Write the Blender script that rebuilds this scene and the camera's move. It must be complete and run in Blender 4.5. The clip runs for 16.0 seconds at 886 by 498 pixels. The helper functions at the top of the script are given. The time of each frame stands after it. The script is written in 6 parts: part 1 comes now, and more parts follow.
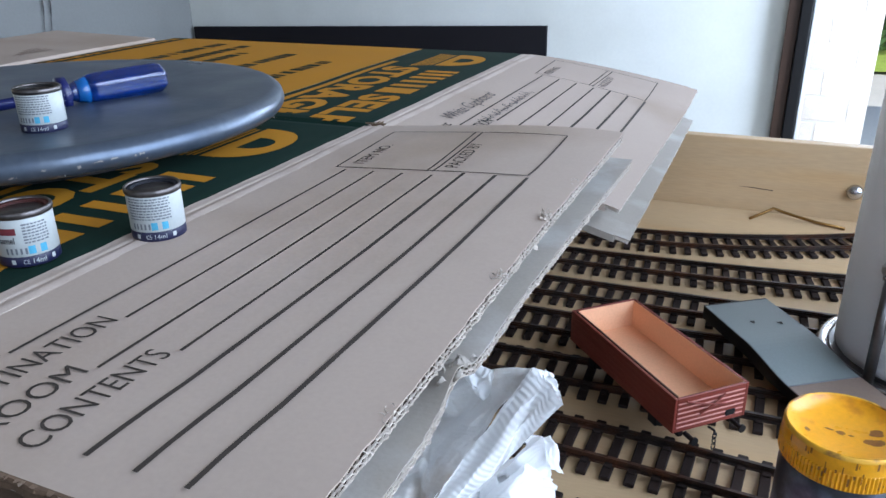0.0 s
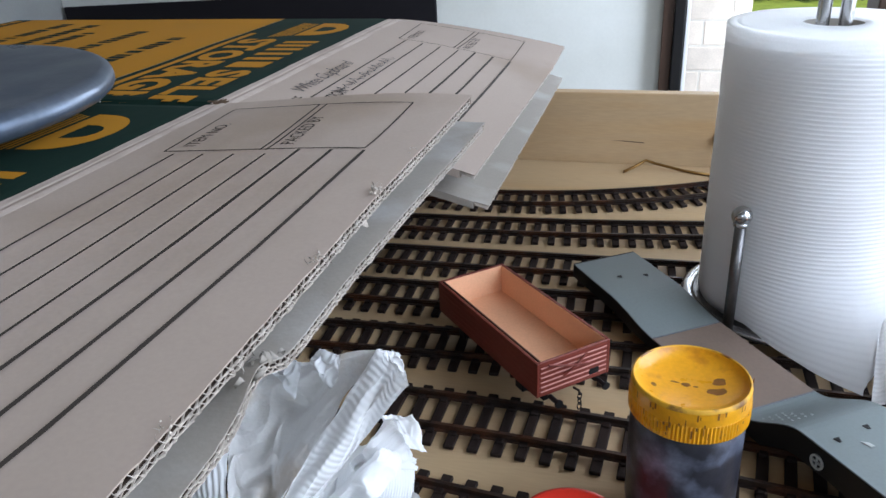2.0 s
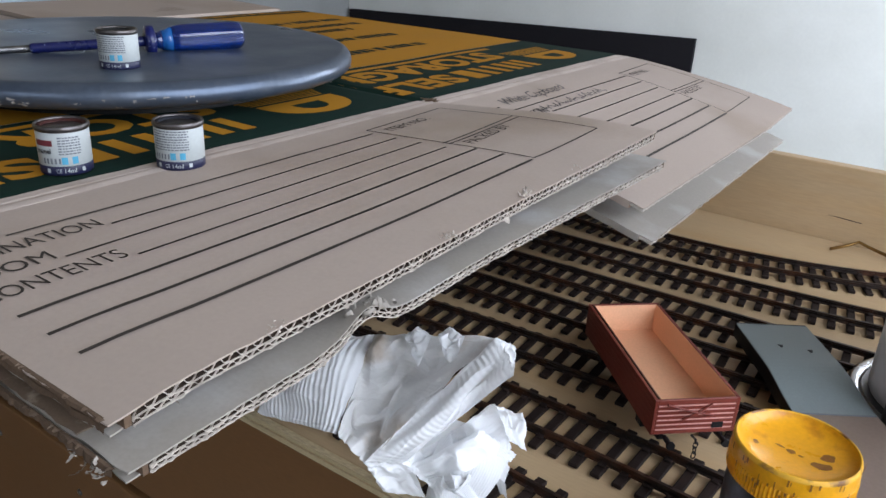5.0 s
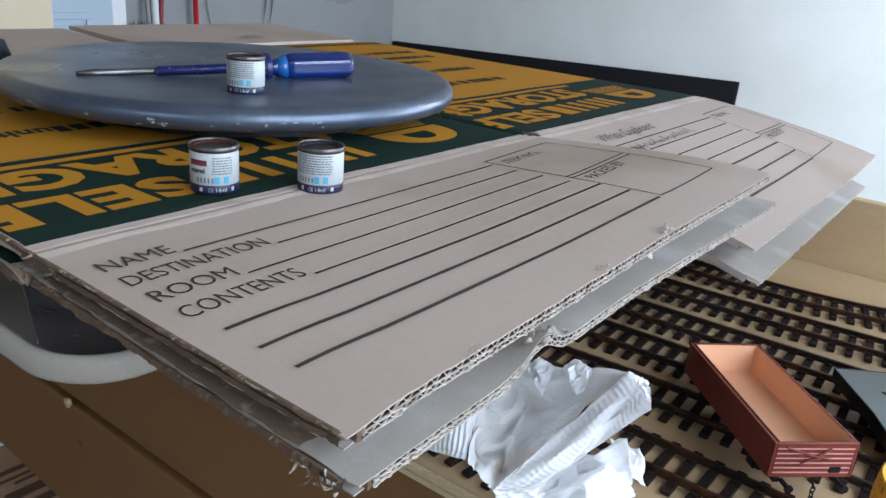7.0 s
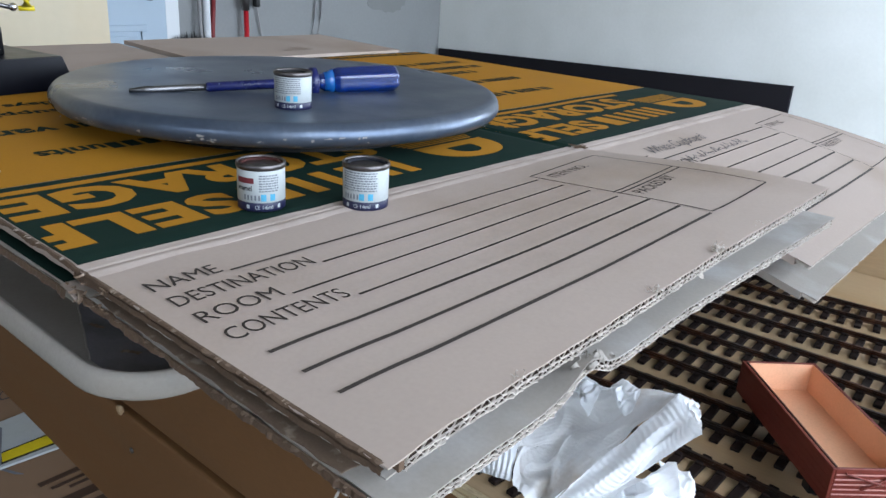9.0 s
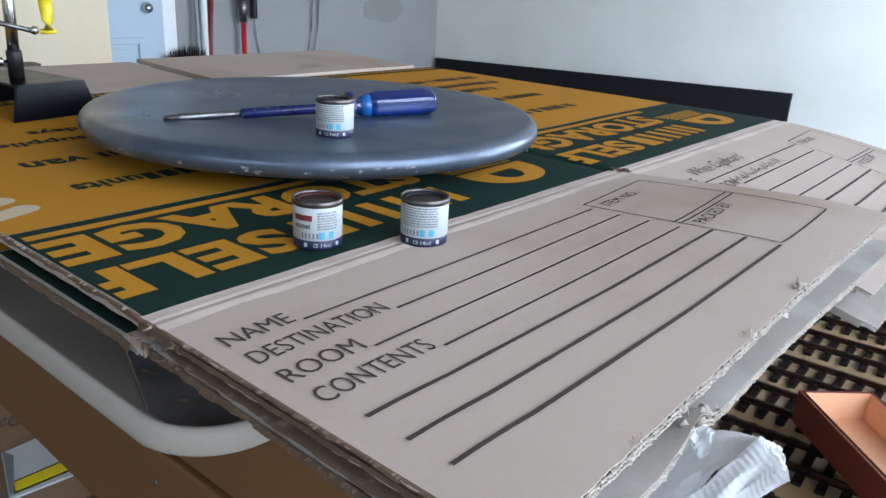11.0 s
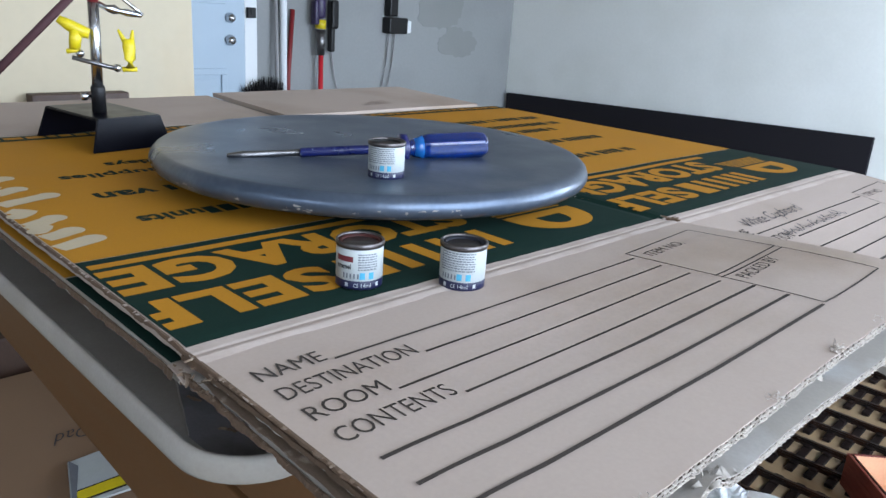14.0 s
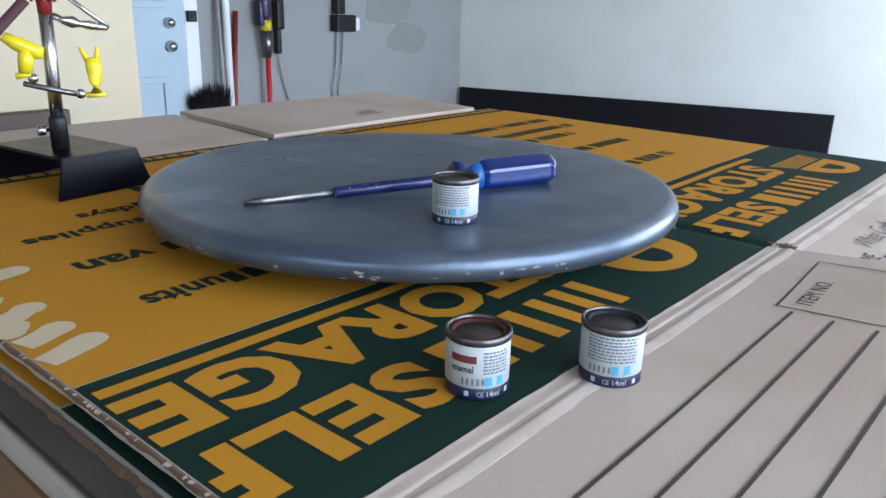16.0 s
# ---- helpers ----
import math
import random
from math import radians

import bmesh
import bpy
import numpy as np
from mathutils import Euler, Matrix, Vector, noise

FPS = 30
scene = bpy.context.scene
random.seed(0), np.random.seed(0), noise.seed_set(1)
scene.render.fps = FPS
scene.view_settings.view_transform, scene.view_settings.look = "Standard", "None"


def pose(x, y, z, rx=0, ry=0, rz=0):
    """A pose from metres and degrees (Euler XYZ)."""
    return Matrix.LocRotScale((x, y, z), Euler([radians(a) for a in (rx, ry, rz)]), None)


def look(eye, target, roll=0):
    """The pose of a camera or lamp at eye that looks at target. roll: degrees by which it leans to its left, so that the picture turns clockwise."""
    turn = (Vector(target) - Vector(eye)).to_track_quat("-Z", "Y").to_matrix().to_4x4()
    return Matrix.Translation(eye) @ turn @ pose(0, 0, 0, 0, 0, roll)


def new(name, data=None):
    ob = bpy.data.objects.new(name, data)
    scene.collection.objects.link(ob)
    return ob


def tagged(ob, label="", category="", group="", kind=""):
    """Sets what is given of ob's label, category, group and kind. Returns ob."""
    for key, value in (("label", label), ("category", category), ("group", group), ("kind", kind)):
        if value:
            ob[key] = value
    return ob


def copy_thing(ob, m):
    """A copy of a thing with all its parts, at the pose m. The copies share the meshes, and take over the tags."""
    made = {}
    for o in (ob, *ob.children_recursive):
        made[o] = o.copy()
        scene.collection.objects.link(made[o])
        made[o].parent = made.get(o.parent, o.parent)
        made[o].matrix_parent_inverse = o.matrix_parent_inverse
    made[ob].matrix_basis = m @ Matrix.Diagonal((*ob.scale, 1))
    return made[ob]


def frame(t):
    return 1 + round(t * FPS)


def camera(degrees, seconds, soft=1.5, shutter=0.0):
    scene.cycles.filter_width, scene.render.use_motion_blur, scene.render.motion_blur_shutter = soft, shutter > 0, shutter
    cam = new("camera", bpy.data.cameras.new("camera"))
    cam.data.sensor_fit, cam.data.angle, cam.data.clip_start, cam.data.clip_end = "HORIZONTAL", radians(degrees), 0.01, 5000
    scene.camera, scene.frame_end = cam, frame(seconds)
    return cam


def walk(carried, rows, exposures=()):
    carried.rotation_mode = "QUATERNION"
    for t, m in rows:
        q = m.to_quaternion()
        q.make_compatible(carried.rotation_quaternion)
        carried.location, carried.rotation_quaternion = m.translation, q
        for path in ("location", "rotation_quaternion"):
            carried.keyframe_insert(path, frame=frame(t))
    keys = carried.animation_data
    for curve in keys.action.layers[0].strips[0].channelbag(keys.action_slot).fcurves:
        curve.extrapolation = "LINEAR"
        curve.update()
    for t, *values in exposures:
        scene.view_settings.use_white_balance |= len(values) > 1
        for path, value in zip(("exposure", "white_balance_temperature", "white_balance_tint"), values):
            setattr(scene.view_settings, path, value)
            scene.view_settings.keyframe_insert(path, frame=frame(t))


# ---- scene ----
cam = camera(60.5, 16.0)
PATH = [
    (0, (0.099, 0.158, 1.205), (-0.639, 1.851, 0.437), -1.0),
    (0.5, (0.138, 0.167, 1.199), (-0.546, 1.865, 0.394), -0.6),
    (1, (0.141, 0.173, 1.196), (-0.479, 1.887, 0.373), -1.1),
    (1.5, (0.133, 0.178, 1.202), (-0.459, 1.898, 0.372), -2.3),
    (2, (0.134, 0.194, 1.199), (-0.387, 1.928, 0.35), -2.9),
    (2.5, (0.14, 0.217, 1.195), (-0.293, 1.968, 0.331), -2.7),
    (3, (0.154, 0.217, 1.193), (-0.3, 1.982, 0.369), -2.2),
    (3.5, (0.125, 0.204, 1.192), (-0.398, 1.942, 0.353), -2.0),
    (3.7, (0.109, 0.181, 1.198), (-0.487, 1.904, 0.376), -2.1),
    (5.8, (0.226, 0.17, 1.188), (-0.946, 1.589, 0.406), 3.5),
    (6, (0.21, 0.159, 1.186), (-0.968, 1.569, 0.396), 2.5),
    (6.5, (0.178, 0.137, 1.193), (-0.976, 1.609, 0.487), 4.0),
    (7, (0.137, 0.128, 1.193), (-0.964, 1.643, 0.492), 4.7),
    (7.5, (0.13, 0.119, 1.197), (-1.05, 1.596, 0.544), 4.7),
    (8, (0.136, 0.128, 1.197), (-1.042, 1.591, 0.509), 4.4),
    (8.2, (0.141, 0.132, 1.197), (-1.04, 1.587, 0.499), 4.1),
    (10.3, (0.114, 0.133, 1.206), (-1.106, 1.557, 0.511), 3.5),
    (10.5, (0.112, 0.131, 1.207), (-1.112, 1.549, 0.508), 3.4),
    (11, (0.085, 0.122, 1.207), (-1.103, 1.582, 0.53), 3.2),
    (11.5, (0.056, 0.103, 1.213), (-1.105, 1.6, 0.572), 2.8),
    (12, (0.074, 0.101, 1.22), (-1.144, 1.572, 0.627), 3.2),
    (12.5, (0.109, 0.115, 1.216), (-1.212, 1.46, 0.547), 2.6),
    (13, (0.131, 0.135, 1.221), (-1.227, 1.455, 0.576), 1.9),
    (13.5, (0.123, 0.133, 1.23), (-1.251, 1.46, 0.639), 2.8),
    (14, (0.104, 0.127, 1.22), (-1.233, 1.483, 0.61), 3.8),
    (14.5, (0.085, 0.121, 1.209), (-1.182, 1.513, 0.531), 4.6),
    (15, (0.021, 0.096, 1.205), (-1.159, 1.567, 0.538), 4.2),
    (15.5, (-0.022, 0.123, 1.21), (-1.237, 1.577, 0.568), 3.6),
    (16, (-0.057, 0.161, 1.218), (-1.292, 1.608, 0.599), 1.5),
]
walk(cam, [(t, look(eye, target, roll)) for t, eye, target, roll in PATH],
     exposures=[(0.0, -0.10, 6050, 9), (0.5, -0.22, 6050, 9), (1.5, -0.34, 6250, 9), (3.0, -0.49, 6980, 12.5), (3.7, -0.54, 7100, 13.5), (6.0, -0.18, 6500, 9.5), (8.2, -0.06, 6380, 8.5), (10.5, 0.12, 6350, 8.5), (12.5, 0.11, 6250, 8), (14.5, 0.20, 6250, 8.5), (16.0, 0.25, 6250, 8.5)])

# ---- world and light ----
world = bpy.data.worlds.new("sky")
scene.world = world
world.use_nodes = True
sky = world.node_tree.nodes.new("ShaderNodeTexSky")
sky.sky_type = "NISHITA"
sky.sun_disc = False
sky.sun_elevation = radians(48)
sky.sun_rotation = radians(150)
world.node_tree.links.new(sky.outputs[0], world.node_tree.nodes["Background"].inputs[0])
world.node_tree.nodes["Background"].inputs[1].default_value = 0.15

sun = new("sun", bpy.data.lights.new("sun", "SUN"))
sun.data.energy, sun.data.angle, sun.data.color = 4.5, radians(0.5), (1.0, 0.95, 0.87)
sun.matrix_world = look((0, 0, 0), (-math.sin(radians(150)), -math.cos(radians(150)), -math.tan(radians(48))))

# daylight through the open doors, plus unseen fill lamps added after it
for nm, eye, target, sx, sy, watts in (("north_door_daylight", (1.25, 4.16, 1.62), (0.8, 0.6, 0.9), 1.8, 1.1, 90.0),
                                       ("east_door_daylight", (1.235, 0.55, 1.62), (-0.35, 0.60, 0.90), 1.9, 1.15, 60.0),
                                       # added lamp in an unseen doorway, brightens the north and west walls
                                       ("wall_fill_light", (2.17, 3.1, 1.3), (-1.9, 3.9, 1.0), 1.1, 1.6, 178.0),
                                       # added fill from the south that lifts the roll's dim front
                                       ("south_fill_light", (0.45, -2.38, 2.12), (0.2, 0.8, 0.95), 1.5, 0.44, 13.0)):
    day = new(nm, bpy.data.lights.new(nm, "AREA"))
    day.data.shape, day.data.size, day.data.size_y = "RECTANGLE", sx, sy
    day.data.energy, day.data.color = watts, (0.72, 0.83, 1.0)
    day.matrix_world = look(eye, target)

# ---- materials ----
def srgb(r, g, b):
    return tuple((c / 255 / 12.92) if c <= 10 else ((c / 255 + 0.055) / 1.055) ** 2.4 for c in (r, g, b)) + (1.0,)


def surface(name, colour, rough=0.6, metal=0.0, vary=0.15, scale=30.0, grain=400.0, bump=0.1, dark=None, coat=0.0,
            stretch=(1, 1, 1), random_tone=0.0, clear=0.0, patch=None, rough_vary=0.1, bump_distance=0.001, gloss=0.5):
    """A principled material with broad mottling, fine grain, relief and, where given, patches of a second colour."""
    m = bpy.data.materials.new(name)
    m.use_nodes = True
    t = m.node_tree
    n, link = t.nodes, t.links.new
    b = n["Principled BSDF"]
    co = n.new("ShaderNodeTexCoord")
    mp = n.new("ShaderNodeMapping")
    mp.inputs["Scale"].default_value = stretch
    link(co.outputs["Object"], mp.inputs["Vector"])
    big = n.new("ShaderNodeTexNoise")
    big.inputs["Scale"].default_value, big.inputs["Detail"].default_value = scale, 4
    fine = n.new("ShaderNodeTexNoise")
    fine.inputs["Scale"].default_value, fine.inputs["Detail"].default_value = grain, 3
    link(mp.outputs[0], big.inputs["Vector"])
    link(mp.outputs[0], fine.inputs["Vector"])
    add = n.new("ShaderNodeMath")
    add.operation = "ADD"
    link(big.outputs["Fac"], add.inputs[0])
    link(fine.outputs["Fac"], add.inputs[1])
    tone = n.new("ShaderNodeMapRange")
    tone.inputs["From Min"].default_value, tone.inputs["From Max"].default_value = 0.6, 1.4
    tone.inputs["To Min"].default_value, tone.inputs["To Max"].default_value = 1 - vary, 1 + vary
    link(add.outputs[0], tone.inputs["Value"])
    value = tone.outputs[0]
    if random_tone:
        info = n.new("ShaderNodeObjectInfo")
        r = n.new("ShaderNodeMapRange")
        r.inputs["To Min"].default_value, r.inputs["To Max"].default_value = 1 - random_tone, 1 + random_tone
        link(info.outputs["Random"], r.inputs["Value"])
        mul = n.new("ShaderNodeMath")
        mul.operation = "MULTIPLY"
        link(value, mul.inputs[0])
        link(r.outputs[0], mul.inputs[1])
        value = mul.outputs[0]
    base = n.new("ShaderNodeRGB")
    base.outputs[0].default_value = colour
    col = base.outputs[0]
    if patch:
        second, psize, low, high = patch
        pn = n.new("ShaderNodeTexNoise")
        pn.inputs["Scale"].default_value, pn.inputs["Detail"].default_value = psize, 5
        link(mp.outputs[0], pn.inputs["Vector"])
        pr = n.new("ShaderNodeMapRange")
        pr.inputs["From Min"].default_value, pr.inputs["From Max"].default_value = low, high
        link(pn.outputs["Fac"], pr.inputs["Value"])
        mix = n.new("ShaderNodeMix")
        mix.data_type = "RGBA"
        link(pr.outputs[0], mix.inputs["Factor"])
        link(col, mix.inputs["A"])
        mix.inputs["B"].default_value = second
        col = mix.outputs["Result"]
    scaled = n.new("ShaderNodeVectorMath")
    scaled.operation = "SCALE"
    link(col, scaled.inputs[0])
    link(value, scaled.inputs["Scale"])
    link(scaled.outputs[0], b.inputs["Base Color"])
    rr = n.new("ShaderNodeMapRange")
    rr.inputs["To Min"].default_value, rr.inputs["To Max"].default_value = max(0.02, rough - rough_vary), min(1, rough + rough_vary)
    link(big.outputs["Fac"], rr.inputs["Value"])
    link(rr.outputs[0], b.inputs["Roughness"])
    b.inputs["Metallic"].default_value = metal
    b.inputs["Specular IOR Level"].default_value = gloss
    b.inputs["Coat Weight"].default_value = coat
    b.inputs["Transmission Weight"].default_value = clear
    if bump:
        bp = n.new("ShaderNodeBump")
        bp.inputs["Strength"].default_value, bp.inputs["Distance"].default_value = bump, bump_distance
        link(add.outputs[0], bp.inputs["Height"])
        link(bp.outputs[0], b.inputs["Normal"])
    return m


CARD = surface("kraft_board", srgb(166, 150, 139), 0.85, vary=0.05, scale=9, grain=420, bump=0.05, patch=(srgb(150, 132, 117), 5, 0.52, 0.75))
TORN = surface("torn_brown_paper", srgb(112, 92, 75), 0.95, vary=0.16, scale=120, grain=900, bump=0.3, patch=(srgb(150, 134, 118), 120, 0.56, 0.7))
BOARD_EDGE = surface("brown_board_edge", srgb(92, 72, 56), 0.95, vary=0.2, scale=60, grain=900, bump=0.3)
KRAFT = surface("brown_kraft_carton", srgb(127, 100, 76), 0.85, vary=0.08, scale=9, grain=500, bump=0.1)
CARD_IN = surface("kraft_board_inside", srgb(150, 142, 133), 0.9, vary=0.08, scale=12, grain=500, bump=0.12, patch=(srgb(166, 161, 156), 22, 0.5, 0.72))
# core brown darkened to stand in for shade deep in the flute holes
FLUTE_SHADE = surface("corrugation_shade", srgb(66, 51, 40), 0.95, vary=0.2, scale=60, grain=900, bump=0.3)
CREASE = surface("worn_fold_paper", srgb(180, 165, 155), 0.95, vary=0.06, scale=40, grain=600, bump=0.1, patch=(srgb(166, 150, 139), 30, 0.5, 0.7))
FLUTE = surface("torn_flute_paper", srgb(186, 175, 164), 0.9, vary=0.25, scale=60, grain=900, bump=0.4)
INK = surface("dark_print_ink", srgb(54, 46, 40), 0.8, vary=0.25, scale=80, grain=900, bump=0.02)
GREEN = surface("green_print", srgb(20, 40, 34), 0.75, vary=0.12, scale=14, grain=600, bump=0.04, gloss=0.10)
YELLOW = surface("yellow_print", srgb(168, 117, 33), 0.75, vary=0.08, scale=12, grain=600, bump=0.04, gloss=0.12)
WHITE_INK = surface("white_print", srgb(182, 166, 140), 0.6, vary=0.08, scale=50, grain=700, bump=0.03)
PEN = surface("pen_ink", srgb(40, 40, 46), 0.6, vary=0.1, bump=0.0)
PLY = surface("birch_plywood", srgb(182, 155, 120), 0.55, vary=0.1, scale=4, grain=60, bump=0.08, stretch=(1, 8, 8), patch=(srgb(184, 149, 104), 3, 0.5, 0.8))
PLY_EDGE = surface("plywood_edge", srgb(196, 176, 140), 0.75, vary=0.35, scale=8, grain=500, bump=0.3, stretch=(0.4, 1, 40))
FASCIA = surface("brown_fascia", srgb(116, 80, 46), 0.6, vary=0.12, scale=5, grain=90, bump=0.06, stretch=(1, 6, 6))
SLEEPER = surface("sleeper_plastic", srgb(36, 25, 21), 0.7, vary=0.2, scale=90, grain=600, bump=0.2, random_tone=0.2, gloss=0.25)
RAIL = surface("weathered_rail", srgb(58, 50, 47), 0.4, metal=0.7, vary=0.3, scale=60, grain=500, bump=0.1, patch=(srgb(92, 60, 44), 40, 0.45, 0.7))
BAUXITE = surface("bauxite_paint", srgb(118, 50, 38), 0.5, vary=0.12, scale=40, grain=500, bump=0.05)
WAGON_IN = surface("wagon_inside", srgb(226, 174, 138), 0.55, vary=0.08, scale=25, grain=500, bump=0.04)
WAGON_EDGE = surface("wagon_worn_edge", srgb(70, 38, 30), 0.5, vary=0.2, bump=0.05)
PALE_LINE = surface("pale_plank_line", srgb(196, 140, 130), 0.6, vary=0.15, bump=0.0)
GREYPAINT = surface("grey_wagon_paint", srgb(112, 121, 122), 0.5, vary=0.07, scale=30, grain=500, bump=0.05)
WELLDECK = surface("brown_well_deck", srgb(120, 102, 90), 0.65, vary=0.1, scale=30, grain=400, bump=0.1)
VANGREY = surface("dark_van_paint", srgb(62, 57, 53), 0.6, vary=0.12, scale=40, bump=0.08, gloss=0.3)
BLACK = surface("black_plastic", srgb(23, 22, 23), 0.45, vary=0.2, bump=0.05, gloss=0.3)
BLACK_STEEL = surface("black_painted_steel", srgb(8, 8, 15), 0.32, vary=0.2, scale=40, bump=0.04, gloss=0.12)
STEEL = surface("bright_steel", srgb(190, 190, 192), 0.25, metal=1.0, vary=0.1, bump=0.02)
DULL_STEEL = surface("dull_steel", srgb(120, 118, 118), 0.38, metal=1.0, vary=0.15, bump=0.05)
DISC = surface("blue_grey_enamel", srgb(76, 86, 101), 0.33, metal=0.55, vary=0.14, scale=11, grain=220, bump=0.10, patch=(srgb(96, 104, 116), 17, 0.5, 0.7), rough_vary=0.2, bump_distance=0.0008)
CHIP = surface("chipped_spot", srgb(140, 136, 133), 0.6, vary=0.1, bump=0.1)
TINMETAL = surface("tinplate", srgb(96, 91, 90), 0.38, metal=0.9, vary=0.2, scale=90, bump=0.1)
TINLABEL = surface("paper_white_label", srgb(170, 174, 173), 0.5, vary=0.06, scale=80, bump=0.03)
NAVY = surface("navy_band", srgb(24, 26, 58), 0.45, vary=0.1, bump=0.03)
CYAN = surface("cyan_mark", srgb(70, 150, 180), 0.5, vary=0.15, bump=0.0)
GREYPALE = surface("pale_rivet_paint", srgb(146, 154, 154), 0.6, vary=0.1, bump=0.0)
GREYTEXT = surface("grey_small_print", srgb(100, 103, 110), 0.6, vary=0.2, bump=0.0)
REDTEXT = surface("maroon_print", srgb(104, 36, 44), 0.6, vary=0.15, bump=0.0)
RUSTPAINT = surface("dried_brown_paint", srgb(62, 32, 29), 0.7, vary=0.25, scale=150, bump=0.3, gloss=0.2)
SLATEPAINT = surface("dried_slate_paint", srgb(30, 31, 38), 0.65, vary=0.2, scale=150, bump=0.3, gloss=0.2)
BLUEPLASTIC = surface("clear_blue_plastic", srgb(6, 52, 136), 0.12, vary=0.15, scale=60, bump=0.04, clear=0.7, coat=0.6, rough_vary=0.05)
BLUESLEEVE = surface("blue_sleeve", srgb(16, 24, 76), 0.3, vary=0.2, scale=90, bump=0.1, patch=(srgb(120, 130, 150), 260, 0.66, 0.7))
BLUEBRIGHT = surface("light_blue_collar", srgb(26, 92, 160), 0.25, vary=0.1, bump=0.0, clear=0.2)
YELPLASTIC = surface("yellow_clamp", srgb(206, 184, 22), 0.4, vary=0.12, scale=80, bump=0.05)
REDPLASTIC = surface("red_plastic", srgb(218, 44, 24), 0.35, vary=0.08, scale=40, bump=0.03)
DARKRED = surface("dark_red_grip", srgb(120, 30, 32), 0.5, vary=0.15, bump=0.05)
PAPER = surface("white_tissue", srgb(250, 250, 251), 0.95, vary=0.03, scale=40, grain=700, bump=0.15)
LIDYELLOW = surface("yellow_jar_lid", srgb(224, 156, 22), 0.30, vary=0.12, scale=60, grain=400, bump=0.06, patch=(srgb(168, 98, 20), 55, 0.58, 0.74))
LIDRIM = surface("scuffed_lid_rim", srgb(216, 160, 40), 0.5, vary=0.16, scale=60, grain=400, bump=0.1, patch=(srgb(120, 78, 36), 70, 0.54, 0.64))
LIDSTAIN = surface("brown_lid_stain", srgb(132, 84, 30), 0.6, vary=0.3, scale=200, bump=0.1)
# pale blue patches paint reflections as well as smudges on the jar
JARGLASS = surface("grimy_jar_glints", srgb(40, 40, 48), 0.36, vary=0.4, scale=45, grain=260, bump=0.10, coat=0.0, patch=(srgb(112, 118, 136), 38, 0.48, 0.72))
BRASS = surface("dull_brass", srgb(128, 96, 52), 0.4, metal=0.8, vary=0.2, bump=0.05)
TABLE = surface("white_table_plastic", srgb(164, 157, 149), 0.5, vary=0.08, scale=15, bump=0.05, patch=(srgb(142, 132, 121), 7, 0.45, 0.75))
SHEET = surface("dark_plastic_sheet", srgb(122, 119, 122), 0.5, vary=0.12, scale=30, bump=0.15, patch=(srgb(100, 96, 96), 26, 0.5, 0.7))
DECKGREY = surface("grey_plastic_platform", srgb(96, 95, 91), 0.6, vary=0.08, scale=14, bump=0.06, patch=(srgb(80, 80, 78), 8, 0.5, 0.7))
WALL = surface("painted_plaster", srgb(234, 235, 231), 0.8, vary=0.03, scale=2.5, grain=60, bump=0.1, patch=(srgb(220, 221, 215), 1.5, 0.45, 0.75))
GREYWALL = surface("grey_wall_tone", srgb(144, 145, 145), 0.85, vary=0.05, scale=2.2, grain=60, bump=0.1, patch=(srgb(133, 134, 134), 1.3, 0.5, 0.7))
WALLPATCH = surface("grey_filler_patch", srgb(133, 134, 133), 0.85, vary=0.06, scale=6, bump=0.1)
FLOOR = surface("concrete_floor", srgb(120, 116, 110), 0.8, vary=0.15, scale=3, grain=80, bump=0.15)
CEIL = surface("bare_board_ceiling", srgb(150, 143, 133), 0.85, vary=0.03, scale=2, bump=0.05)
DOORBLUE = surface("pale_blue_door_paint", srgb(170, 186, 200), 0.5, vary=0.04, scale=4, bump=0.03)
TRIMWHITE = surface("white_gloss_trim", srgb(222, 224, 226), 0.45, vary=0.03, scale=5, bump=0.02)
CREAMPLY = surface("cream_plywood", srgb(182, 169, 144), 0.65, vary=0.035, scale=3, grain=30, bump=0.04, patch=(srgb(182, 160, 128), 1.7, 0.52, 0.72))
DARKWOOD = surface("dark_stained_wood", srgb(62, 42, 30), 0.55, vary=0.25, scale=9, grain=120, bump=0.15, stretch=(6, 6, 1))
DARKBOARD = surface("dark_board", srgb(33, 31, 35), 0.8, vary=0.12, scale=8, bump=0.05, gloss=0.15)
BRICK = surface("pale_brick", srgb(226, 212, 198), 0.85, vary=0.14, scale=14, grain=160, bump=0.3, random_tone=0.1)
MORTAR = surface("pale_mortar", srgb(214, 206, 196), 0.9, vary=0.1, scale=20, bump=0.2)
GRASS = surface("lawn", srgb(150, 172, 72), 0.9, vary=0.35, scale=6, grain=60, bump=0.5)
LEAF = surface("hedge_leaf", srgb(74, 104, 56), 0.7, vary=0.4, scale=20, grain=80, bump=0.2)
PAVE = surface("pale_paving", srgb(196, 192, 184), 0.85, vary=0.08, scale=3, grain=60, bump=0.2)
VACRED = surface("red_tube", srgb(186, 30, 42), 0.4, vary=0.1, bump=0.03)
VACPURPLE = surface("dark_purple_body", srgb(46, 36, 70), 0.4, vary=0.15, bump=0.03)
CABLE = surface("grey_cable", srgb(150, 148, 148), 0.6, vary=0.1, bump=0.0)
MAROON = surface("maroon_cloth", srgb(62, 32, 36), 0.8, vary=0.2, bump=0.2)

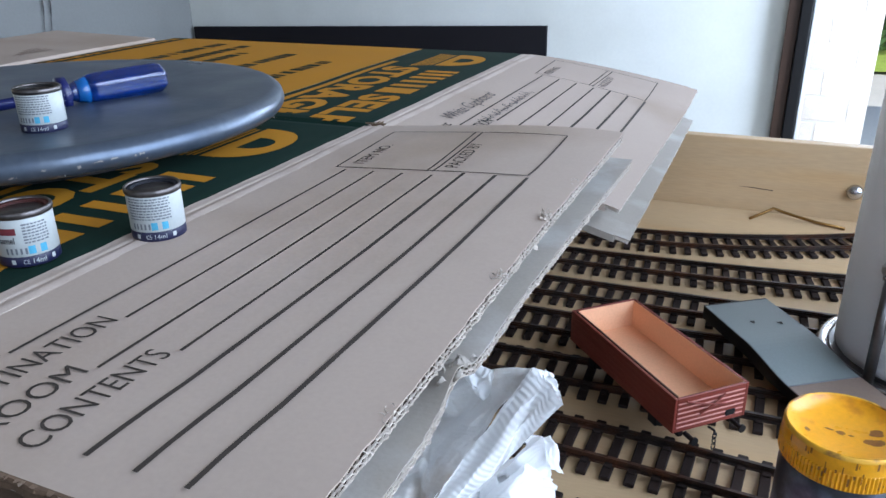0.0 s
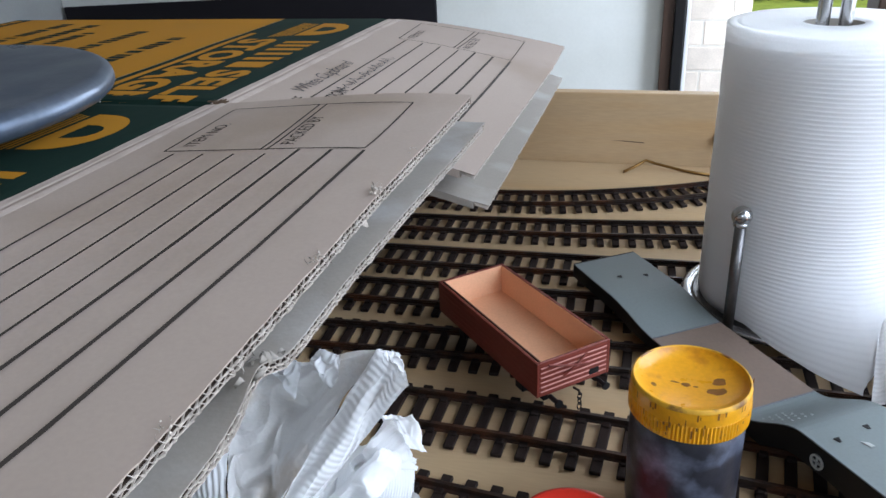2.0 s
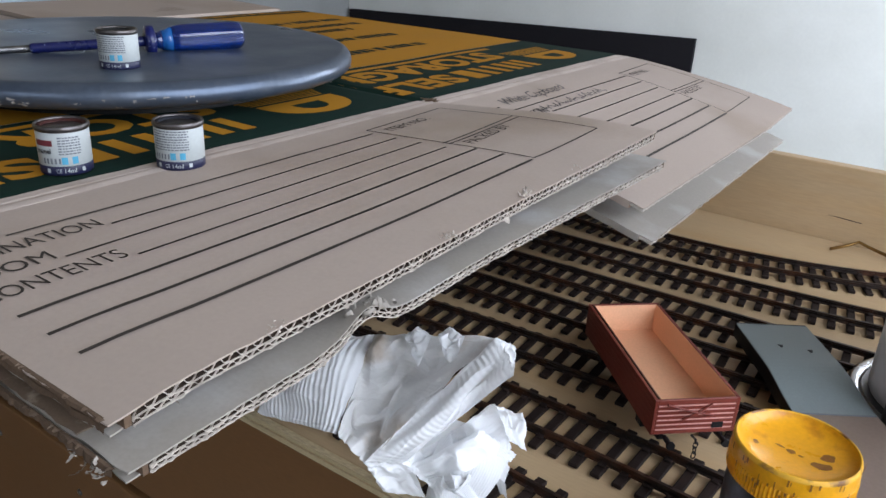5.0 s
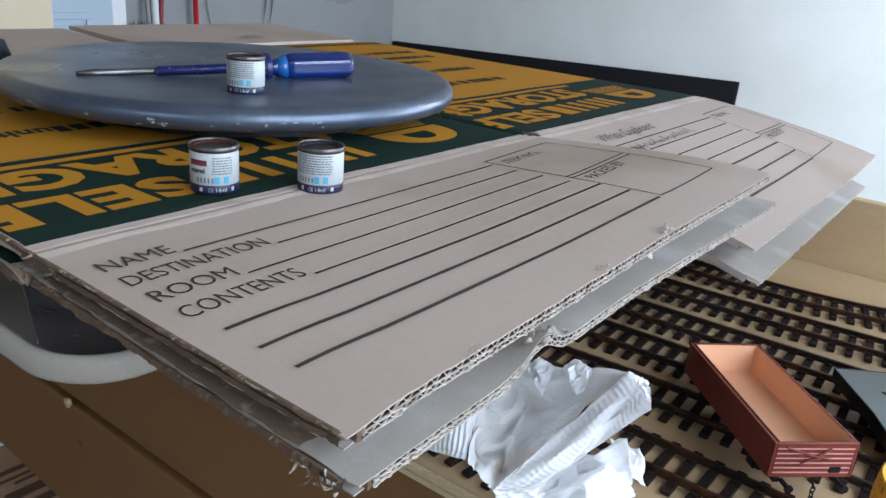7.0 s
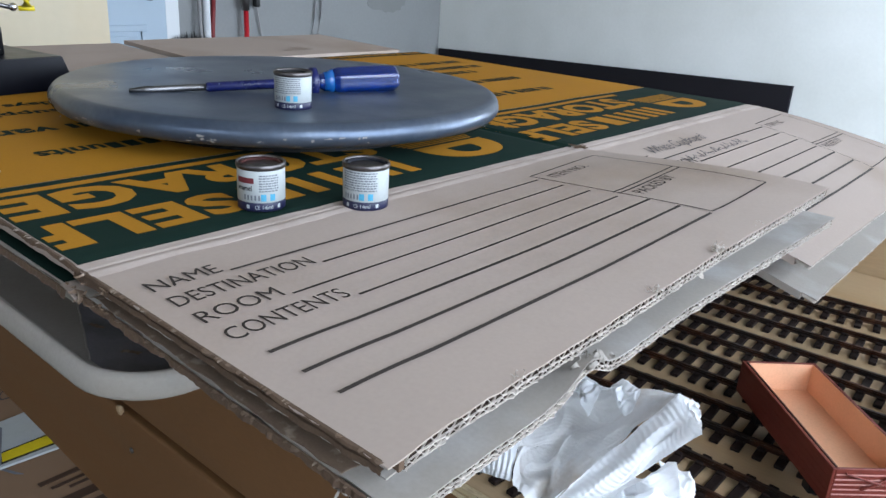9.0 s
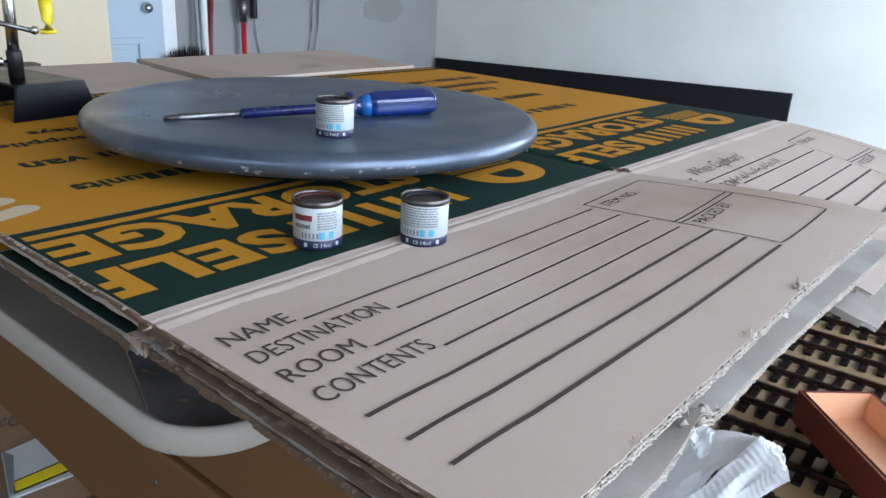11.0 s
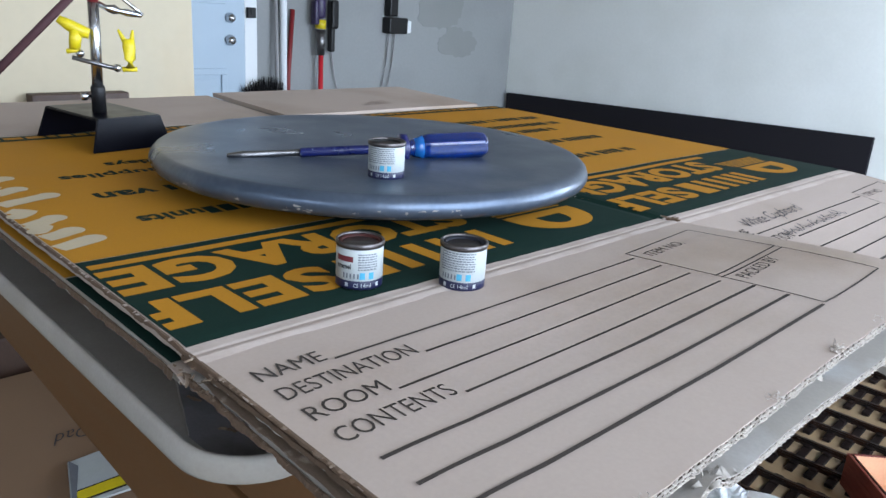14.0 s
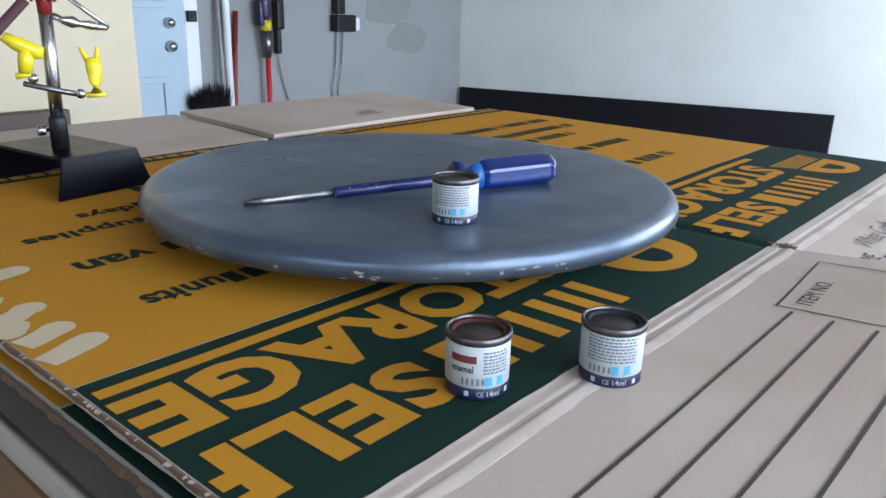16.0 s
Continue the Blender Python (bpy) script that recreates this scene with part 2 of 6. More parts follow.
def thin_paper(m, share):
    """Lets part of the light through a sheet."""
    n, link = m.node_tree.nodes, m.node_tree.links.new
    tr = n.new("ShaderNodeBsdfTranslucent")
    tr.inputs["Color"].default_value = (0.95, 0.955, 0.96, 1)
    mix = n.new("ShaderNodeMixShader")
    mix.inputs[0].default_value = share
    link(n["Principled BSDF"].outputs[0], mix.inputs[1])
    link(tr.outputs[0], mix.inputs[2])
    link(mix.outputs[0], n["Material Output"].inputs["Surface"])


# tissue sheets carry rows of small embossed ribs along their own length
def ribbed(name, per_unit):
    m = PAPER.copy()
    m.name = name
    n, link = m.node_tree.nodes, m.node_tree.links.new
    uv = n.new("ShaderNodeUVMap")
    w = n.new("ShaderNodeTexWave")
    w.inputs["Scale"].default_value, w.inputs["Distortion"].default_value = per_unit, 1.0
    w.bands_direction = "Y"
    link(uv.outputs[0], w.inputs["Vector"])
    bp = n.new("ShaderNodeBump")
    bp.inputs["Strength"].default_value, bp.inputs["Distance"].default_value = 0.7, 0.0005
    link(w.outputs["Fac"], bp.inputs["Height"])
    link(bp.outputs[0], n["Principled BSDF"].inputs["Normal"])
    return m


RIBPAPER = ribbed("ribbed_tissue", 85.0)
CRUMPLE = surface("mottled_tissue", srgb(232, 230, 228), 0.95, vary=0.05, scale=60, grain=500, bump=0.5, patch=(srgb(172, 152, 130), 22, 0.5, 0.64), bump_distance=0.0015)
LOOSE = PAPER.copy()
LOOSE.name = "loose_tissue"
# the wound roll is soft and lets light wander inside it
soft = PAPER.node_tree.nodes["Principled BSDF"]
soft.inputs["Subsurface Weight"].default_value = 1.0
soft.inputs["Subsurface Radius"].default_value = (1.0, 1.0, 1.0)
soft.inputs["Subsurface Scale"].default_value = 0.09
thin_paper(RIBPAPER, 0.28)
thin_paper(CRUMPLE, 0.28)
thin_paper(LOOSE, 0.6)

# ---- building helpers ----
PLACE = {}


def thing(name, label, category, at=(0, 0, 0), turn=0, group="", kind=""):
    e = new(name)
    e.empty_display_size = 0.02
    e.matrix_world = pose(*at, 0, 0, turn)
    PLACE[e.name] = pose(*at, 0, 0, turn)
    return tagged(e, label, category, group, kind)


def part(name, bm, material, parent, label="", local=False, smooth=False):
    """Links a bmesh as one mesh under a thing or a part. Unless local, its points are in world places."""
    here = PLACE[parent.name]
    if not local:
        bm.transform(here.inverted())
    me = bpy.data.meshes.new(name)
    bm.normal_update()
    for f in bm.faces:
        f.smooth = smooth
    bm.to_mesh(me)
    bm.free()
    me.materials.append(material)
    ob = new(name, me)
    ob.parent = parent
    PLACE[ob.name] = here
    return tagged(ob, label)


def solid(name, bm, material, label="", category="", kind="", smooth=False, group=""):
    """A thing or a piece of the setting that is one plain mesh."""
    me = bpy.data.meshes.new(name)
    bm.normal_update()
    for f in bm.faces:
        f.smooth = smooth
    bm.to_mesh(me)
    bm.free()
    me.materials.append(material)
    ob = new(name, me)
    PLACE[ob.name] = Matrix.Identity(4)
    return tagged(ob, label, category, group, kind)


def box(x0, x1, y0, y1, z0, z1, bevel=0.0, seg=2):
    bm = bmesh.new()
    bmesh.ops.create_cube(bm, size=1.0)
    bmesh.ops.transform(bm, verts=bm.verts, matrix=Matrix.Translation(((x0 + x1) / 2, (y0 + y1) / 2, (z0 + z1) / 2)) @ Matrix.Diagonal((x1 - x0, y1 - y0, z1 - z0, 1)))
    if bevel:
        bmesh.ops.bevel(bm, geom=bm.edges[:], offset=bevel, segments=seg, affect="EDGES", profile=0.5)
    return bm


def merge(*bms):
    out = bmesh.new()
    for b in bms:
        me = bpy.data.meshes.new("tmp")
        b.to_mesh(me)
        out.from_mesh(me)
        bpy.data.meshes.remove(me)
        b.free()
    return out


def lathe(profile, segs=48, at=(0, 0, 0), wobble=None):
    """Turns a list of (radius, height) round z; ends at radius 0 are closed."""
    bm = bmesh.new()
    rings = []
    for r, z in profile:
        if r < 1e-6:
            rings.append([bm.verts.new((at[0], at[1], at[2] + z))])
        else:
            rings.append([bm.verts.new((at[0] + (r + (wobble(a, z) if wobble else 0)) * math.cos(a), at[1] + (r + (wobble(a, z) if wobble else 0)) * math.sin(a), at[2] + z))
                          for a in (2 * math.pi * i / segs for i in range(segs))])
    for p, q in zip(rings, rings[1:]):
        for i in range(segs):
            j = (i + 1) % segs
            if len(p) == 1 and len(q) == 1:
                continue
            if len(p) == 1:
                bm.faces.new((p[0], q[j], q[i])[::-1])
            elif len(q) == 1:
                bm.faces.new((p[i], p[j], q[0]))
            else:
                bm.faces.new((p[i], p[j], q[j], q[i]))
    bmesh.ops.recalc_face_normals(bm, faces=bm.faces[:])
    return bm


def tube(points, radius, segs=10, taper=None):
    """A round bar along a line of points."""
    bm = bmesh.new()
    pts = [Vector(p) for p in points]
    rings = []
    for i, p in enumerate(pts):
        d = (pts[min(i + 1, len(pts) - 1)] - pts[max(i - 1, 0)]).normalized()
        s = d.cross(Vector((0, 0, 1)))
        if s.length < 1e-4:
            s = d.cross(Vector((0, 1, 0)))
        s.normalize()
        u = s.cross(d)
        r = taper[i] if taper else radius
        rings.append([bm.verts.new(p + r * (math.cos(a) * s + math.sin(a) * u)) for a in (2 * math.pi * k / segs for k in range(segs))])
    for p, q in zip(rings, rings[1:]):
        for k in range(segs):
            bm.faces.new((p[k], p[(k + 1) % segs], q[(k + 1) % segs], q[k]))
    bm.faces.new(rings[0][::-1])
    bm.faces.new(rings[-1])
    bmesh.ops.recalc_face_normals(bm, faces=bm.faces[:])
    return bm


def slab(outline, z0, z1):
    """A flat piece of any outline, between two heights."""
    bm = bmesh.new()
    lo = [bm.verts.new((x, y, z0)) for x, y in outline]
    hi = [bm.verts.new((x, y, z1)) for x, y in outline]
    bm.faces.new(lo[::-1])
    bm.faces.new(hi)
    for i in range(len(lo)):
        j = (i + 1) % len(lo)
        bm.faces.new((lo[i], lo[j], hi[j], hi[i]))
    bmesh.ops.recalc_face_normals(bm, faces=bm.faces[:])
    return bm


def skin_patch(r, a0, a1, z0, z1, at, n=8):
    """A thin patch on an upright cylinder, between two bearings in degrees."""
    bm = bmesh.new()
    rows = []
    for rad in (r, r + 0.00012):
        rows.append([[bm.verts.new((at[0] + rad * math.cos(radians(a)), at[1] + rad * math.sin(radians(a)), at[2] + z)) for a in np.linspace(a0, a1, n)] for z in (z0, z1)])
    for i in range(n - 1):
        bm.faces.new((rows[1][0][i], rows[1][0][i + 1], rows[1][1][i + 1], rows[1][1][i]))
    for k in (0, 1):
        for i in range(n - 1):
            bm.faces.new((rows[0][k][i], rows[0][k][i + 1], rows[1][k][i + 1], rows[1][k][i]))
    bmesh.ops.recalc_face_normals(bm, faces=bm.faces[:])
    return bm


def lettering(words, wide, high, bold=0.0, gap=1.0):
    """Words in the built-in font as a flat bmesh, filling wide by high from the origin."""
    cu = bpy.data.curves.new("words", "FONT")
    cu.body, cu.offset, cu.space_character = words, bold, gap
    cu.resolution_u = 3
    ob = new("words", cu)
    me = bpy.data.meshes.new_from_object(ob.evaluated_get(bpy.context.evaluated_depsgraph_get()))
    bm = bmesh.new()
    bm.from_mesh(me)
    bpy.data.objects.remove(ob)
    bpy.data.meshes.remove(me)
    xs = [v.co.x for v in bm.verts]
    ys = [v.co.y for v in bm.verts]
    for v in bm.verts:
        v.co = ((v.co.x - min(xs)) / (max(xs) - min(xs)) * wide, (v.co.y - min(ys)) / (max(ys) - min(ys)) * high, 0)
    return bm


def laid(bm, origin, along, up, height):
    """Lays a flat bmesh on a sheet: its x runs along, its y runs up, and height(x, y) gives the sheet's top."""
    for v in bm.verts:
        x = origin[0] + v.co.x * along[0] + v.co.y * up[0]
        y = origin[1] + v.co.x * along[1] + v.co.y * up[1]
        v.co = (x, y, height(x, y) + v.co.z)
    return bm


def stroke(points, width, height, lift=0.0004, n=24):
    """A printed line over a sheet through (x, y) points."""
    bm = bmesh.new()
    pts = []
    for (xa, ya), (xb, yb) in zip(points, points[1:]):
        k = max(2, int(n * math.hypot(xb - xa, yb - ya) / 0.3))
        pts += [(xa + (xb - xa) * i / k, ya + (yb - ya) * i / k) for i in range(k)]
    pts.append(points[-1])
    rows = []
    for i, (x, y) in enumerate(pts):
        dx, dy = pts[min(i + 1, len(pts) - 1)][0] - pts[max(i - 1, 0)][0], pts[min(i + 1, len(pts) - 1)][1] - pts[max(i - 1, 0)][1]
        d = math.hypot(dx, dy) or 1
        w = width * (0.9 + 0.2 * noise.noise((x * 60, y * 60, 0)))
        rows.append([bm.verts.new((x + s * dy / d * w / 2, y - s * dx / d * w / 2, height(x + s * dy / d * w / 2, y - s * dx / d * w / 2) + lift)) for s in (-1, 1)])
    for p, q in zip(rows, rows[1:]):
        bm.faces.new((p[0], p[1], q[1], q[0]))
    bmesh.ops.recalc_face_normals(bm, faces=bm.faces[:])
    for f in bm.faces:
        if f.normal.z < 0:
            f.normal_flip()
    return bm


def board(x0, x1, y0, y1, top, thick, nx=24, ny=40, ragged=(0, 0, 0, 0), seed=0.0):
    """A sheet of board whose top height is top(x, y); ragged: how far the x0, x1, y0 and y1 edges wander."""
    bm = bmesh.new()
    grid = {}
    for i in range(nx + 1):
        for j in range(ny + 1):
            x, y = x0 + (x1 - x0) * i / nx, y0 + (y1 - y0) * j / ny
            jx = 0.8 * noise.noise((seed, y * 70, 1.3)) + 0.4 * noise.noise((seed, y * 190, 4.1))
            jy = 0.8 * noise.noise((x * 70, seed, 2.7)) + 0.4 * noise.noise((x * 190, seed, 7.7))
            if i == 0:
                x += ragged[0] * jx
            if i == nx:
                x += ragged[1] * jx
            if j == 0:
                y += ragged[2] * jy
            if j == ny:
                y += ragged[3] * jy
            z = top(x, y)
            grid[i, j] = (bm.verts.new((x, y, z)), bm.verts.new((x, y, z - thick)))
    for i in range(nx):
        for j in range(ny):
            c = [grid[i, j], grid[i + 1, j], grid[i + 1, j + 1], grid[i, j + 1]]
            bm.faces.new([v[0] for v in c])
            bm.faces.new([v[1] for v in c][::-1])
    rim = [(i, 0) for i in range(nx)] + [(nx, j) for j in range(ny)] + [(i, ny) for i in range(nx, 0, -1)] + [(0, j) for j in range(ny, 0, -1)]
    for a, b in zip(rim, rim[1:] + rim[:1]):
        bm.faces.new((grid[a][0], grid[a][1], grid[b][1], grid[b][0]))
    bmesh.ops.recalc_face_normals(bm, faces=bm.faces[:])
    return bm


def liner(x_in, x_out, y0, y1, top, seed=0.0):
    """The thin face paper over an open edge, with a slightly ragged rim."""
    return board(x_in, x_out, y0, y1, top, 0.0006, 40, int((y1 - y0) / 0.0020), (0, 0.0008, 0, 0), seed)


def flutes(x_out, depth, y0, y1, top, thick, rows=2, period=0.0068, seed=0.0, span=(0.0, 1.0)):
    """The open edge of corrugated board that faces x: liners with wavy paper between them; span: how much of the depth."""
    bm = bmesh.new()
    paper = 0.0004
    levels = [0.0, 0.58, 1.0] if rows == 2 else [0.0, 1.0]
    levels = [c * (thick - paper) for c in levels]
    turns = [period * 1.15, period * 0.85] if rows == 2 else [period]
    steps = int((y1 - y0) / period * 6)

    stations = [span[0] + (span[1] - span[0]) * k / 8 for k in range(9)]

    def ribbon(height, ragged):
        prev = None
        for k in range(steps + 1):
            y = y0 + (y1 - y0) * k / steps
            wander = ragged * (noise.noise((seed, y * 90, 3.0)) + noise.noise((seed + 5, y * 420, 3.0)))
            line = []
            for f in stations:
                x = x_out - depth * (1 - f) + (wander if f == 1 else 0)
                line.append((x, y, top(x_out - depth * (1 - f), y) + height(y)))
            row = [bm.verts.new(p) for p in line] + [bm.verts.new((p[0], p[1], p[2] - paper)) for p in line[::-1]]
            if prev:
                for a in range(len(row) - 1):
                    bm.faces.new((prev[a], prev[a + 1], row[a + 1], row[a]))
            prev = row

    for r in range(1, rows + 1):
        ribbon(lambda y, r=r: -levels[r], 0.0012)
    for r in range(rows):
        def wave(y, r=r):
            ph = (y - y0) / turns[r] + 0.37 * r + 0.35 * noise.noise((y * 25, r, seed))
            tri = 0.5 + 0.5 * math.tanh(1.6 * math.cos(2 * math.pi * ph)) / math.tanh(1.6)
            return -levels[r] - paper - (levels[r + 1] - levels[r] - 2 * paper) * tri
        ribbon(wave, 0.0007)
    bmesh.ops.recalc_face_normals(bm, faces=bm.faces[:])
    return bm

# ---- the garage ----
solid("floor", box(-3.6, 2.4, -2.6, 4.5, -0.1, 0.0), FLOOR, "grey concrete garage floor", "floor", "structure")
solid("ceiling", box(-3.6, 2.4, -2.6, 4.5, 2.5, 2.6), CEIL, "bare board garage ceiling", "ceiling", "structure")
solid("wall_west", box(-3.6, -3.4, -2.6, 4.4, 0, 2.5), GREYWALL, "grey wall with darker patches", "wall", "structure")
solid("wall_north", merge(box(-3.4, 0.118, 4.2, 4.4, 0, 2.5), box(0.118, 2.2, 4.2, 4.4, 2.2, 2.5)), WALL, "off-white plastered wall beside the open garage door", "wall", "structure")
solid("wall_east", merge(box(1.25, 1.45, -2.6, -0.45, 0, 2.5), box(1.25, 1.45, 1.6, 2.2, 0, 2.5), box(1.25, 1.45, -0.45, 1.6, 2.25, 2.5), box(1.45, 2.2, 2.0, 2.2, 0, 2.5),
                         box(2.2, 2.4, 2.0, 2.5, 0, 2.5), box(2.2, 2.4, 3.7, 4.4, 0, 2.5), box(2.2, 2.4, 2.5, 3.7, 2.25, 2.5)), WALL, "unseen off-white plastered wall, its two doorways placed to let in daylight", "wall", "structure")
# the high opening is added to admit the south fill lamp
solid("wall_south", merge(box(-3.4, 1.25, -2.6, -2.4, 0, 1.88), box(-3.4, -0.35, -2.6, -2.4, 1.88, 2.36), box(1.22, 1.25, -2.6, -2.4, 1.88, 2.36), box(-3.4, 1.25, -2.6, -2.4, 2.36, 2.5)), WALL, "unseen off-white plastered wall, high opening added for fill light", "wall", "structure")

jamb = thing("door_jamb", "dark timber jamb of the open garage door", "door jamb", (0.17, 4.2, 0), kind="structure")
part("post", box(0.118, 0.170, 4.14, 4.38, 0, 2.2, 0.004), DARKWOOD, jamb, "brown timber post")
part("seal", box(0.172, 0.224, 4.12, 4.36, 0, 2.2, 0.006), BLACK, jamb, "black rubber weather seal")
part("edge_trim", box(0.226, 0.244, 4.12, 4.36, 0, 2.2, 0.003), TRIMWHITE, jamb, "thin pale metal edge")

# the dark board that leans along the wall
strip = bmesh.new()
corners = [(-3.37, 4.17, 0.30), (-1.035, 4.17, 0.37), (-1.035, 4.17, 0.745), (-3.37, 4.17, 0.675)]
front = [strip.verts.new(c) for c in corners]
back = [strip.verts.new((x, y + 0.025, z)) for x, y, z in corners]
strip.faces.new(front)
strip.faces.new(back[::-1])
for i in range(4):
    strip.faces.new((front[i], back[i], back[(i + 1) % 4], front[(i + 1) % 4]))
bmesh.ops.recalc_face_normals(strip, faces=strip.faces[:])
rack = thing("wall_board", "long dark board standing on feet along the white wall", "board", (-2.2, 4.17, 0))
part("panel", strip, DARKBOARD, rack)
for x in (-3.1, -1.3):
    part("foot", box(x - 0.04, x + 0.04, 4.168, 4.198, 0, 0.36), DARKBOARD, rack)

# pale blue house door in the far wall
door = thing("door_1", "closed pale blue panelled door with two round locks", "door", (-3.4, 1.75, 0), kind="structure")
leaf = part("leaf", box(-3.395, -3.36, 1.35, 2.15, 0.01, 2.04, 0.002), DOORBLUE, door)
for y0, y1 in ((1.43, 1.70), (1.80, 2.045)):
    for z0, z1 in ((0.12, 0.86), (1.16, 1.60), (1.70, 1.93)):
        ring = merge(box(-3.359, -3.349, y0, y1, z0, z0 + 0.03, 0.003), box(-3.359, -3.349, y0, y1, z1 - 0.03, z1, 0.003),
                     box(-3.359, -3.349, y0, y0 + 0.03, z0 + 0.03, z1 - 0.03, 0.003), box(-3.359, -3.349, y1 - 0.03, y1, z0 + 0.03, z1 - 0.03, 0.003))
        part("panel_moulding", ring, DOORBLUE, leaf)
        part("raised_panel", box(-3.359, -3.352, y0 + 0.05, y1 - 0.05, z0 + 0.05, z1 - 0.05, 0.003), DOORBLUE, leaf)
for z, r, nm in ((1.097, 0.024, "deadbolt"), (0.993, 0.026, "knob")):
    k = lathe([(0, 0), (r, 0), (r, 0.012), (r * 0.75, 0.022), (r * 0.7, 0.03), (0, 0.032)], 24)
    k.transform(pose(-3.358, 2.067, z, 0, 90, 0))
    part(nm, k, STEEL, door, "round brushed metal", smooth=True)
part("frame", merge(box(-3.395, -3.37, 2.155, 2.226, 0, 2.11, 0.004), box(-3.395, -3.37, 1.27, 1.345, 0, 2.11, 0.004), box(-3.395, -3.37, 1.346, 2.154, 2.045, 2.11, 0.004)), TRIMWHITE, door, "white gloss frame")

sw = thing("wall_switch", "small black switch box on the wall", "switch", (-3.4, 2.205, 1.127))
part("case", box(-3.368, -3.345, 2.162, 2.208, 1.10, 1.150, 0.004), BLACK, sw)
part("rocker", box(-3.345, -3.340, 2.175, 2.195, 1.115, 1.14, 0.002), BLACK, sw)

solid("white_pipe", tube([(-3.36, 2.372, 0.0), (-3.36, 2.372, 1.2), (-3.36, 2.372, 2.49)], 0.019, 16), TRIMWHITE, "white painted pipe running up the wall", "pipe", smooth=True)
solid("red_stick", tube([(-3.33, 2.36, 0.0), (-3.37, 2.41, 0.83), (-3.385, 2.445, 1.15)], 0.012, 12), DARKRED, "thin red-brown wooden stick leaning on the wall", "stick", smooth=True)
broom = thing("broom", "black bristled broom standing head up by the pipe", "broom", (-3.33, 2.27, 0))
part("handle", tube([(-3.30, 2.30, 0.0), (-3.34, 2.29, 0.62)], 0.011, 12), DARKWOOD, broom, smooth=True)
bris = bmesh.new()
rb = random.Random(4)
for i in range(420):
    y = 2.17 + 0.15 * rb.random()
    p = Vector((-3.345 + 0.02 * rb.random(), y, 0.62))
    q = p + Vector((0.02 * (rb.random() - 0.5), 0.6 * (y - 2.265) + 0.03 * (rb.random() - 0.5), 0.16 + 0.06 * rb.random() - 0.5 * abs(y - 2.265)))
    s = 0.006
    vs = [bris.verts.new(p + Vector((0, -s, 0))), bris.verts.new(p + Vector((0, s, 0))), bris.verts.new(p + Vector((s, 0, 0))), bris.verts.new(q)]
    for a in ((0, 1, 3), (1, 2, 3), (2, 0, 3)):
        bris.faces.new([vs[k] for k in a])
part("bristles", bris, BLACK, broom)
part("head", box(-3.35, -3.32, 2.19, 2.35, 0.60, 0.635, 0.006), BLACK, broom)

solid("grey_handle", tube([(-3.30, 2.315, 0.0), (-3.375, 2.335, 1.30)], 0.010, 12), CABLE, "thin grey handle leaning beside the pipe", "handle", smooth=True)
vac = thing("stick_vacuum", "purple cordless stick vacuum with red tube hung on wall", "vacuum cleaner", (-3.36, 2.59, 0.45))
part("motor_body", merge(lathe([(0, 0), (0.024, 0), (0.032, 0.02), (0.032, 0.09), (0.026, 0.12), (0, 0.12)], 20, (-3.345, 2.585, 1.11)), box(-3.37, -3.325, 2.545, 2.575, 1.08, 1.20, 0.008)), VACPURPLE, vac, smooth=True)
part("yellow_ring", lathe([(0.0, 0), (0.028, 0), (0.028, 0.045), (0, 0.045)], 20, (-3.345, 2.593, 1.06)), YELPLASTIC, vac, "yellow collar", smooth=True)
part("cuff", lathe([(0, 0), (0.02, 0), (0.028, 0.13), (0, 0.13)], 18, (-3.345, 2.595, 0.925)), DULL_STEEL, vac, "grey metal cuff", smooth=True)
part("tube", tube([(-3.345, 2.6, 0.30), (-3.345, 2.597, 0.924)], 0.013, 16), VACRED, vac, "bright red tube", smooth=True)
part("floor_head", box(-3.39, -3.29, 2.5, 2.7, 0.22, 0.30, 0.02), VACPURPLE, vac)
part("wall_clip", box(-3.398, -3.368, 2.57, 2.61, 1.2, 1.3, 0.004), BLACK, vac)

duster = thing("hand_tool", "black hand tool hanging on the wall with a thin cord", "tool", (-3.36, 2.69, 0.9))
part("body", merge(box(-3.395, -3.34, 2.665, 2.712, 1.06, 1.21, 0.012), box(-3.39, -3.35, 2.668, 2.695, 0.94, 1.07, 0.008)), BLACK, duster)
part("cord", tube([(-3.38, 2.69, 0.94), (-3.385, 2.72, 0.8), (-3.385, 2.76, 0.66), (-3.385, 2.75, 0.5)], 0.004, 8), CABLE, duster, "thin grey cord", smooth=True)

ch = thing("wall_charger", "black plug-in charger on the wall with two cables", "charger", (-3.37, 3.12, 1.05))
part("upper_case", box(-3.398, -3.34, 3.07, 3.13, 1.14, 1.36, 0.008), BLACK, ch)
part("lower_case", box(-3.398, -3.33, 3.06, 3.2, 1.045, 1.135, 0.008), BLACK, ch)
part("plug", box(-3.398, -3.345, 3.205, 3.24, 1.05, 1.12, 0.006), TRIMWHITE, ch, "white plug")
for dy in (0.0, 0.045):
    part("cable", tube([(-3.38, 3.10 + dy, 1.044), (-3.385, 3.09 + dy, 0.9), (-3.385, 3.06 + dy, 0.74), (-3.385, 3.10 + dy, 0.5)], 0.005, 8), CABLE, ch, "grey cable", smooth=True)

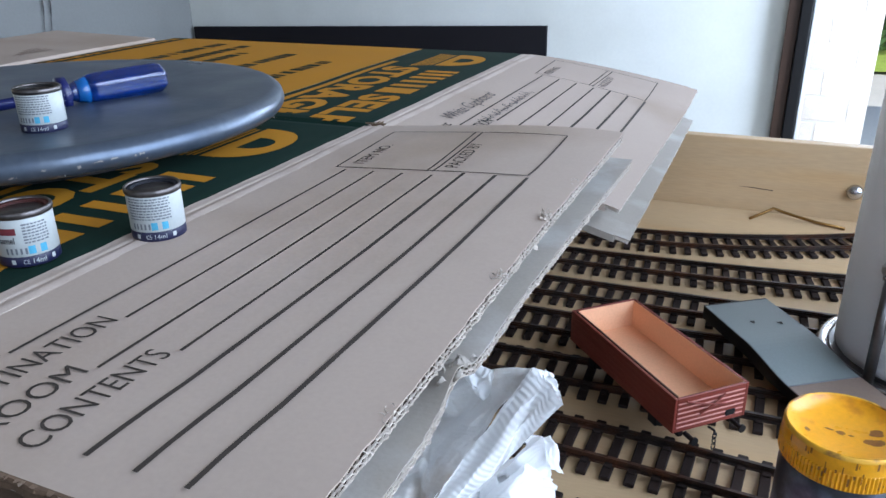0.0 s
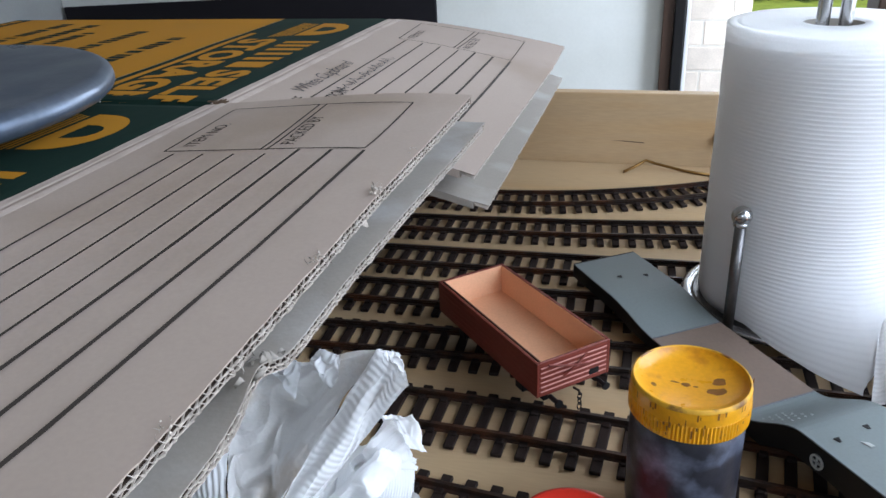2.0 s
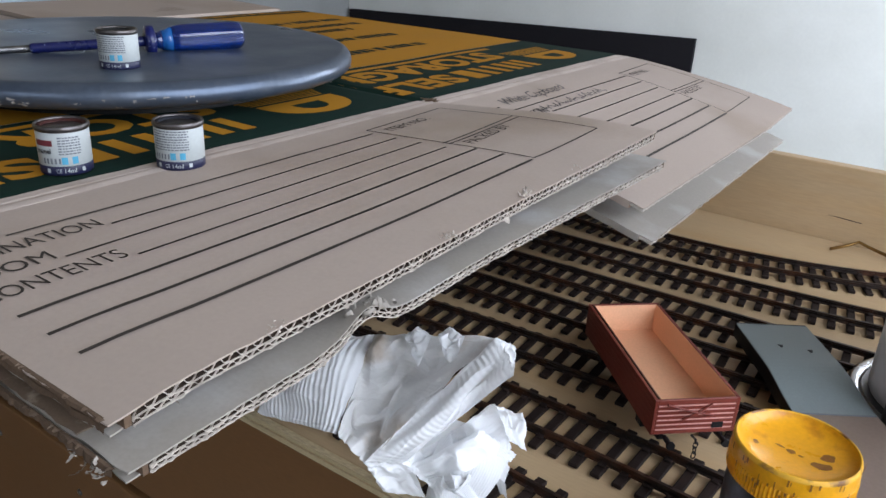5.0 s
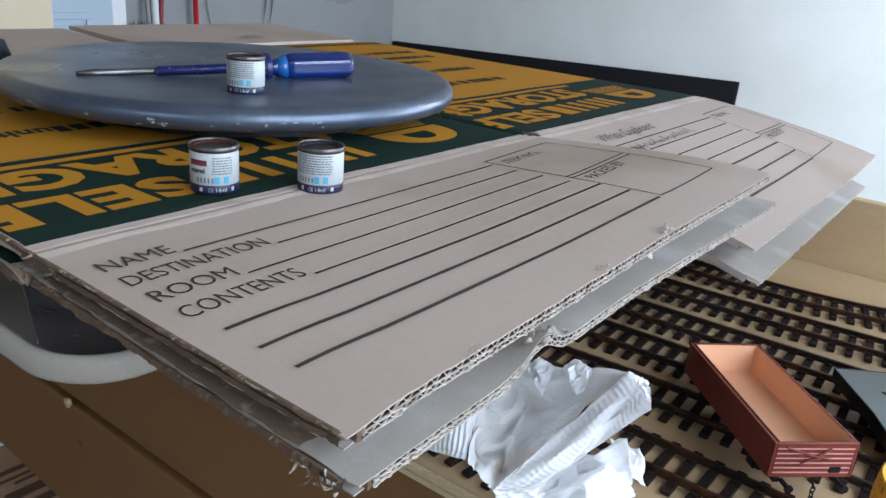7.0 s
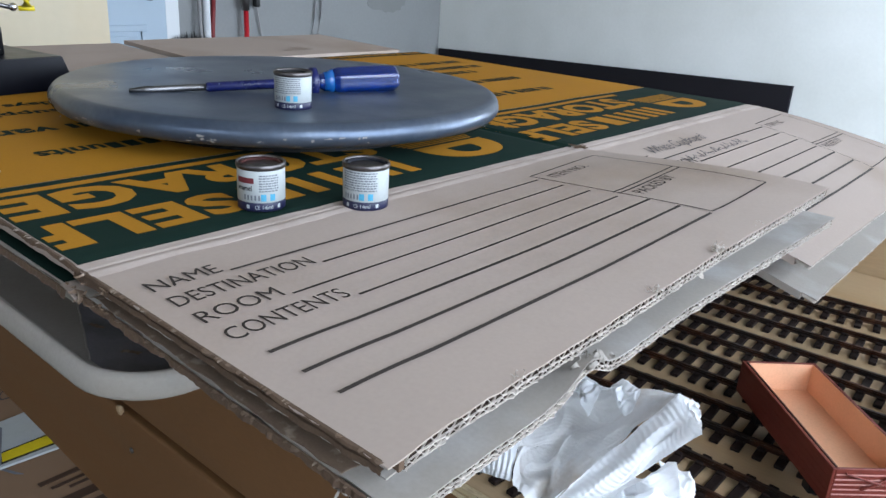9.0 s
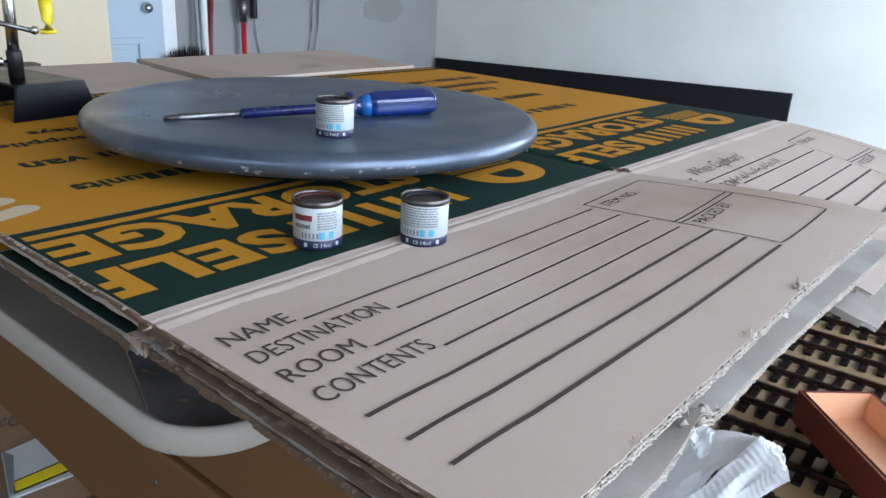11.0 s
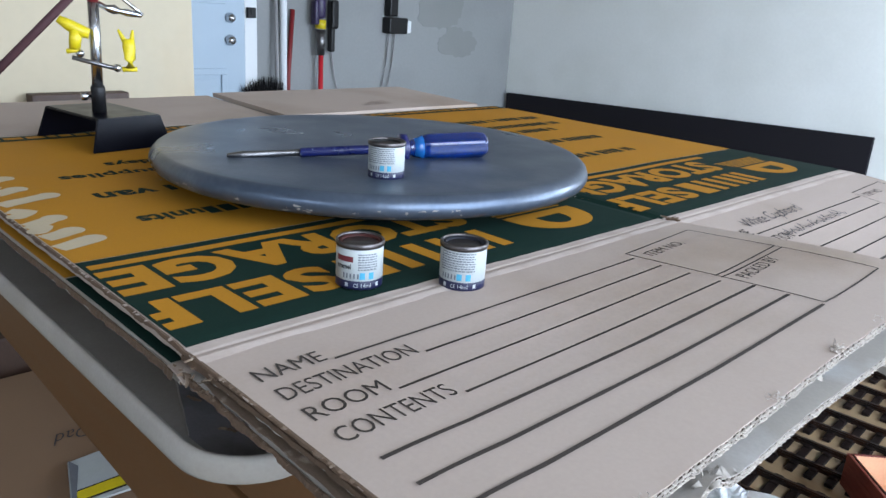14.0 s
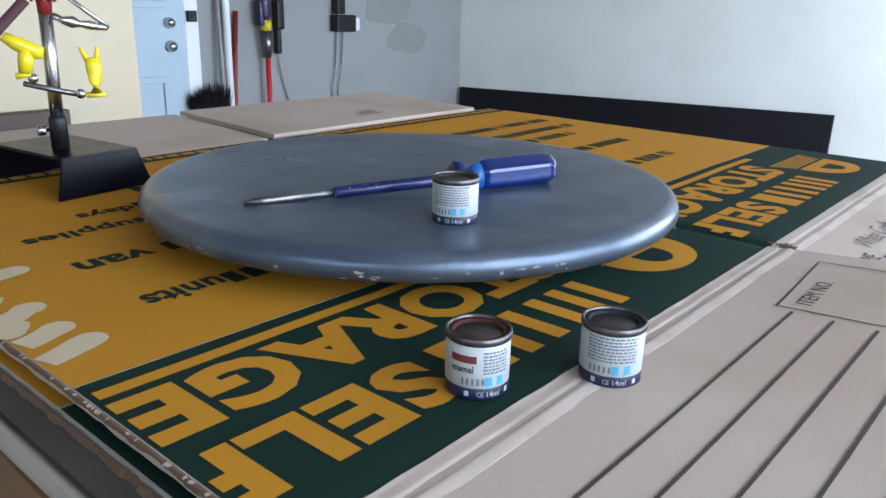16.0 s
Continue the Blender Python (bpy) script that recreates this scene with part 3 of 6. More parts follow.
patches = thing("filler_patches", "grey filler patches smeared on the wall", "wall patch", (-3.4, 3.6, 1.0), kind="structure")
for cy, cz, ry, rz in ((3.68, 1.0, 0.17, 0.085), (3.52, 1.22, 0.2, 0.13), (3.85, 1.34, 0.12, 0.07)):
    ol = []
    for k in range(60):
        a = 2 * math.pi * k / 60
        w = 1 + 0.3 * noise.noise((math.cos(a) * 1.4 + cy, math.sin(a) * 1.4, cz)) + 0.16 * noise.noise((math.cos(a) * 5 + cy, math.sin(a) * 5, cz))
        ol.append((cy + ry * w * math.cos(a), cz + rz * w * math.sin(a)))
    s = slab(ol, 0, 0.002)
    s.transform(Matrix(((0, 0, 1, -3.399), (1, 0, 0, 0), (0, 1, 0, 0), (0, 0, 0, 1))))
    part("patch", s, WALLPATCH, patches)

sheet = thing("plywood_sheet", "tall cream plywood sheet standing upright with a dark batten", "plywood", (-2.22, 0.3, 0))
part("panel", box(-2.24, -2.22, -1.0, 1.30, 0.0, 2.1, 0.001), CREAMPLY, sheet)
part("batten", box(-2.219, -2.17, 0.80, 1.068, 0.872, 0.916, 0.003), DARKWOOD, sheet, "dark brown timber batten")

# ---- outside ----
solid("ground", merge(box(-40, 60, 4.5, 90, -0.12, -0.03), box(2.4, 60, -60, 4.5, -0.12, -0.03), box(1.46, 2.4, -60, 1.99, -0.12, 0.001), box(-40, 1.46, -60, -2.61, -0.12, 0.001)), PAVE, "pale sunlit driveway", "ground", "structure")
lawn = bmesh.new()
bmesh.ops.create_grid(lawn, x_segments=80, y_segments=60, size=1)
for v in lawn.verts:
    v.co = (v.co.x * 14 + 6, 8.0 + (v.co.y + 1) * 9, 0.02 * noise.noise((v.co.x * 9, v.co.y * 9, 0)))
solid("lawn", lawn, GRASS, "bright green mown lawn", "lawn", "stuff")
hedge = thing("hedge", "dense dark green clipped garden hedge", "hedge", (2.5, 9.7, 0))
hb = bmesh.new()
rh = random.Random(2)
for i in range(9000):
    c = Vector((rh.uniform(-2, 7), 9.7 + rh.uniform(-0.7, 0.7), 0))
    c.z = rh.uniform(0.02, 0.8 + 0.25 * noise.noise((c.x * 1.7, c.y, 0)))
    d = Vector((rh.uniform(-1, 1), rh.uniform(-1, 1), rh.uniform(-1, 1))).normalized()
    e = d.orthogonal().normalized()
    s = rh.uniform(0.04, 0.08)
    hb.faces.new([hb.verts.new(c + p) for p in (d * s, e * s * 0.5, -d * s, -e * s * 0.5)])
part("leaves", hb, LEAF, hedge, "small green leaves")
for k in range(10):
    part("stem", tube([(-1.8 + k * 0.95, 9.7, -0.05), (-1.7 + k * 0.95, 9.65, 0.9)], 0.03, 8), DARKWOOD, hedge)

pier = thing("brick_pier", "pale brick pier outside the garage door", "brick wall", (0.36, 4.75, 0), kind="structure")
part("core", box(0.145, 0.565, 4.613, 4.90, -0.03, 2.4), MORTAR, pier, "pale mortar")
brick_me = {}
for row in range(18):
    z0 = -0.02 + row * 0.135
    cuts = [0.14, 0.33, 0.57] if row % 2 else [0.14, 0.24, 0.47, 0.57]
    for a, b in zip(cuts, cuts[1:]):
        key = round(b - a, 3)
        if key not in brick_me:
            bb = box(-(b - a) / 2 + 0.005, (b - a) / 2 - 0.005, -0.03, -0.024, 0, 0.125, 0.004, 1)
            me = bpy.data.meshes.new("brick")
            bb.to_mesh(me)
            bb.free()
            me.materials.append(BRICK)
            brick_me[key] = me
        o = new("brick", brick_me[key])
        o.parent = pier
        o.matrix_basis = PLACE[pier.name].inverted() @ pose((a + b) / 2, 4.64, z0)
solid("timber_post", box(0.785, 0.965, 3.0, 3.16, 0, 2.499, 0.006), DARKWOOD, "dark brown rough timber post", "post", "structure")

# ---- model railway baseboard ----
BZ, BF, BB = 0.860, 0.487, 1.187
base = thing("railway_baseboard", "plywood model railway baseboard with a tall brown front", "baseboard", (-0.3, 0.85, 0.86))
part("deck", box(-2.0, 1.2, BF + 0.004, BB, BZ - 0.012, BZ, 0.0008, 1), PLY, base, "pale plywood deck")
for k in range(4):
    part("ply_layer", box(-2.0, 1.2, BF - 0.0015 * (k % 2), BF + 0.0035, BZ - 0.012 + 0.003 * k + 0.0002, BZ - 0.009 + 0.003 * k - 0.0002), PLY_EDGE, base, "striped plywood edge")
part("front_plank", box(-2.0, 1.2, BF + 0.002, BF + 0.020, 0.698, BZ - 0.0125, 0.002), FASCIA, base, "brown front board")
lower = box(-2.0, 1.2, BF, BF + 0.018, 0.530, 0.688, 0.003)
for v in lower.verts:
    if v.co.z < 0.6:
        v.co.z -= 0.045 * (v.co.x + 0.85)
part("lower_plank", lower, FASCIA, base, "brown lower board")
# unseen dark strip added so the plank gap reads as a shadow
part("gap_shade", box(-2.0, 1.2, BF + 0.0205, BF + 0.040, 0.60, 0.80), DARKWOOD, base, "dark strip added behind the gap for its shade")
chip = bmesh.new()
bmesh.ops.create_icosphere(chip, subdivisions=2, radius=0.006)
for v in chip.verts:
    v.co = Vector((-0.632, BF - 0.003, 0.692)) + Vector((v.co.x * 1.1, v.co.y * 0.6, v.co.z)) * (1 + 0.5 * noise.noise(v.co * 300))
part("splinter", chip, PLY, base, "pale raw wood splinter")
for x in (-0.62, -0.46, -0.34, 0.1):
    k = lathe([(0, 0), (0.004, 0), (0.003, 0.0015), (0, 0.002)], 12)
    k.transform(pose(x, BF, 0.64, 90, 0, 0))
    part("screw", k, DULL_STEEL, base, smooth=True)
up = part("upstand", box(-0.9, 1.2, BB + 0.001, BB + 0.019, BZ - 0.012, 0.955, 0.0015), PLY, base, "plywood upstand along the back")
k = lathe([(0, 0.008), (0.006, 0.007), (0.0095, 0.003), (0.010, 0), (0, 0)], 20)
k.transform(pose(0.212, BB + 0.001, 0.898, 90, 0, 0))
part("bolt_head", k, STEEL, up, "round bolt head", smooth=True)
mark = slab([(0.076, 0.8912), (0.092, 0.8916), (0.118, 0.8900), (0.119, 0.8890), (0.104, 0.8898), (0.088, 0.8908)], 0, 0.0006)
mark.transform(Matrix(((1, 0, 0, 0), (0, 0, 1, BB + 0.0005), (0, 1, 0, 0), (0, 0, 0, 1))))
part("scratch", mark, DARKWOOD, up, "dark scratch")
for x in (-1.9, 1.4):
    for y in (0.55, 1.12):
        part("leg", box(x - 0.03, x + 0.03, y - 0.03, y + 0.03, 0, BZ - 0.0125, 0.003), PLY, base)

# ---- tracks ----
GAUGE, PITCH = 0.0355, 0.0165
sl = merge(box(-0.0036, 0.0036, -0.032, 0.032, 0, 0.0034, 0.0006, 1))
for s in (-1, 1):
    sl = merge(sl, box(-0.0030, 0.0030, s * GAUGE / 2 - 0.0046, s * GAUGE / 2 + 0.0046, 0.0032, 0.0056, 0.0008, 1))
sleeper_me = bpy.data.meshes.new("sleeper")
sl.to_mesh(sleeper_me)
sl.free()
sleeper_me.materials.append(SLEEPER)


def railway(y0, slope, bend, xa=-0.36, xb=0.92, first=0.0):
    """A length of track along the board: y = y0 + slope x + bend x squared; first: where one of its sleepers lies."""
    tr = thing("railway_track", "brown-sleepered model railway track pinned to plywood", "track", (0, y0, BZ), group="tracks on the baseboard")
    here = PLACE[tr.name].inverted()
    f = lambda x: y0 + slope * x + bend * x * x
    for s in (-1, 1):
        rail = bmesh.new()
        prev = None
        for k in range(41):
            x = xa + (xb - xa) * k / 40
            a = math.atan(slope + 2 * bend * x)
            row = []
            for o, z in ((-0.0026, 0.0046), (-0.0026, 0.0052), (-0.0006, 0.0058), (-0.0006, 0.0078), (-0.0014, 0.0084), (-0.0014, 0.0100), (0.0014, 0.0100), (0.0014, 0.0084), (0.0006, 0.0078), (0.0006, 0.0058), (0.0026, 0.0052), (0.0026, 0.0046)):
                w = s * GAUGE / 2 + o
                row.append(rail.verts.new((x - math.sin(a) * w, f(x) + math.cos(a) * w, BZ + z)))
            if prev:
                for i in range(12):
                    rail.faces.new((prev[i], prev[(i + 1) % 12], row[(i + 1) % 12], row[i]))
            else:
                rail.faces.new(row)
            prev = row
        rail.faces.new(prev[::-1])
        bmesh.ops.recalc_face_normals(rail, faces=rail.faces[:])
        part("rail", rail, RAIL, tr, "dull weathered rail")
    k = 0
    rs = random.Random(int(y0 * 1000))
    x = first - math.floor((first - xa - 0.005) / PITCH) * PITCH
    while x < xb - 0.004:
        a = math.atan(slope + 2 * bend * x)
        o = new("sleeper", sleeper_me)
        o.parent = tr
        o.matrix_basis = here @ pose(x, f(x), BZ + 0.0004, 0, 0, math.degrees(a) + rs.uniform(-1.2, 1.2))
        x += PITCH * math.cos(a)
    return tr


railway(0.524, -0.09, 0.0, xb=0.40, first=0.037)
railway(0.6127, -0.015, -0.22, xb=0.42, first=0.0325)
railway(0.701, 0.040, -0.10, xb=0.80, first=-0.0893)
railway(0.780, 0.035, 0.0, first=-0.110)
railway(0.8565, 0.035, 0.0, first=-0.0898)
railway(0.942, 0.075, 0.20, xb=0.60)
railway(1.027, 0.130, 0.90, xa=-0.20, xb=0.24)

# ---- folded paper ----
def draped(a, b, c, d, bulge, crease, seed, n=64, edge=0.0015, rib=0.0, pitch=0.0037, wobble=0.004):
    """A tissue sheet between four corners, with sharp creases and an uneven border."""
    a, b, c, d = map(Vector, (a, b, c, d))
    bm = bmesh.new()
    uvl = bm.loops.layers.uv.new("UVMap")
    lu, lv = ((b - a).length + (c - d).length) / 2, ((d - a).length + (c - b).length) / 2
    normal = ((b - a).cross(d - a)).normalized()
    if normal.z < 0:
        normal.negate()
    rnd = random.Random(seed)
    folds = [(rnd.uniform(0, math.pi), rnd.uniform(-0.35, 0.35), rnd.uniform(0.4, 1.0) * rnd.choice((-1, 1))) for k in range(9)]
    g = {}
    for i in range(n):
        for j in range(n):
            u, v = i / (n - 1), j / (n - 1)
            p = (a * (1 - u) + b * u) * (1 - v) + (d * (1 - u) + c * u) * v
            rim = min(1.0, 7 * min(u, v, 1 - u, 1 - v)) ** 0.6
            h = bulge * 16 * u * (1 - u) * v * (1 - v)
            for ang, off, w in folds:
                h += crease * w * rim * (abs((u - 0.5) * math.cos(ang) + (v - 0.5) * math.sin(ang) - off) - 0.2)
            q = Vector((u * 4 + seed, v * 4, seed * 1.7))
            h += crease * rim * 0.3 * (1 - 2.2 * abs(noise.noise(q)))
            p = p + normal * h + wobble * rim * noise.noise_vector(q * 0.8)
            if min(u, v, 1 - u, 1 - v) < 0.04:
                p = p + edge * noise.noise_vector(q * 2.0)
            if rib:
                ph = v * lv / pitch + 0.25 * noise.noise((u * 3, v * 2, seed))
                p = p + normal * 0.62 * rib * math.sin(2 * math.pi * ph)
            if p.y > 0.485:
                p.z = max(BZ + 0.0112, p.z)
            g[i, j] = bm.verts.new(p)
    for i in range(n - 1):
        for j in range(n - 1):
            f = bm.faces.new((g[i, j], g[i + 1, j], g[i + 1, j + 1], g[i, j + 1]))
            for l, (e, k) in zip(f.loops, ((i, j), (i + 1, j), (i + 1, j + 1), (i, j + 1))):
                l[uvl].uv = (e / n * lu, k / n * lv)
    return bm


def wad(centre, size, seed, n=70, folds=7):
    """A tissue sheet folded over and over along random lines."""
    bm = bmesh.new()
    uvl = bm.loops.layers.uv.new("UVMap")
    rnd = random.Random(seed)
    pts = np.array([[(i / (n - 1) - 0.5) * 2.0, (j / (n - 1) - 0.5) * 2.0, 0.0] for i in range(n) for j in range(n)])
    for k in range(folds):
        ax = Vector((rnd.uniform(-1, 1), rnd.uniform(-1, 1), rnd.uniform(-0.4, 0.4))).normalized()
        side = ax.cross(Vector((0, 0, 1))).normalized()
        off = rnd.uniform(-0.45, 0.45)
        ang = radians(rnd.uniform(35, 95)) * rnd.choice((-1, 1))
        dist = pts @ np.array(side) - off
        turn = np.clip(dist / 0.10, 0, 1) * ang
        for m in np.nonzero(dist > 0)[0]:
            r = Matrix.Rotation(turn[m], 3, ax)
            base = Vector(side) * off
            pts[m] = r @ (Vector(pts[m]) - base) + base
    lo, hi = pts.min(0), pts.max(0)
    pts = (pts - (lo + hi) / 2) / (hi - lo) * np.array(size)
    pts = pts + np.array(centre)
    vs = [bm.verts.new(tuple(p)) for p in pts]
    for i in range(n - 1):
        for j in range(n - 1):
            f = bm.faces.new([vs[e * n + k] for e, k in ((i, j), (i + 1, j), (i + 1, j + 1), (i, j + 1))])
            for l, (e, k) in zip(f.loops, ((i, j), (i + 1, j), (i + 1, j + 1), (i, j + 1))):
                l[uvl].uv = (e / n * 0.15, k / n * 0.15)
    return bm


# ---- plastic tray that carries the flattened box ----
def rounded(x0, x1, y0, y1, r, n=8):
    out = []
    for cx, cy, a0 in ((x1 - r, y1 - r, 0), (x0 + r, y1 - r, 90), (x0 + r, y0 + r, 180), (x1 - r, y0 + r, 270)):
        for k in range(n + 1):
            a = radians(a0 + 90 * k / n)
            out.append((cx + r * math.cos(a), cy + r * math.sin(a)))
    return out


def ringed(loops):
    """Skins a stack of closed outlines (points, height)."""
    bm = bmesh.new()
    rows = [[bm.verts.new((x, y, z)) for x, y in pts] for pts, z in loops]
    for p, q in zip(rows, rows[1:]):
        for i in range(len(p)):
            j = (i + 1) % len(p)
            bm.faces.new((p[i], p[j], q[j], q[i]))
    bm.faces.new(rows[0][::-1])
    bm.faces.new(rows[-1])
    bmesh.ops.recalc_face_normals(bm, faces=bm.faces[:])
    return bm


tray = thing("plastic_tray", "shallow white plastic tray with rounded corners under the cardboard", "tray", (-0.65, 0.7, 0.977))
TX0, TX1, TY0, TY1 = -1.22, -0.1835, 0.2765, 1.17
part("rim", ringed([(rounded(TX0 + d, TX1 - d, TY0 + d, TY1 - d, 0.046 - d), z) for d, z in
                    ((0.010, 0.9785), (0.004, 0.9800), (0.0008, 0.9822), (0.0, 0.9845), (0.0004, 0.9890), (0.0014, 0.9935), (0.0026, 0.9960), (0.0042, 0.9968), (0.0062, 0.9958), (0.0090, 0.9920), (0.0125, 0.9860), (0.0150, 0.9823), (0.0170, 0.9806), (0.0172, 0.9800))]), TABLE, tray, smooth=True)
part("floor_panel", slab(rounded(TX0 + .0160, TX1 - .0160, TY0 + .0160, TY1 - .0160, .030), 0.9785, 0.9804), TABLE, tray, "pale grey inner floor")
cover = bmesh.new()
near = [(-0.2500 - 0.083 * k / 12 + 0.0006 * noise.noise((k * 0.9, 1.0, 0.0)), 0.2945 + 0.031 * k / 12 + 0.0008 * noise.noise((k * 0.7, 4.0, 0.0))) for k in range(25)]
far = [(-0.2010 - 0.012 * k / 24, 0.3000 + 0.095 * k / 24) for k in range(25)]
grid = []
for k in range(25):
    row = []
    for j in range(13):
        f = j / 12
        x, y = near[k][0] * (1 - f) + far[k][0] * f, near[k][1] * (1 - f) + far[k][1] * f
        row.append(cover.verts.new((x, y, 0.9816 + 0.0022 * (1 - f) ** 6 + 0.0006 * noise.noise((x * 70, y * 70, 2.0)))))
    grid.append(row)
for p, q in zip(grid, grid[1:]):
    for j in range(12):
        cover.faces.new((p[j], p[j + 1], q[j + 1], q[j]))
part("dark_sheet", cover, SHEET, tray, "dark wrinkled plastic sheet with a raised edge", smooth=True)
# hem given a pale colour to paint the highlight along the fold
part("sheet_hem", tube([(x, y, 0.9838) for x, y in near], 0.0006, 6), TABLE, tray, "raised hem of the dark sheet, pale for the highlight on its fold", smooth=True)
for x, y, t in ((-0.285, 0.3155, 15), (-0.2416, 0.3145, 35), (-0.225, 0.330, 20)):
    bit = bmesh.new()
    rs = random.Random(int(-x * 1000))
    for k in range(7):
        a = radians(t) + rs.uniform(-0.2, 0.2)
        p = Vector((x + 0.0016 * (k - 3) * math.cos(a), y + 0.0016 * (k - 3) * math.sin(a), 0.9836))
        w = 0.0007 + 0.0009 * rs.random()
        bit.faces.new([bit.verts.new(p + Vector(v)) for v in ((-0.0012, -w, 0), (0.0012, -w * 0.7, 0.0003), (0.0013, w, 0.0011), (-0.0010, w * 0.8, 0.0008))])
    part("paper_scrap", bit, TORN, tray, "small grey scrap")
part("raised_deck", box(TX0 + .05, -0.26, TY0 + .085, TY1 - .03, 0.9832, 1.0308, 0.002), DECKGREY, tray, "grey platform under the cardboard")
for x in (-0.35, -0.75, -1.1):
    solid("timber_block", box(x - 0.04, x + 0.04, 0.62, 1.08, BZ + 0.0105, 0.9783, 0.003), PLY, "plain timber block under the plastic tray", "block", group="blocks under the tray")

# ---- flattened cardboard box ----
FOLD, XE, YL, YM, YR = -0.222, -0.0065, 0.283, 0.737, 1.185
TH = 0.0062


def ripple(x, y):
    return 0.0006 * noise.noise((x * 9, y * 9, 0.5))


def z_main(x, y):
    """The big panels: a crease runs along their seam."""
    return 1.05 - 0.003 * math.exp(-((y - YM) / 0.006) ** 2) + ripple(x, y) - 0.0012 * max(0, 1 - abs(x - FOLD) / 0.012)


def z_flap_a(x, y):
    s, v = max(0, (x - FOLD) / 0.222), max(0, min(1.1, (y - 0.28) / 0.45))
    return 1.0505 + (0.0185 - 0.0068 * (max(0, s - 0.5) / 0.5) ** 2) * s * v ** 1.5 + ripple(x, y) - 0.0008 * max(0, 1 - abs(x - FOLD) / 0.010) - 0.004 * s * max(0, 1 - v * 9) ** 2


def z_flap_b(x, y):
    s, v = max(0, (x - FOLD) / 0.226), (y - 0.735) / 0.45
    fall = 0.0445 - 0.004 * v - 0.006 * max(0, v - 0.8) / 0.2
    return 1.0498 - fall * s ** 1.5 + ripple(x, y) - 0.0008 * max(0, 1 - abs(x - FOLD) / 0.010)


def z_under_a(x, y):
    s, v = max(0, (x - FOLD) / 0.222), (y - 0.28) / 0.45
    dip = 0.010 * math.exp(-((y - 0.40) / 0.016) ** 2)
    return 1.0378 - 0.008 * s + 0.007 * s * min(1, v * 2.2) + dip * s ** 6 + ripple(x, y)


def z_under_b(x, y):
    s = max(0, (x - FOLD) / 0.226)
    return 1.036 - 0.060 * s + ripple(x, y)


def skewed(bm):
    """The first flap hangs slightly askew from its fold."""
    for v in bm.verts:
        s, t = max(0, (v.co.x - FOLD) / 0.185), (v.co.y - 0.29) / 0.31
        v.co.x += 0.0095 * s * t * (1 if v.co.y < 0.62 else max(0.0, 1 - (v.co.y - 0.62) / 0.11))
    return bm


low_a = lambda x, y: z_flap_a(x, y) - 0.0008
low_u = lambda x, y: z_under_a(x, y) - 0.0008


def flared(bm):
    """The open edge of the first flap runs outward near its far end."""
    for v in bm.verts:
        v.co.x += 0.0065 * max(0, (v.co.x - FOLD) / 0.215) * max(0, v.co.y - 0.52) / 0.206
    return bm


def splayed(bm):
    """The second flap runs wider towards its far end."""
    for v in bm.verts:
        v.co.x += max(0, (v.co.x - FOLD) / 0.226) * (-0.005 + 0.0085 * (v.co.y - 0.722) / 0.46)
    return bm


def spread(bm):
    """The lower flap shows past the first one at its far end."""
    for v in bm.verts:
        v.co.x += 0.0065 * max(0, (v.co.x - FOLD) / 0.22) * max(0, v.co.y - 0.50) / 0.25
    return bm


carton = thing("flattened_carton", "flattened double-walled moving carton printed green and yellow, torn edges", "cardboard box", (-0.4, 0.74, 1.03))
part("main_panel", board(-0.835, FOLD, YL, YM - 0.0005, z_main, TH, 200, 30, (0, 0, 0.0010, 0), 1.0), CARD, carton, "printed panel of brown board")
part("main_panel", board(-0.835, FOLD, YM + 0.0005, YR, z_main, TH, 40, 44, (0, 0, 0, 0.0015), 2.0), CARD, carton, "printed panel of brown board")
part("under_panel", board(-0.84, FOLD - 0.002, YL - 0.004, YR - 0.01, lambda x, y: 1.0378 + ripple(x, y), TH, 160, 30, (0, 0, 0.0015, 0), 3.0), CARD_IN, carton, "lower layer of the carton")
flap_a = part("flap", flared(merge(board(FOLD, FOLD + 0.03, YL - 0.002, 0.733, low_a, TH - 0.0008, 12, 60, (0, 0, 0.0012, 0.0004), 4.0), board(FOLD + 0.0301, XE - 0.001, YL + 0.004, YL + 0.0065, low_a, TH - 0.0008, 90, 2, (0, 0, 0.0012, 0), 4.0), board(FOLD + 0.0301, XE - 0.001, 0.7305, 0.733, low_a, TH - 0.0008, 60, 2, (0, 0, 0, 0.0004), 4.5))), BOARD_EDGE, carton, "flap printed with a label form")
flap_b = part("flap", splayed(board(FOLD, 0.008 - 0.012, 0.722, 1.185, z_flap_b, TH, 26, 60, (0, 0, 0.0008, 0.001), 5.0)), CARD, carton, "drooping flap with handwriting on its label form")
under_a = part("under_flap", spread(merge(board(FOLD, FOLD + 0.03, YL - 0.001, 0.752, low_u, TH - 0.0008, 12, 70, (0, 0, 0.0016, 0.001), 6.0), board(FOLD + 0.0301, -0.0028, YL + 0.005, YL + 0.0075, low_u, TH - 0.0008, 90, 2, (0, 0, 0.0016, 0), 6.0), board(FOLD + 0.0301, -0.0028, 0.7495, 0.752, low_u, TH - 0.0008, 60, 2, (0, 0, 0, 0.001), 6.5))), BOARD_EDGE, carton, "lower flap, grey inside")
under_b = part("under_flap", board(FOLD, 0.010 - 0.012, 0.735, 1.185, z_under_b, TH, 20, 40, (0, 0, 0.0015, 0.001), 7.0), CARD_IN, carton, "lowest drooping flap, pale inside")
part("face_paper", flared(board(FOLD, XE, YL - 0.002, 0.733, z_flap_a, 0.0007, 110, 220, (0, 0.0008, 0.0012, 0.0004), 4.0)), CARD, flap_a)
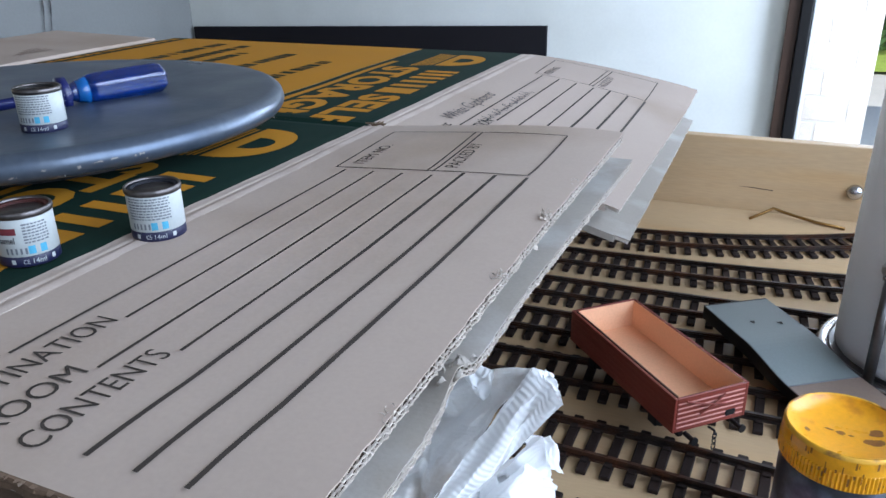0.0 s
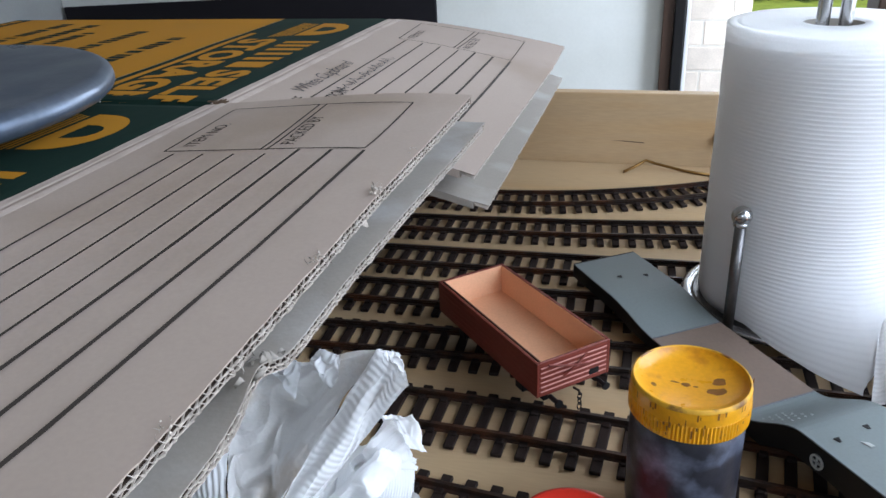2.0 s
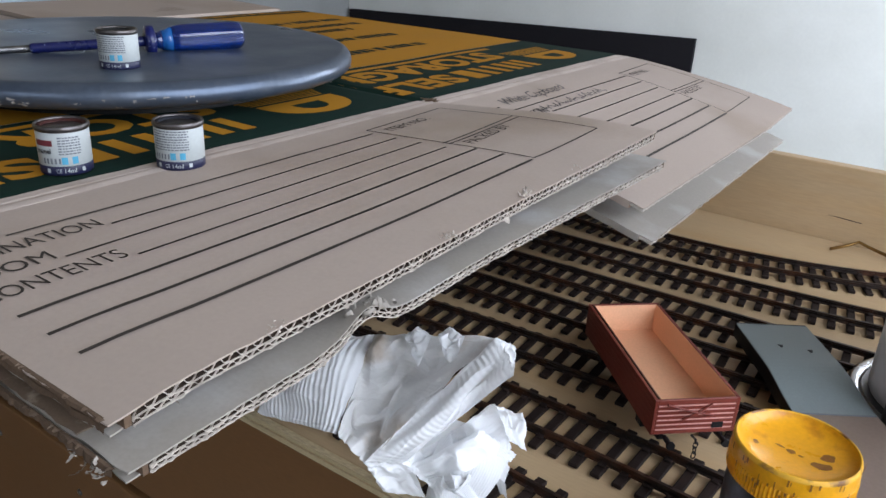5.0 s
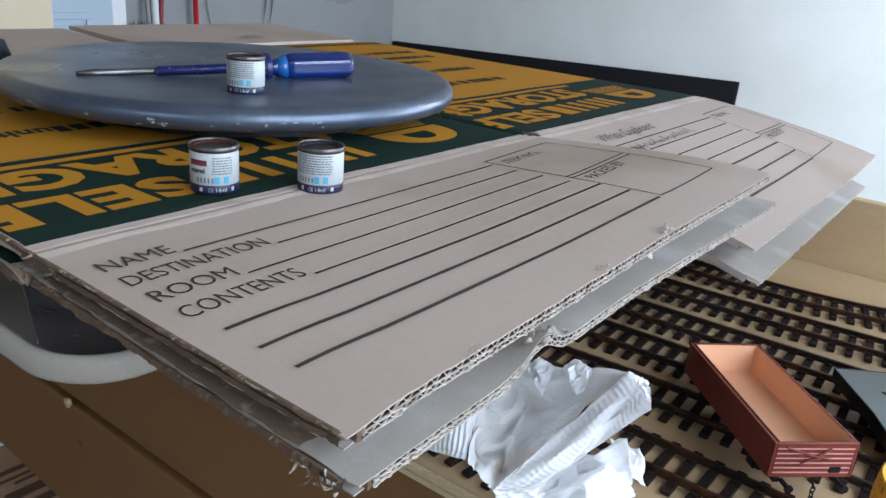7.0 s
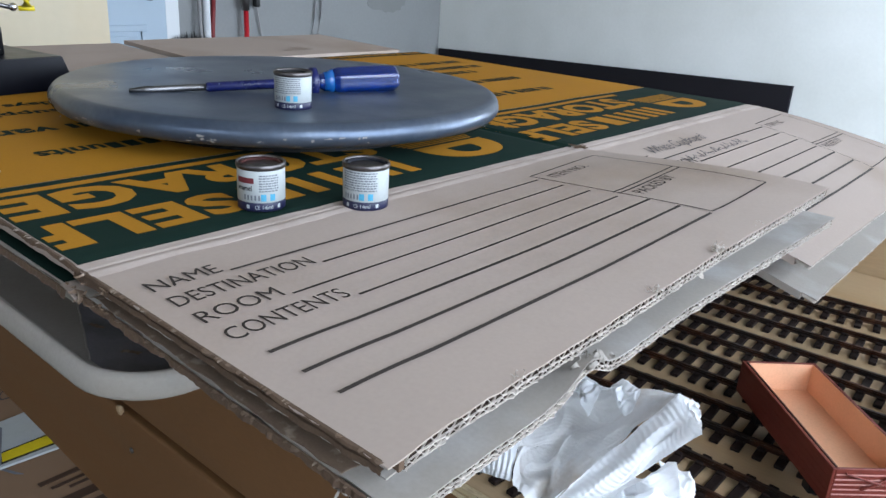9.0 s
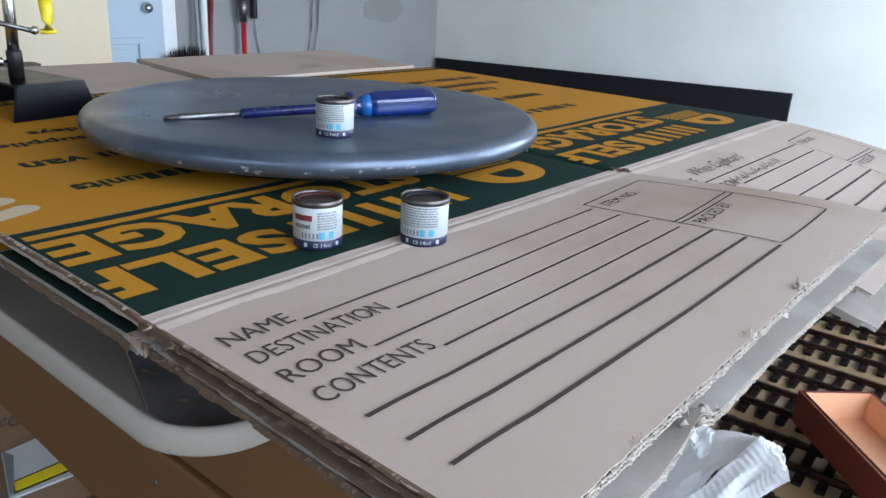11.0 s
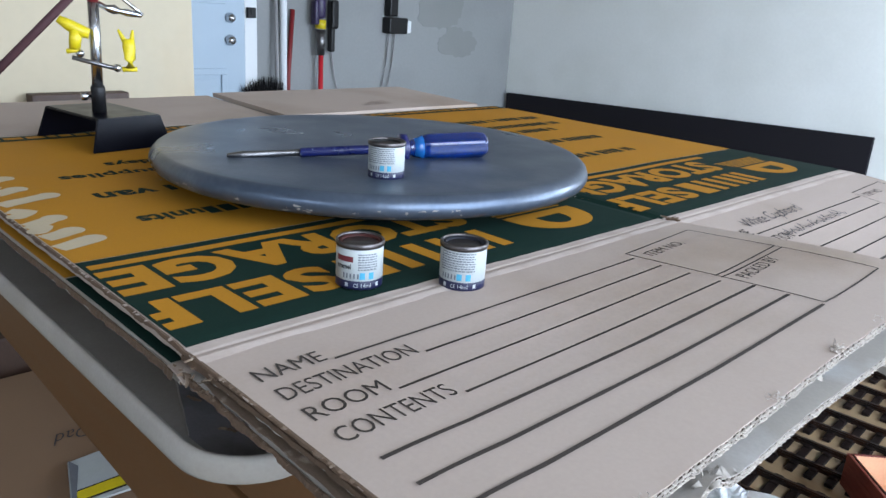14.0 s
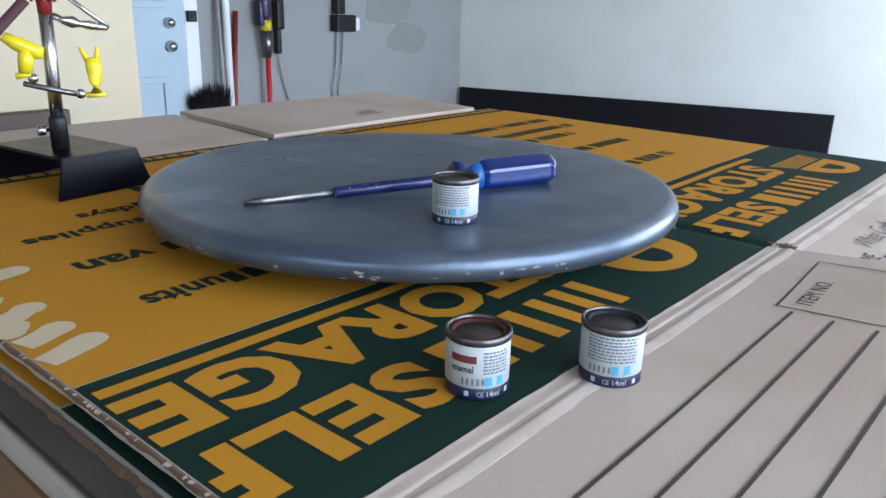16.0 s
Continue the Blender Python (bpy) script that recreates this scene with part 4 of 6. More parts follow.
LIP = 1 - 0.0007 / 0.185
part("fluting", flared(flutes(XE - 0.0004, 0.185, YL + 0.0066, 0.7304, z_flap_a, TH * 1.10, seed=1.0, span=(0.0, LIP))), FLUTE_SHADE, flap_a, "brown corrugated core, darkened for the shade in its holes")
part("fluted_edge", flared(flutes(XE - 0.0004, 0.185, YL + 0.0066, 0.7304, z_flap_a, TH * 1.10, seed=1.0, span=(LIP, 1.0))), FLUTE, flap_a, "torn pale corrugated edge")
part("face_paper", spread(board(FOLD, -0.0015, YL - 0.001, 0.752, z_under_a, 0.0007, 110, 230, (0, 0.0008, 0.0016, 0.001), 6.0)), CARD_IN, under_a)
part("fluting", spread(flutes(-0.0019, 0.19, YL + 0.0076, 0.7494, z_under_a, TH * 0.95, seed=2.0, span=(0.0, LIP))), FLUTE_SHADE, under_a, "brown corrugated core, darkened for the shade in its holes")
part("fluted_edge", spread(flutes(-0.0019, 0.19, YL + 0.0076, 0.7494, z_under_a, TH * 0.95, seed=2.0, span=(LIP, 1.0))), FLUTE, under_a, "torn pale corrugated edge")
part("bottom_paper", flared(board(FOLD, XE - 0.002, YL - 0.001, YL + 0.0066, lambda x, y: z_flap_a(x, y) - TH + 0.0004, 0.0007, 110, 4, (0, 0, 0.0016, 0), 14.0)), CARD_IN, flap_a)
part("bottom_paper", board(FOLD, -0.004, YL - 0.000, YL + 0.0076, lambda x, y: z_under_a(x, y) - TH + 0.0008, 0.0007, 110, 4, (0, 0, 0.0020, 0), 15.0), CARD_IN, under_a)
part("face_paper", splayed(liner(-0.0042, 0.008, 0.723, 1.184, z_flap_b, 23.0)), CARD, flap_b)
part("fluted_edge", splayed(flutes(0.0076, 0.011, 0.723, 1.184, z_flap_b, TH * 0.55, rows=1, period=0.006, seed=3.0)), FLUTE, flap_b, "corrugated edge")
part("face_paper", liner(-0.0022, 0.010, 0.736, 1.184, z_under_b, 24.0), CARD_IN, under_b)
part("fluted_edge", flutes(0.0096, 0.011, 0.736, 1.184, z_under_b, TH * 0.6, rows=1, period=0.006, seed=4.0), FLUTE, under_b, "corrugated edge")
for y0, y1 in ((0.30, YM - 0.001), (YM + 0.009, YR - 0.035)):
    part("crease", stroke([(-0.838, y0), (-0.838, y1)], 0.003, lambda x, y: 1.0495), CARD_IN, carton)
    part("end_flap", board(-1.06, -0.842, y0, y1, lambda x, y, y0=y0: 1.0498 + (0.004 if y0 > YM else 0.0) + 0.005 * (-(x + 0.842)) / 0.2 + ripple(x, y), TH, 16, 24, (0, 0, 0.0006, 0.0006), 8.0), CARD, carton, "plain end flap")
# torn paper along the open edges and at the split folds
rt = random.Random(12)


def curl(bm, p, along, out, length, width, bend):
    """A torn strip of paper that leaves p along one way and bends towards another."""
    along, out = Vector(along).normalized(), Vector(out)
    out = (out - along * out.dot(along)).normalized()
    side = along.cross(out)
    p, prev, n = Vector(p), None, 9
    for k in range(n + 1):
        f = k / n
        w = width * 0.5 * (1 - 0.75 * f ** 2) * rt.uniform(0.75, 1.2)
        row = [bm.verts.new(p + side * (w * c) + out * rt.uniform(-0.0003, 0.0003)) for c in (-1, -0.35, 0.4, 1)]
        if prev:
            for i in range(3):
                bm.faces.new((prev[i], prev[i + 1], row[i + 1], row[i]))
        prev = row
        p = p + (along * math.cos(radians(bend) * f) + out * math.sin(radians(bend) * f)) * (length / n)


def any_way():
    return Vector((rt.uniform(-1, 1), rt.uniform(-1, 1), rt.uniform(-0.3, 1)))


for y, size, count in ((0.352, 0.8, 7), (0.470, 0.8, 16), (0.548, 1.1, 34), (0.612, 0.5, 12)):
    tuft = bmesh.new()
    for k in range(count):
        p = (XE + rt.uniform(-0.004, 0.0015), y + rt.uniform(-0.0045, 0.0045), z_flap_a(XE, y) - 0.001 + rt.uniform(0, 0.002))
        curl(tuft, p, (rt.uniform(-1, 0.5), rt.uniform(-1, 1), rt.uniform(0.1, 0.9)), any_way(), size * rt.uniform(0.0025, 0.0060), size * rt.uniform(0.0004, 0.0014), rt.uniform(60, 240))
    part("paper_tuft", tuft, FLUTE, flap_a, "frayed paper tuft", smooth=True)
scrap = bmesh.new()
for k in range(9):
    curl(scrap, (XE + rt.uniform(-0.002, 0.005), 0.394 + 0.003 * k, 1.0395 + rt.uniform(-0.003, 0.003)), (0.6, rt.uniform(-0.7, 0.7), 0.8), (rt.uniform(-1, 0.4), rt.uniform(-1, 1), 0.1), rt.uniform(0.006, 0.010), rt.uniform(0.0015, 0.0034), rt.uniform(150, 290))
for k in range(16):
    curl(scrap, (XE + rt.uniform(-0.010, 0.003), 0.408 + rt.uniform(-0.012, 0.012), 1.040 + rt.uniform(-0.004, 0.003)), any_way(), any_way(), rt.uniform(0.003, 0.008), rt.uniform(0.0005, 0.0018), rt.uniform(30, 180))
tagged(part("torn_scrap", scrap, CARD_IN, under_a, "curled torn paper", smooth=True), kind="stuff")
hanging = bmesh.new()
for k in range(10):
    y = rt.uniform(0.30, 0.62)
    curl(hanging, (XE - 0.002, y, z_flap_a(XE, y) - TH), (0.2, rt.uniform(-0.6, 0.6), -1), any_way(), rt.uniform(0.002, 0.006), rt.uniform(0.0008, 0.004), rt.uniform(20, 120))
tagged(part("paper_shreds", hanging, FLUTE, flap_a, "pale shreds under the torn edge", smooth=True), kind="stuff")
rip = bmesh.new()
for k in range(7):
    curl(rip, (FOLD + rt.uniform(-0.006, 0.018), YM + rt.uniform(-0.006, 0.003), 1.0512), (1, rt.uniform(-0.3, 0.3), rt.uniform(0.0, 0.12)), (0, rt.uniform(-1, 1), 0.15), rt.uniform(0.006, 0.013), rt.uniform(0.0015, 0.004), rt.uniform(10, 70))
tagged(part("torn_corner", rip, TORN, carton, "ripped corner where the flaps part", smooth=True), kind="stuff")
near_rip = bmesh.new()
part("fold_band", board(FOLD - 0.012, FOLD + 0.006, YL - 0.0055, YL + 0.03, lambda x, y: 1.0388 - 0.6 * max(0, x - FOLD + 0.004) ** 1.2 + ripple(x, y), 0.0012, 14, 12, (0.0004, 0.0012, 0.0012, 0), 37.0), CARD, carton, "pale bent fold of the lower layer")
curl(near_rip, (FOLD + 0.004, YL - 0.0030, 1.0400), (1, -0.2, -0.3), (0, -0.6, -1), 0.008, 0.005, 70)
for k in range(16):
    curl(near_rip, (FOLD + rt.uniform(-0.012, 0.034), YL - rt.uniform(0.001, 0.005), 1.0445 + rt.uniform(-0.009, 0.006)), (rt.uniform(-0.6, 1), rt.uniform(-1, -0.2), rt.uniform(-0.6, 0.5)), any_way(), rt.uniform(0.002, 0.005), rt.uniform(0.0006, 0.0020), rt.uniform(20, 150))
tagged(part("torn_corner", near_rip, TORN, carton, "torn brown paper at the split fold", smooth=True), kind="stuff")
corner_rip = bmesh.new()
for k in range(22):
    curl(corner_rip, (XE - rt.uniform(0.0, 0.030), YL + rt.uniform(-0.006, -0.001), 1.0290 + rt.uniform(-0.004, 0.002)), (rt.uniform(-0.6, 1), rt.uniform(-1, 0.1), rt.uniform(-0.7, 0.5)), any_way(), rt.uniform(0.002, 0.006), rt.uniform(0.0006, 0.0028), rt.uniform(20, 150))
tagged(part("torn_corner", corner_rip, CARD_IN, under_a, "crushed grey corner of the lower flap", smooth=True), kind="stuff")
# the double fold line where the flaps hinge
for y0, y1, f in ((YL - 0.001, 0.732, z_flap_a), (YM + 0.002, YR - 0.002, z_flap_b)):
    def folded(x, y, f=f):
        d = x - FOLD
        return f(max(x, FOLD), y) + 0.0006 - 0.00055 * max(0, (d - 0.0125) / 0.006) - 0.0009 * math.exp(-((d - 0.0085) / 0.0022) ** 2) + 0.0001 * math.exp(-((d - 0.0145) / 0.0030) ** 2) + 0.0004 * noise.noise((x * 120, y * 40, 2.0))
    part("fold_band", board(FOLD - 0.0025, FOLD + 0.0185, y0, y1, folded, 0.0005, 28, 90, (0.0006, 0.0006, 0.001, 0.0005), 31.0), CREASE, carton, "pale worn double fold")

def frayed(x0, x1, y, top, deep, seed, stray=0.0011):
    """A torn strip of paper that hangs along a cut edge."""
    bm = bmesh.new()
    n = int((x1 - x0) / 0.0011)
    prev = None
    for k in range(n + 1):
        x = x0 + (x1 - x0) * k / n
        wander = 0.8 * noise.noise((x * 90, seed, 0.0)) + 0.3 * noise.noise((x * 380, seed, 3.0))
        lap = deep * (0.7 + 0.5 * noise.noise((x * 45, seed, 5.0)) + 0.16 * noise.noise((x * 400, seed, 8.0)))
        z = top(x, y) + 0.0003 + 0.0012 * max(0, noise.noise((x * 120, seed, 11.0)) - 0.25)
        row = [bm.verts.new((x, y + 0.0014, top(x, y + 0.0014) + 0.0002)), bm.verts.new((x, y + stray * wander, z)), bm.verts.new((x, y - 0.0006 + stray * wander * 1.4, z - max(0.0008, lap)))]
        if prev:
            for a in (0, 1):
                bm.faces.new((prev[a], prev[a + 1], row[a + 1], row[a]))
        prev = row
    bmesh.ops.recalc_face_normals(bm, faces=bm.faces[:])
    return bm


for x0, x1, y, top, deep, seed, stray in ((-0.835, FOLD - 0.001, YL - 0.0012, z_main, 0.0030, 1.0, 0.0008), (FOLD - 0.004, XE - 0.004, YL - 0.0022, z_flap_a, 0.0016, 2.0, 0.0011),
                                          (FOLD - 0.004, XE - 0.004, YL - 0.0012, lambda x, y: z_flap_a(x, y) - 0.0040, 0.0030, 3.0, 0.0011), (FOLD - 0.004, -0.006, YL - 0.0034, z_under_a, 0.0042, 4.0, 0.0018),
                                          (-0.84, FOLD - 0.003, YL - 0.0062, lambda x, y: 1.0378 + ripple(x, y), 0.0050, 5.0, 0.0016)):
    part("frayed_edge", frayed(x0, x1, y, top, deep, seed, stray), BOARD_EDGE, carton, "dark brown frayed board edge")
for x0, x1, y, top, seed, count in ((-0.70, FOLD + 0.004, YL - 0.0016, z_main, 41, 80), (FOLD, XE - 0.004, YL - 0.0026, z_flap_a, 42, 46), (FOLD + 0.004, -0.006, YL - 0.0040, z_under_a, 43, 50)):
    rf = random.Random(seed)
    fringe = bmesh.new()
    for k in range(count):
        x = rf.uniform(x0, x1)
        if noise.noise((x * 38, seed, 1.0)) < -0.12:
            continue
        p, w, d, h = Vector((x, y, top(x, y) + 0.0006)), rf.uniform(0.0005, 0.0019), rf.uniform(0.0003, 0.0011), rf.uniform(-0.0010, 0.0003)
        line = [p + Vector(v) for v in ((-w, 0.0012, 0), (w * 0.9, 0.0012, 0), (w * rf.uniform(0.3, 0.9), -d * 0.5, h * 0.4), (w * rf.uniform(-0.4, 0.4), -d, h), (-w * rf.uniform(0.5, 1), -d * rf.uniform(0.3, 0.8), h * 0.6))]
        fringe.faces.new([fringe.verts.new(v) for v in line])
    tagged(part("torn_fringe", fringe, CARD if top is z_main else TORN, carton, "torn paper fringe"), kind="stuff")
# brown strip laid on the lower flap as painted shade in the gap
part("shade_strip", spread(board(FOLD + 0.012, -0.030, YL - 0.0005, YL + 0.034, lambda x, y: z_under_a(x, y) + 0.0006, 0.0004, 60, 12, (0.001, 0.004, 0.0016, 0.0035), 51.0)), TORN, under_a, "brown strip added for the shade between the flaps")

# printing on the two big panels
LIFT = 0.0006


def ink_area(x0, x1, y0, y1, lift, nx=20, ny=30, edge=0.0):
    bm = bmesh.new()
    g = {}
    for i in range(nx + 1):
        for j in range(ny + 1):
            x, y = x0 + (x1 - x0) * i / nx, y0 + (y1 - y0) * j / ny
            if j == 0:
                y += edge
            g[i, j] = bm.verts.new((x, y, z_main(x, y) + lift))
    for i in range(nx):
        for j in range(ny):
            bm.faces.new((g[i, j], g[i + 1, j], g[i + 1, j + 1], g[i, j + 1]))
    return bm


def art(yl, yr):
    """The green and yellow print of one panel between y = yl and yr; its words read towards smaller y."""
    w = yr - yl
    part("yellow_area", ink_area(-0.815, -0.3765, yl + 0.001 * (yl < YM), yr, 0.0003), YELLOW, carton, "flat yellow print")
    part("green_area", ink_area(-0.3755, -0.2250, yl + 0.001 * (yl < YM), yr, 0.0003, 20, 60), GREEN, carton, "flat dark green print")
    part("yellow_rule", ink_area(-0.3655, -0.357, yl + 0.004, yr - 0.115, LIFT, 2, 30), YELLOW, carton)
    part("green_rule", ink_area(-0.828, -0.800, yl + 0.002, yr - 0.002, LIFT, 3, 30), GREEN, carton)
    # the firm's own name stands as plain blocks, the rest of the line is lettered
    def cut(bm):
        bmesh.ops.bisect_plane(bm, geom=bm.verts[:] + bm.edges[:] + bm.faces[:], plane_co=(0, yl + 0.003, 0), plane_no=(0, -1, 0), clear_outer=True)
        return bm

    big = lettering("SELF", 0.131, 0.044, 0.042, 1.06)
    part("word", cut(laid(big, (-0.291, yl + 0.124), (0, -1), (1, 0), lambda x, y: z_main(x, y) + LIFT)), YELLOW, carton, "bold yellow word SELF")
    big = lettering("STORAGE", 0.290, 0.0475, 0.045, 1.03)
    part("word", cut(laid(big, (-0.3515, yl + 0.2925), (0, -1), (1, 0), lambda x, y: z_main(x, y) + LIFT)), YELLOW, carton, "bold yellow word STORAGE")
    x = yl + 0.137
    for k, (bw, gap) in enumerate(((0.026, 0.010), (0.012, 0.013), (0.012, 0.013), (0.012, 0.010), (0.012, 0.009), (0.012, 0.010))):
        part("name_block", ink_area(-0.290, -0.248, x, x + bw, LIFT, 3, 3), YELLOW, carton, "plain yellow block")
        if k == 0:
            pass
        x += bw + gap
    ring = bmesh.new()
    prev = None
    for k in range(41):
        a = math.pi * k / 40
        row = [ring.verts.new((x0 + hx * max(0.0, math.sin(a)) ** 0.7, yr - 0.0875 + dy + hy * math.cos(a), 0)) for x0, hx, hy, dy in ((-0.286, 0.0225, 0.0165, 0.0), (-0.2985, 0.0490, 0.0450, 0.0))]
        for v in row:
            v.co.z = z_main(v.co.x, v.co.y) + LIFT
        if prev:
            ring.faces.new((prev[0], prev[1], row[1], row[0]))
        else:
            first = row
        prev = row
    ring.faces.new((first[0], first[1], prev[1], prev[0]))
    bmesh.ops.recalc_face_normals(ring, faces=ring.faces[:])
    part("emblem_ring", ring, YELLOW, carton, "yellow half-round emblem")
    for k in range(6):
        part("emblem_stripe", ink_area(-0.3055 - k * 0.0046, -0.3028 - k * 0.0046, yr - 0.133 - 0.002 * k, yr - 0.048 + 0.002 * k, LIFT, 2, 8), YELLOW, carton, "thin yellow stripe")
    # small dark lines of print that cannot be read
    rw = random.Random(5)
    for x0, a, b in ((-0.447, 0.128, 0.30), (-0.531, 0.135, 0.345), (-0.605, 0.165, 0.335), (-0.648, 0.175, 0.40), (-0.700, 0.20, 0.40)):
        y = yl + a
        while y < yl + b:
            n = rw.uniform(0.006, 0.013)
            part("print_bar", ink_area(x0 - 0.010, x0 + 0.010, y, y + n, LIFT, 2, 2), GREEN, carton, "small dark print")
            y += n + rw.choice((0.0034, 0.0034, 0.0034, 0.010))
    for words, x0, end, wide, high in (("units", -0.458, 0.074, 0.052, 0.021), ("van", -0.541, 0.073, 0.052, 0.0185), ("supplies", -0.618, 0.070, 0.092, 0.023), ("days", -0.659, 0.126, 0.047, 0.023)):
        part("word", laid(lettering(words, wide, high, 0.035, 1.05), (x0, yl + end + wide), (0, -1), (1, 0), lambda x, y: z_main(x, y) + LIFT), GREEN, carton, "dark green printed word " + words)
    y = yl + 0.02
    while y < yr - 0.03:
        n = rw.uniform(0.006, 0.02)
        part("print_bar", ink_area(-0.820, -0.808, y, y + n, LIFT + 0.0004, 2, 2), YELLOW, carton, "small yellow print")
        y += n + 0.004


for xa, xb, ink in ((-0.80, -0.386, YELLOW), (-0.384, -0.236, GREEN)):
    low = bmesh.new()
    row = [[low.verts.new((xa + (xb - xa) * k / 20, y, 1.0378 + ripple(xa + (xb - xa) * k / 20, y) + 0.0005)) for y in (YL - 0.0025, YL + 0.02)] for k in range(21)]
    for p, r in zip(row, row[1:]):
        low.faces.new((p[0], r[0], r[1], p[1]))
    part("lower_print", low, ink, carton, "strip of print on the lower layer")
art(YL, YM)
art(YM, YR)
def brush(points, width):
    """A thick brush stroke with a round end."""
    over = lambda x, y: z_main(x, y) + 0.0003
    tip = bmesh.new()
    bmesh.ops.create_circle(tip, cap_ends=True, segments=20, radius=width * 0.5)
    laid(tip, points[-1], (1, 0), (0, 1), lambda x, y: over(x, y) + 0.00045)
    return merge(stroke(points, width, over, n=120), tip)


for x, y, lean in ((-0.626, 0.313, 0.012), (-0.583, 0.311, 0.010), (-0.551, 0.326, 0.014), (-0.484, 0.308, 0.012), (-0.446, 0.307, 0.009), (-0.420, 0.312, 0.010)):
    part("white_script", brush([(x + lean, YL + 0.003), (x + lean * 0.7, YL + 0.012), (x, y)], 0.0185), WHITE_INK, carton, "loose white brush script")
for x, y in ((-0.515, 0.300), (-0.470, 0.296), (-0.601, 0.300)):
    part("white_script", brush([(x - 0.004, YL + 0.004), (x + 0.006, y - 0.002), (x + 0.014, YL + 0.005)], 0.0150), WHITE_INK, carton, "loose white brush script")
for k in range(3):
    part("print_bar", stroke([(-0.885 - 0.012 * k, 0.925 + 0.015 * k), (-0.885 - 0.012 * k, 0.985)], 0.004, lambda x, y: 1.0548 + 0.005 * (-(x + 0.842)) / 0.2 + ripple(x, y)), WELLDECK, carton, "faint brown print")

# label forms on the flaps
def form(y0, z, far, warp=lambda bm: bm):
    at = lambda x, y: z(x, y) + 0.0003
    host = carton
    for x, words, wide in ((-0.170, "NAME", 0.037), (-0.149, "DESTINATION", 0.078), (-0.128, "ROOM", 0.042), (-0.107, "CONTENTS", 0.064)):
        part("form_word", warp(laid(lettering(words, wide, 0.0118, 0.0), (x, y0 + 0.010), (0, 1), (-1, 0), lambda a, b: at(a, b) + 0.0003)), INK, host, "dark printed word " + words)
        part("form_line", warp(stroke([(x + 0.001, y0 + 0.013 + wide), (x + 0.0005, y0 + 0.317)], 0.0019, at)), INK, host)
    for x in (-0.088, -0.067, -0.0465):
        part("form_line", warp(stroke([(x - 0.002, y0 + 0.014), (x, y0 + 0.06), (x + 0.0008, y0 + 0.19), (x, y0 + 0.325)], 0.0026, at)), INK, host)
    e = y0 + 0.325
    near_left, near_right, far_right, far_left = (-0.1795, e - 0.003), (-0.0475, e + 0.004), (far, e + 0.099), (-0.183, e + 0.099)
    frame_lines = [[near_left, near_right], [near_right, far_right], [far_right, far_left], [far_left, near_left],
                   [(-0.114, e - 0.001), (-0.112, e + 0.099)], [(-0.1097, e - 0.001), (-0.1062, e + 0.099)]]
    for k in frame_lines:
        part("form_line", warp(stroke(k, 0.0015, at)), INK, host)
    part("form_word", warp(laid(lettering("ITEM NO.", 0.050, 0.0090, 0.0), (-0.164, e + 0.008), (0, 1), (-1, 0), lambda a, b: at(a, b) + 0.0003)), INK, host, "dark printed words ITEM NO.")
    part("form_word", warp(laid(lettering("PACKED BY", 0.058, 0.0095, 0.0), (-0.0965, e + 0.010), (0, 1), (-1, 0), lambda a, b: at(a, b) + 0.0003)), INK, host, "dark printed words PACKED BY")


form(YL, z_flap_a, -0.0395, skewed)
def shifted(bm):
    """The second form is printed further down its flap."""
    for v in bm.verts:
        x = v.co.x + 0.0115
        v.co.z += z_flap_b(x, v.co.y) - z_flap_b(v.co.x, v.co.y)
        v.co.x = x
    return bm


form(YM + 0.003, z_flap_b, -0.0475, shifted)
# handwriting on the far form
pen = lettering("White Cupboard", 0.122, 0.0200, -0.010, 0.92)
for v in pen.verts:
    v.co.x += 0.35 * v.co.y + 0.0012 * noise.noise((v.co.x * 130, v.co.y * 90, 1.0))
    v.co.y += 0.0016 * noise.noise((v.co.x * 70, 0, 4.0))
part("handwriting", laid(pen, (-0.1640, 0.797), (0, 1), (-1, 0), lambda a, b: z_flap_b(a, b) + 0.0007), PEN, carton, "handwritten words White Cupboard")
rn = random.Random(3)
pts = []
for k in range(84):
    tall = 0.0055 + (0.008 if (k % 13) in (0, 1, 7) else 0.0)
    pts.append((-0.1400 - abs(math.sin(k * 1.15)) * tall + rn.uniform(-0.0008, 0.0008), 0.817 + k * 0.0018 + 0.002 * math.cos(k * 1.9)))
part("handwriting", stroke(pts, 0.0012, lambda a, b: z_flap_b(a, b) + 0.0006, n=160), PEN, carton, "thin dark handwritten scrawl")

# ---- round metal disc on the carton ----
DC = (-0.4685, 0.6030)
disc = thing("metal_disc", "round blue-grey metal turntable disc with worn shiny rim", "turntable", (*DC, 1.05))
part("plate", lathe([(0, 1.0857), (0.12, 1.0856), (0.175, 1.0854), (0.190, 1.0852)] + [(0.1975 + 0.0107 * math.cos(radians(a)), 1.0745 + 0.0107 * math.sin(radians(a)) * (1 if a > 0 else 0.82)) for a in range(84, -91, -6)] + [(0.150, 1.0659), (0, 1.0659)], 160, (*DC, 0),
                   lambda a, z: 0.0005 * noise.noise((math.cos(a) * 9, math.sin(a) * 9, z * 60)) if z < 1.080 else 0.0), DISC, disc, "blue-grey plate with a rounded rim", smooth=True)
rs = random.Random(23)
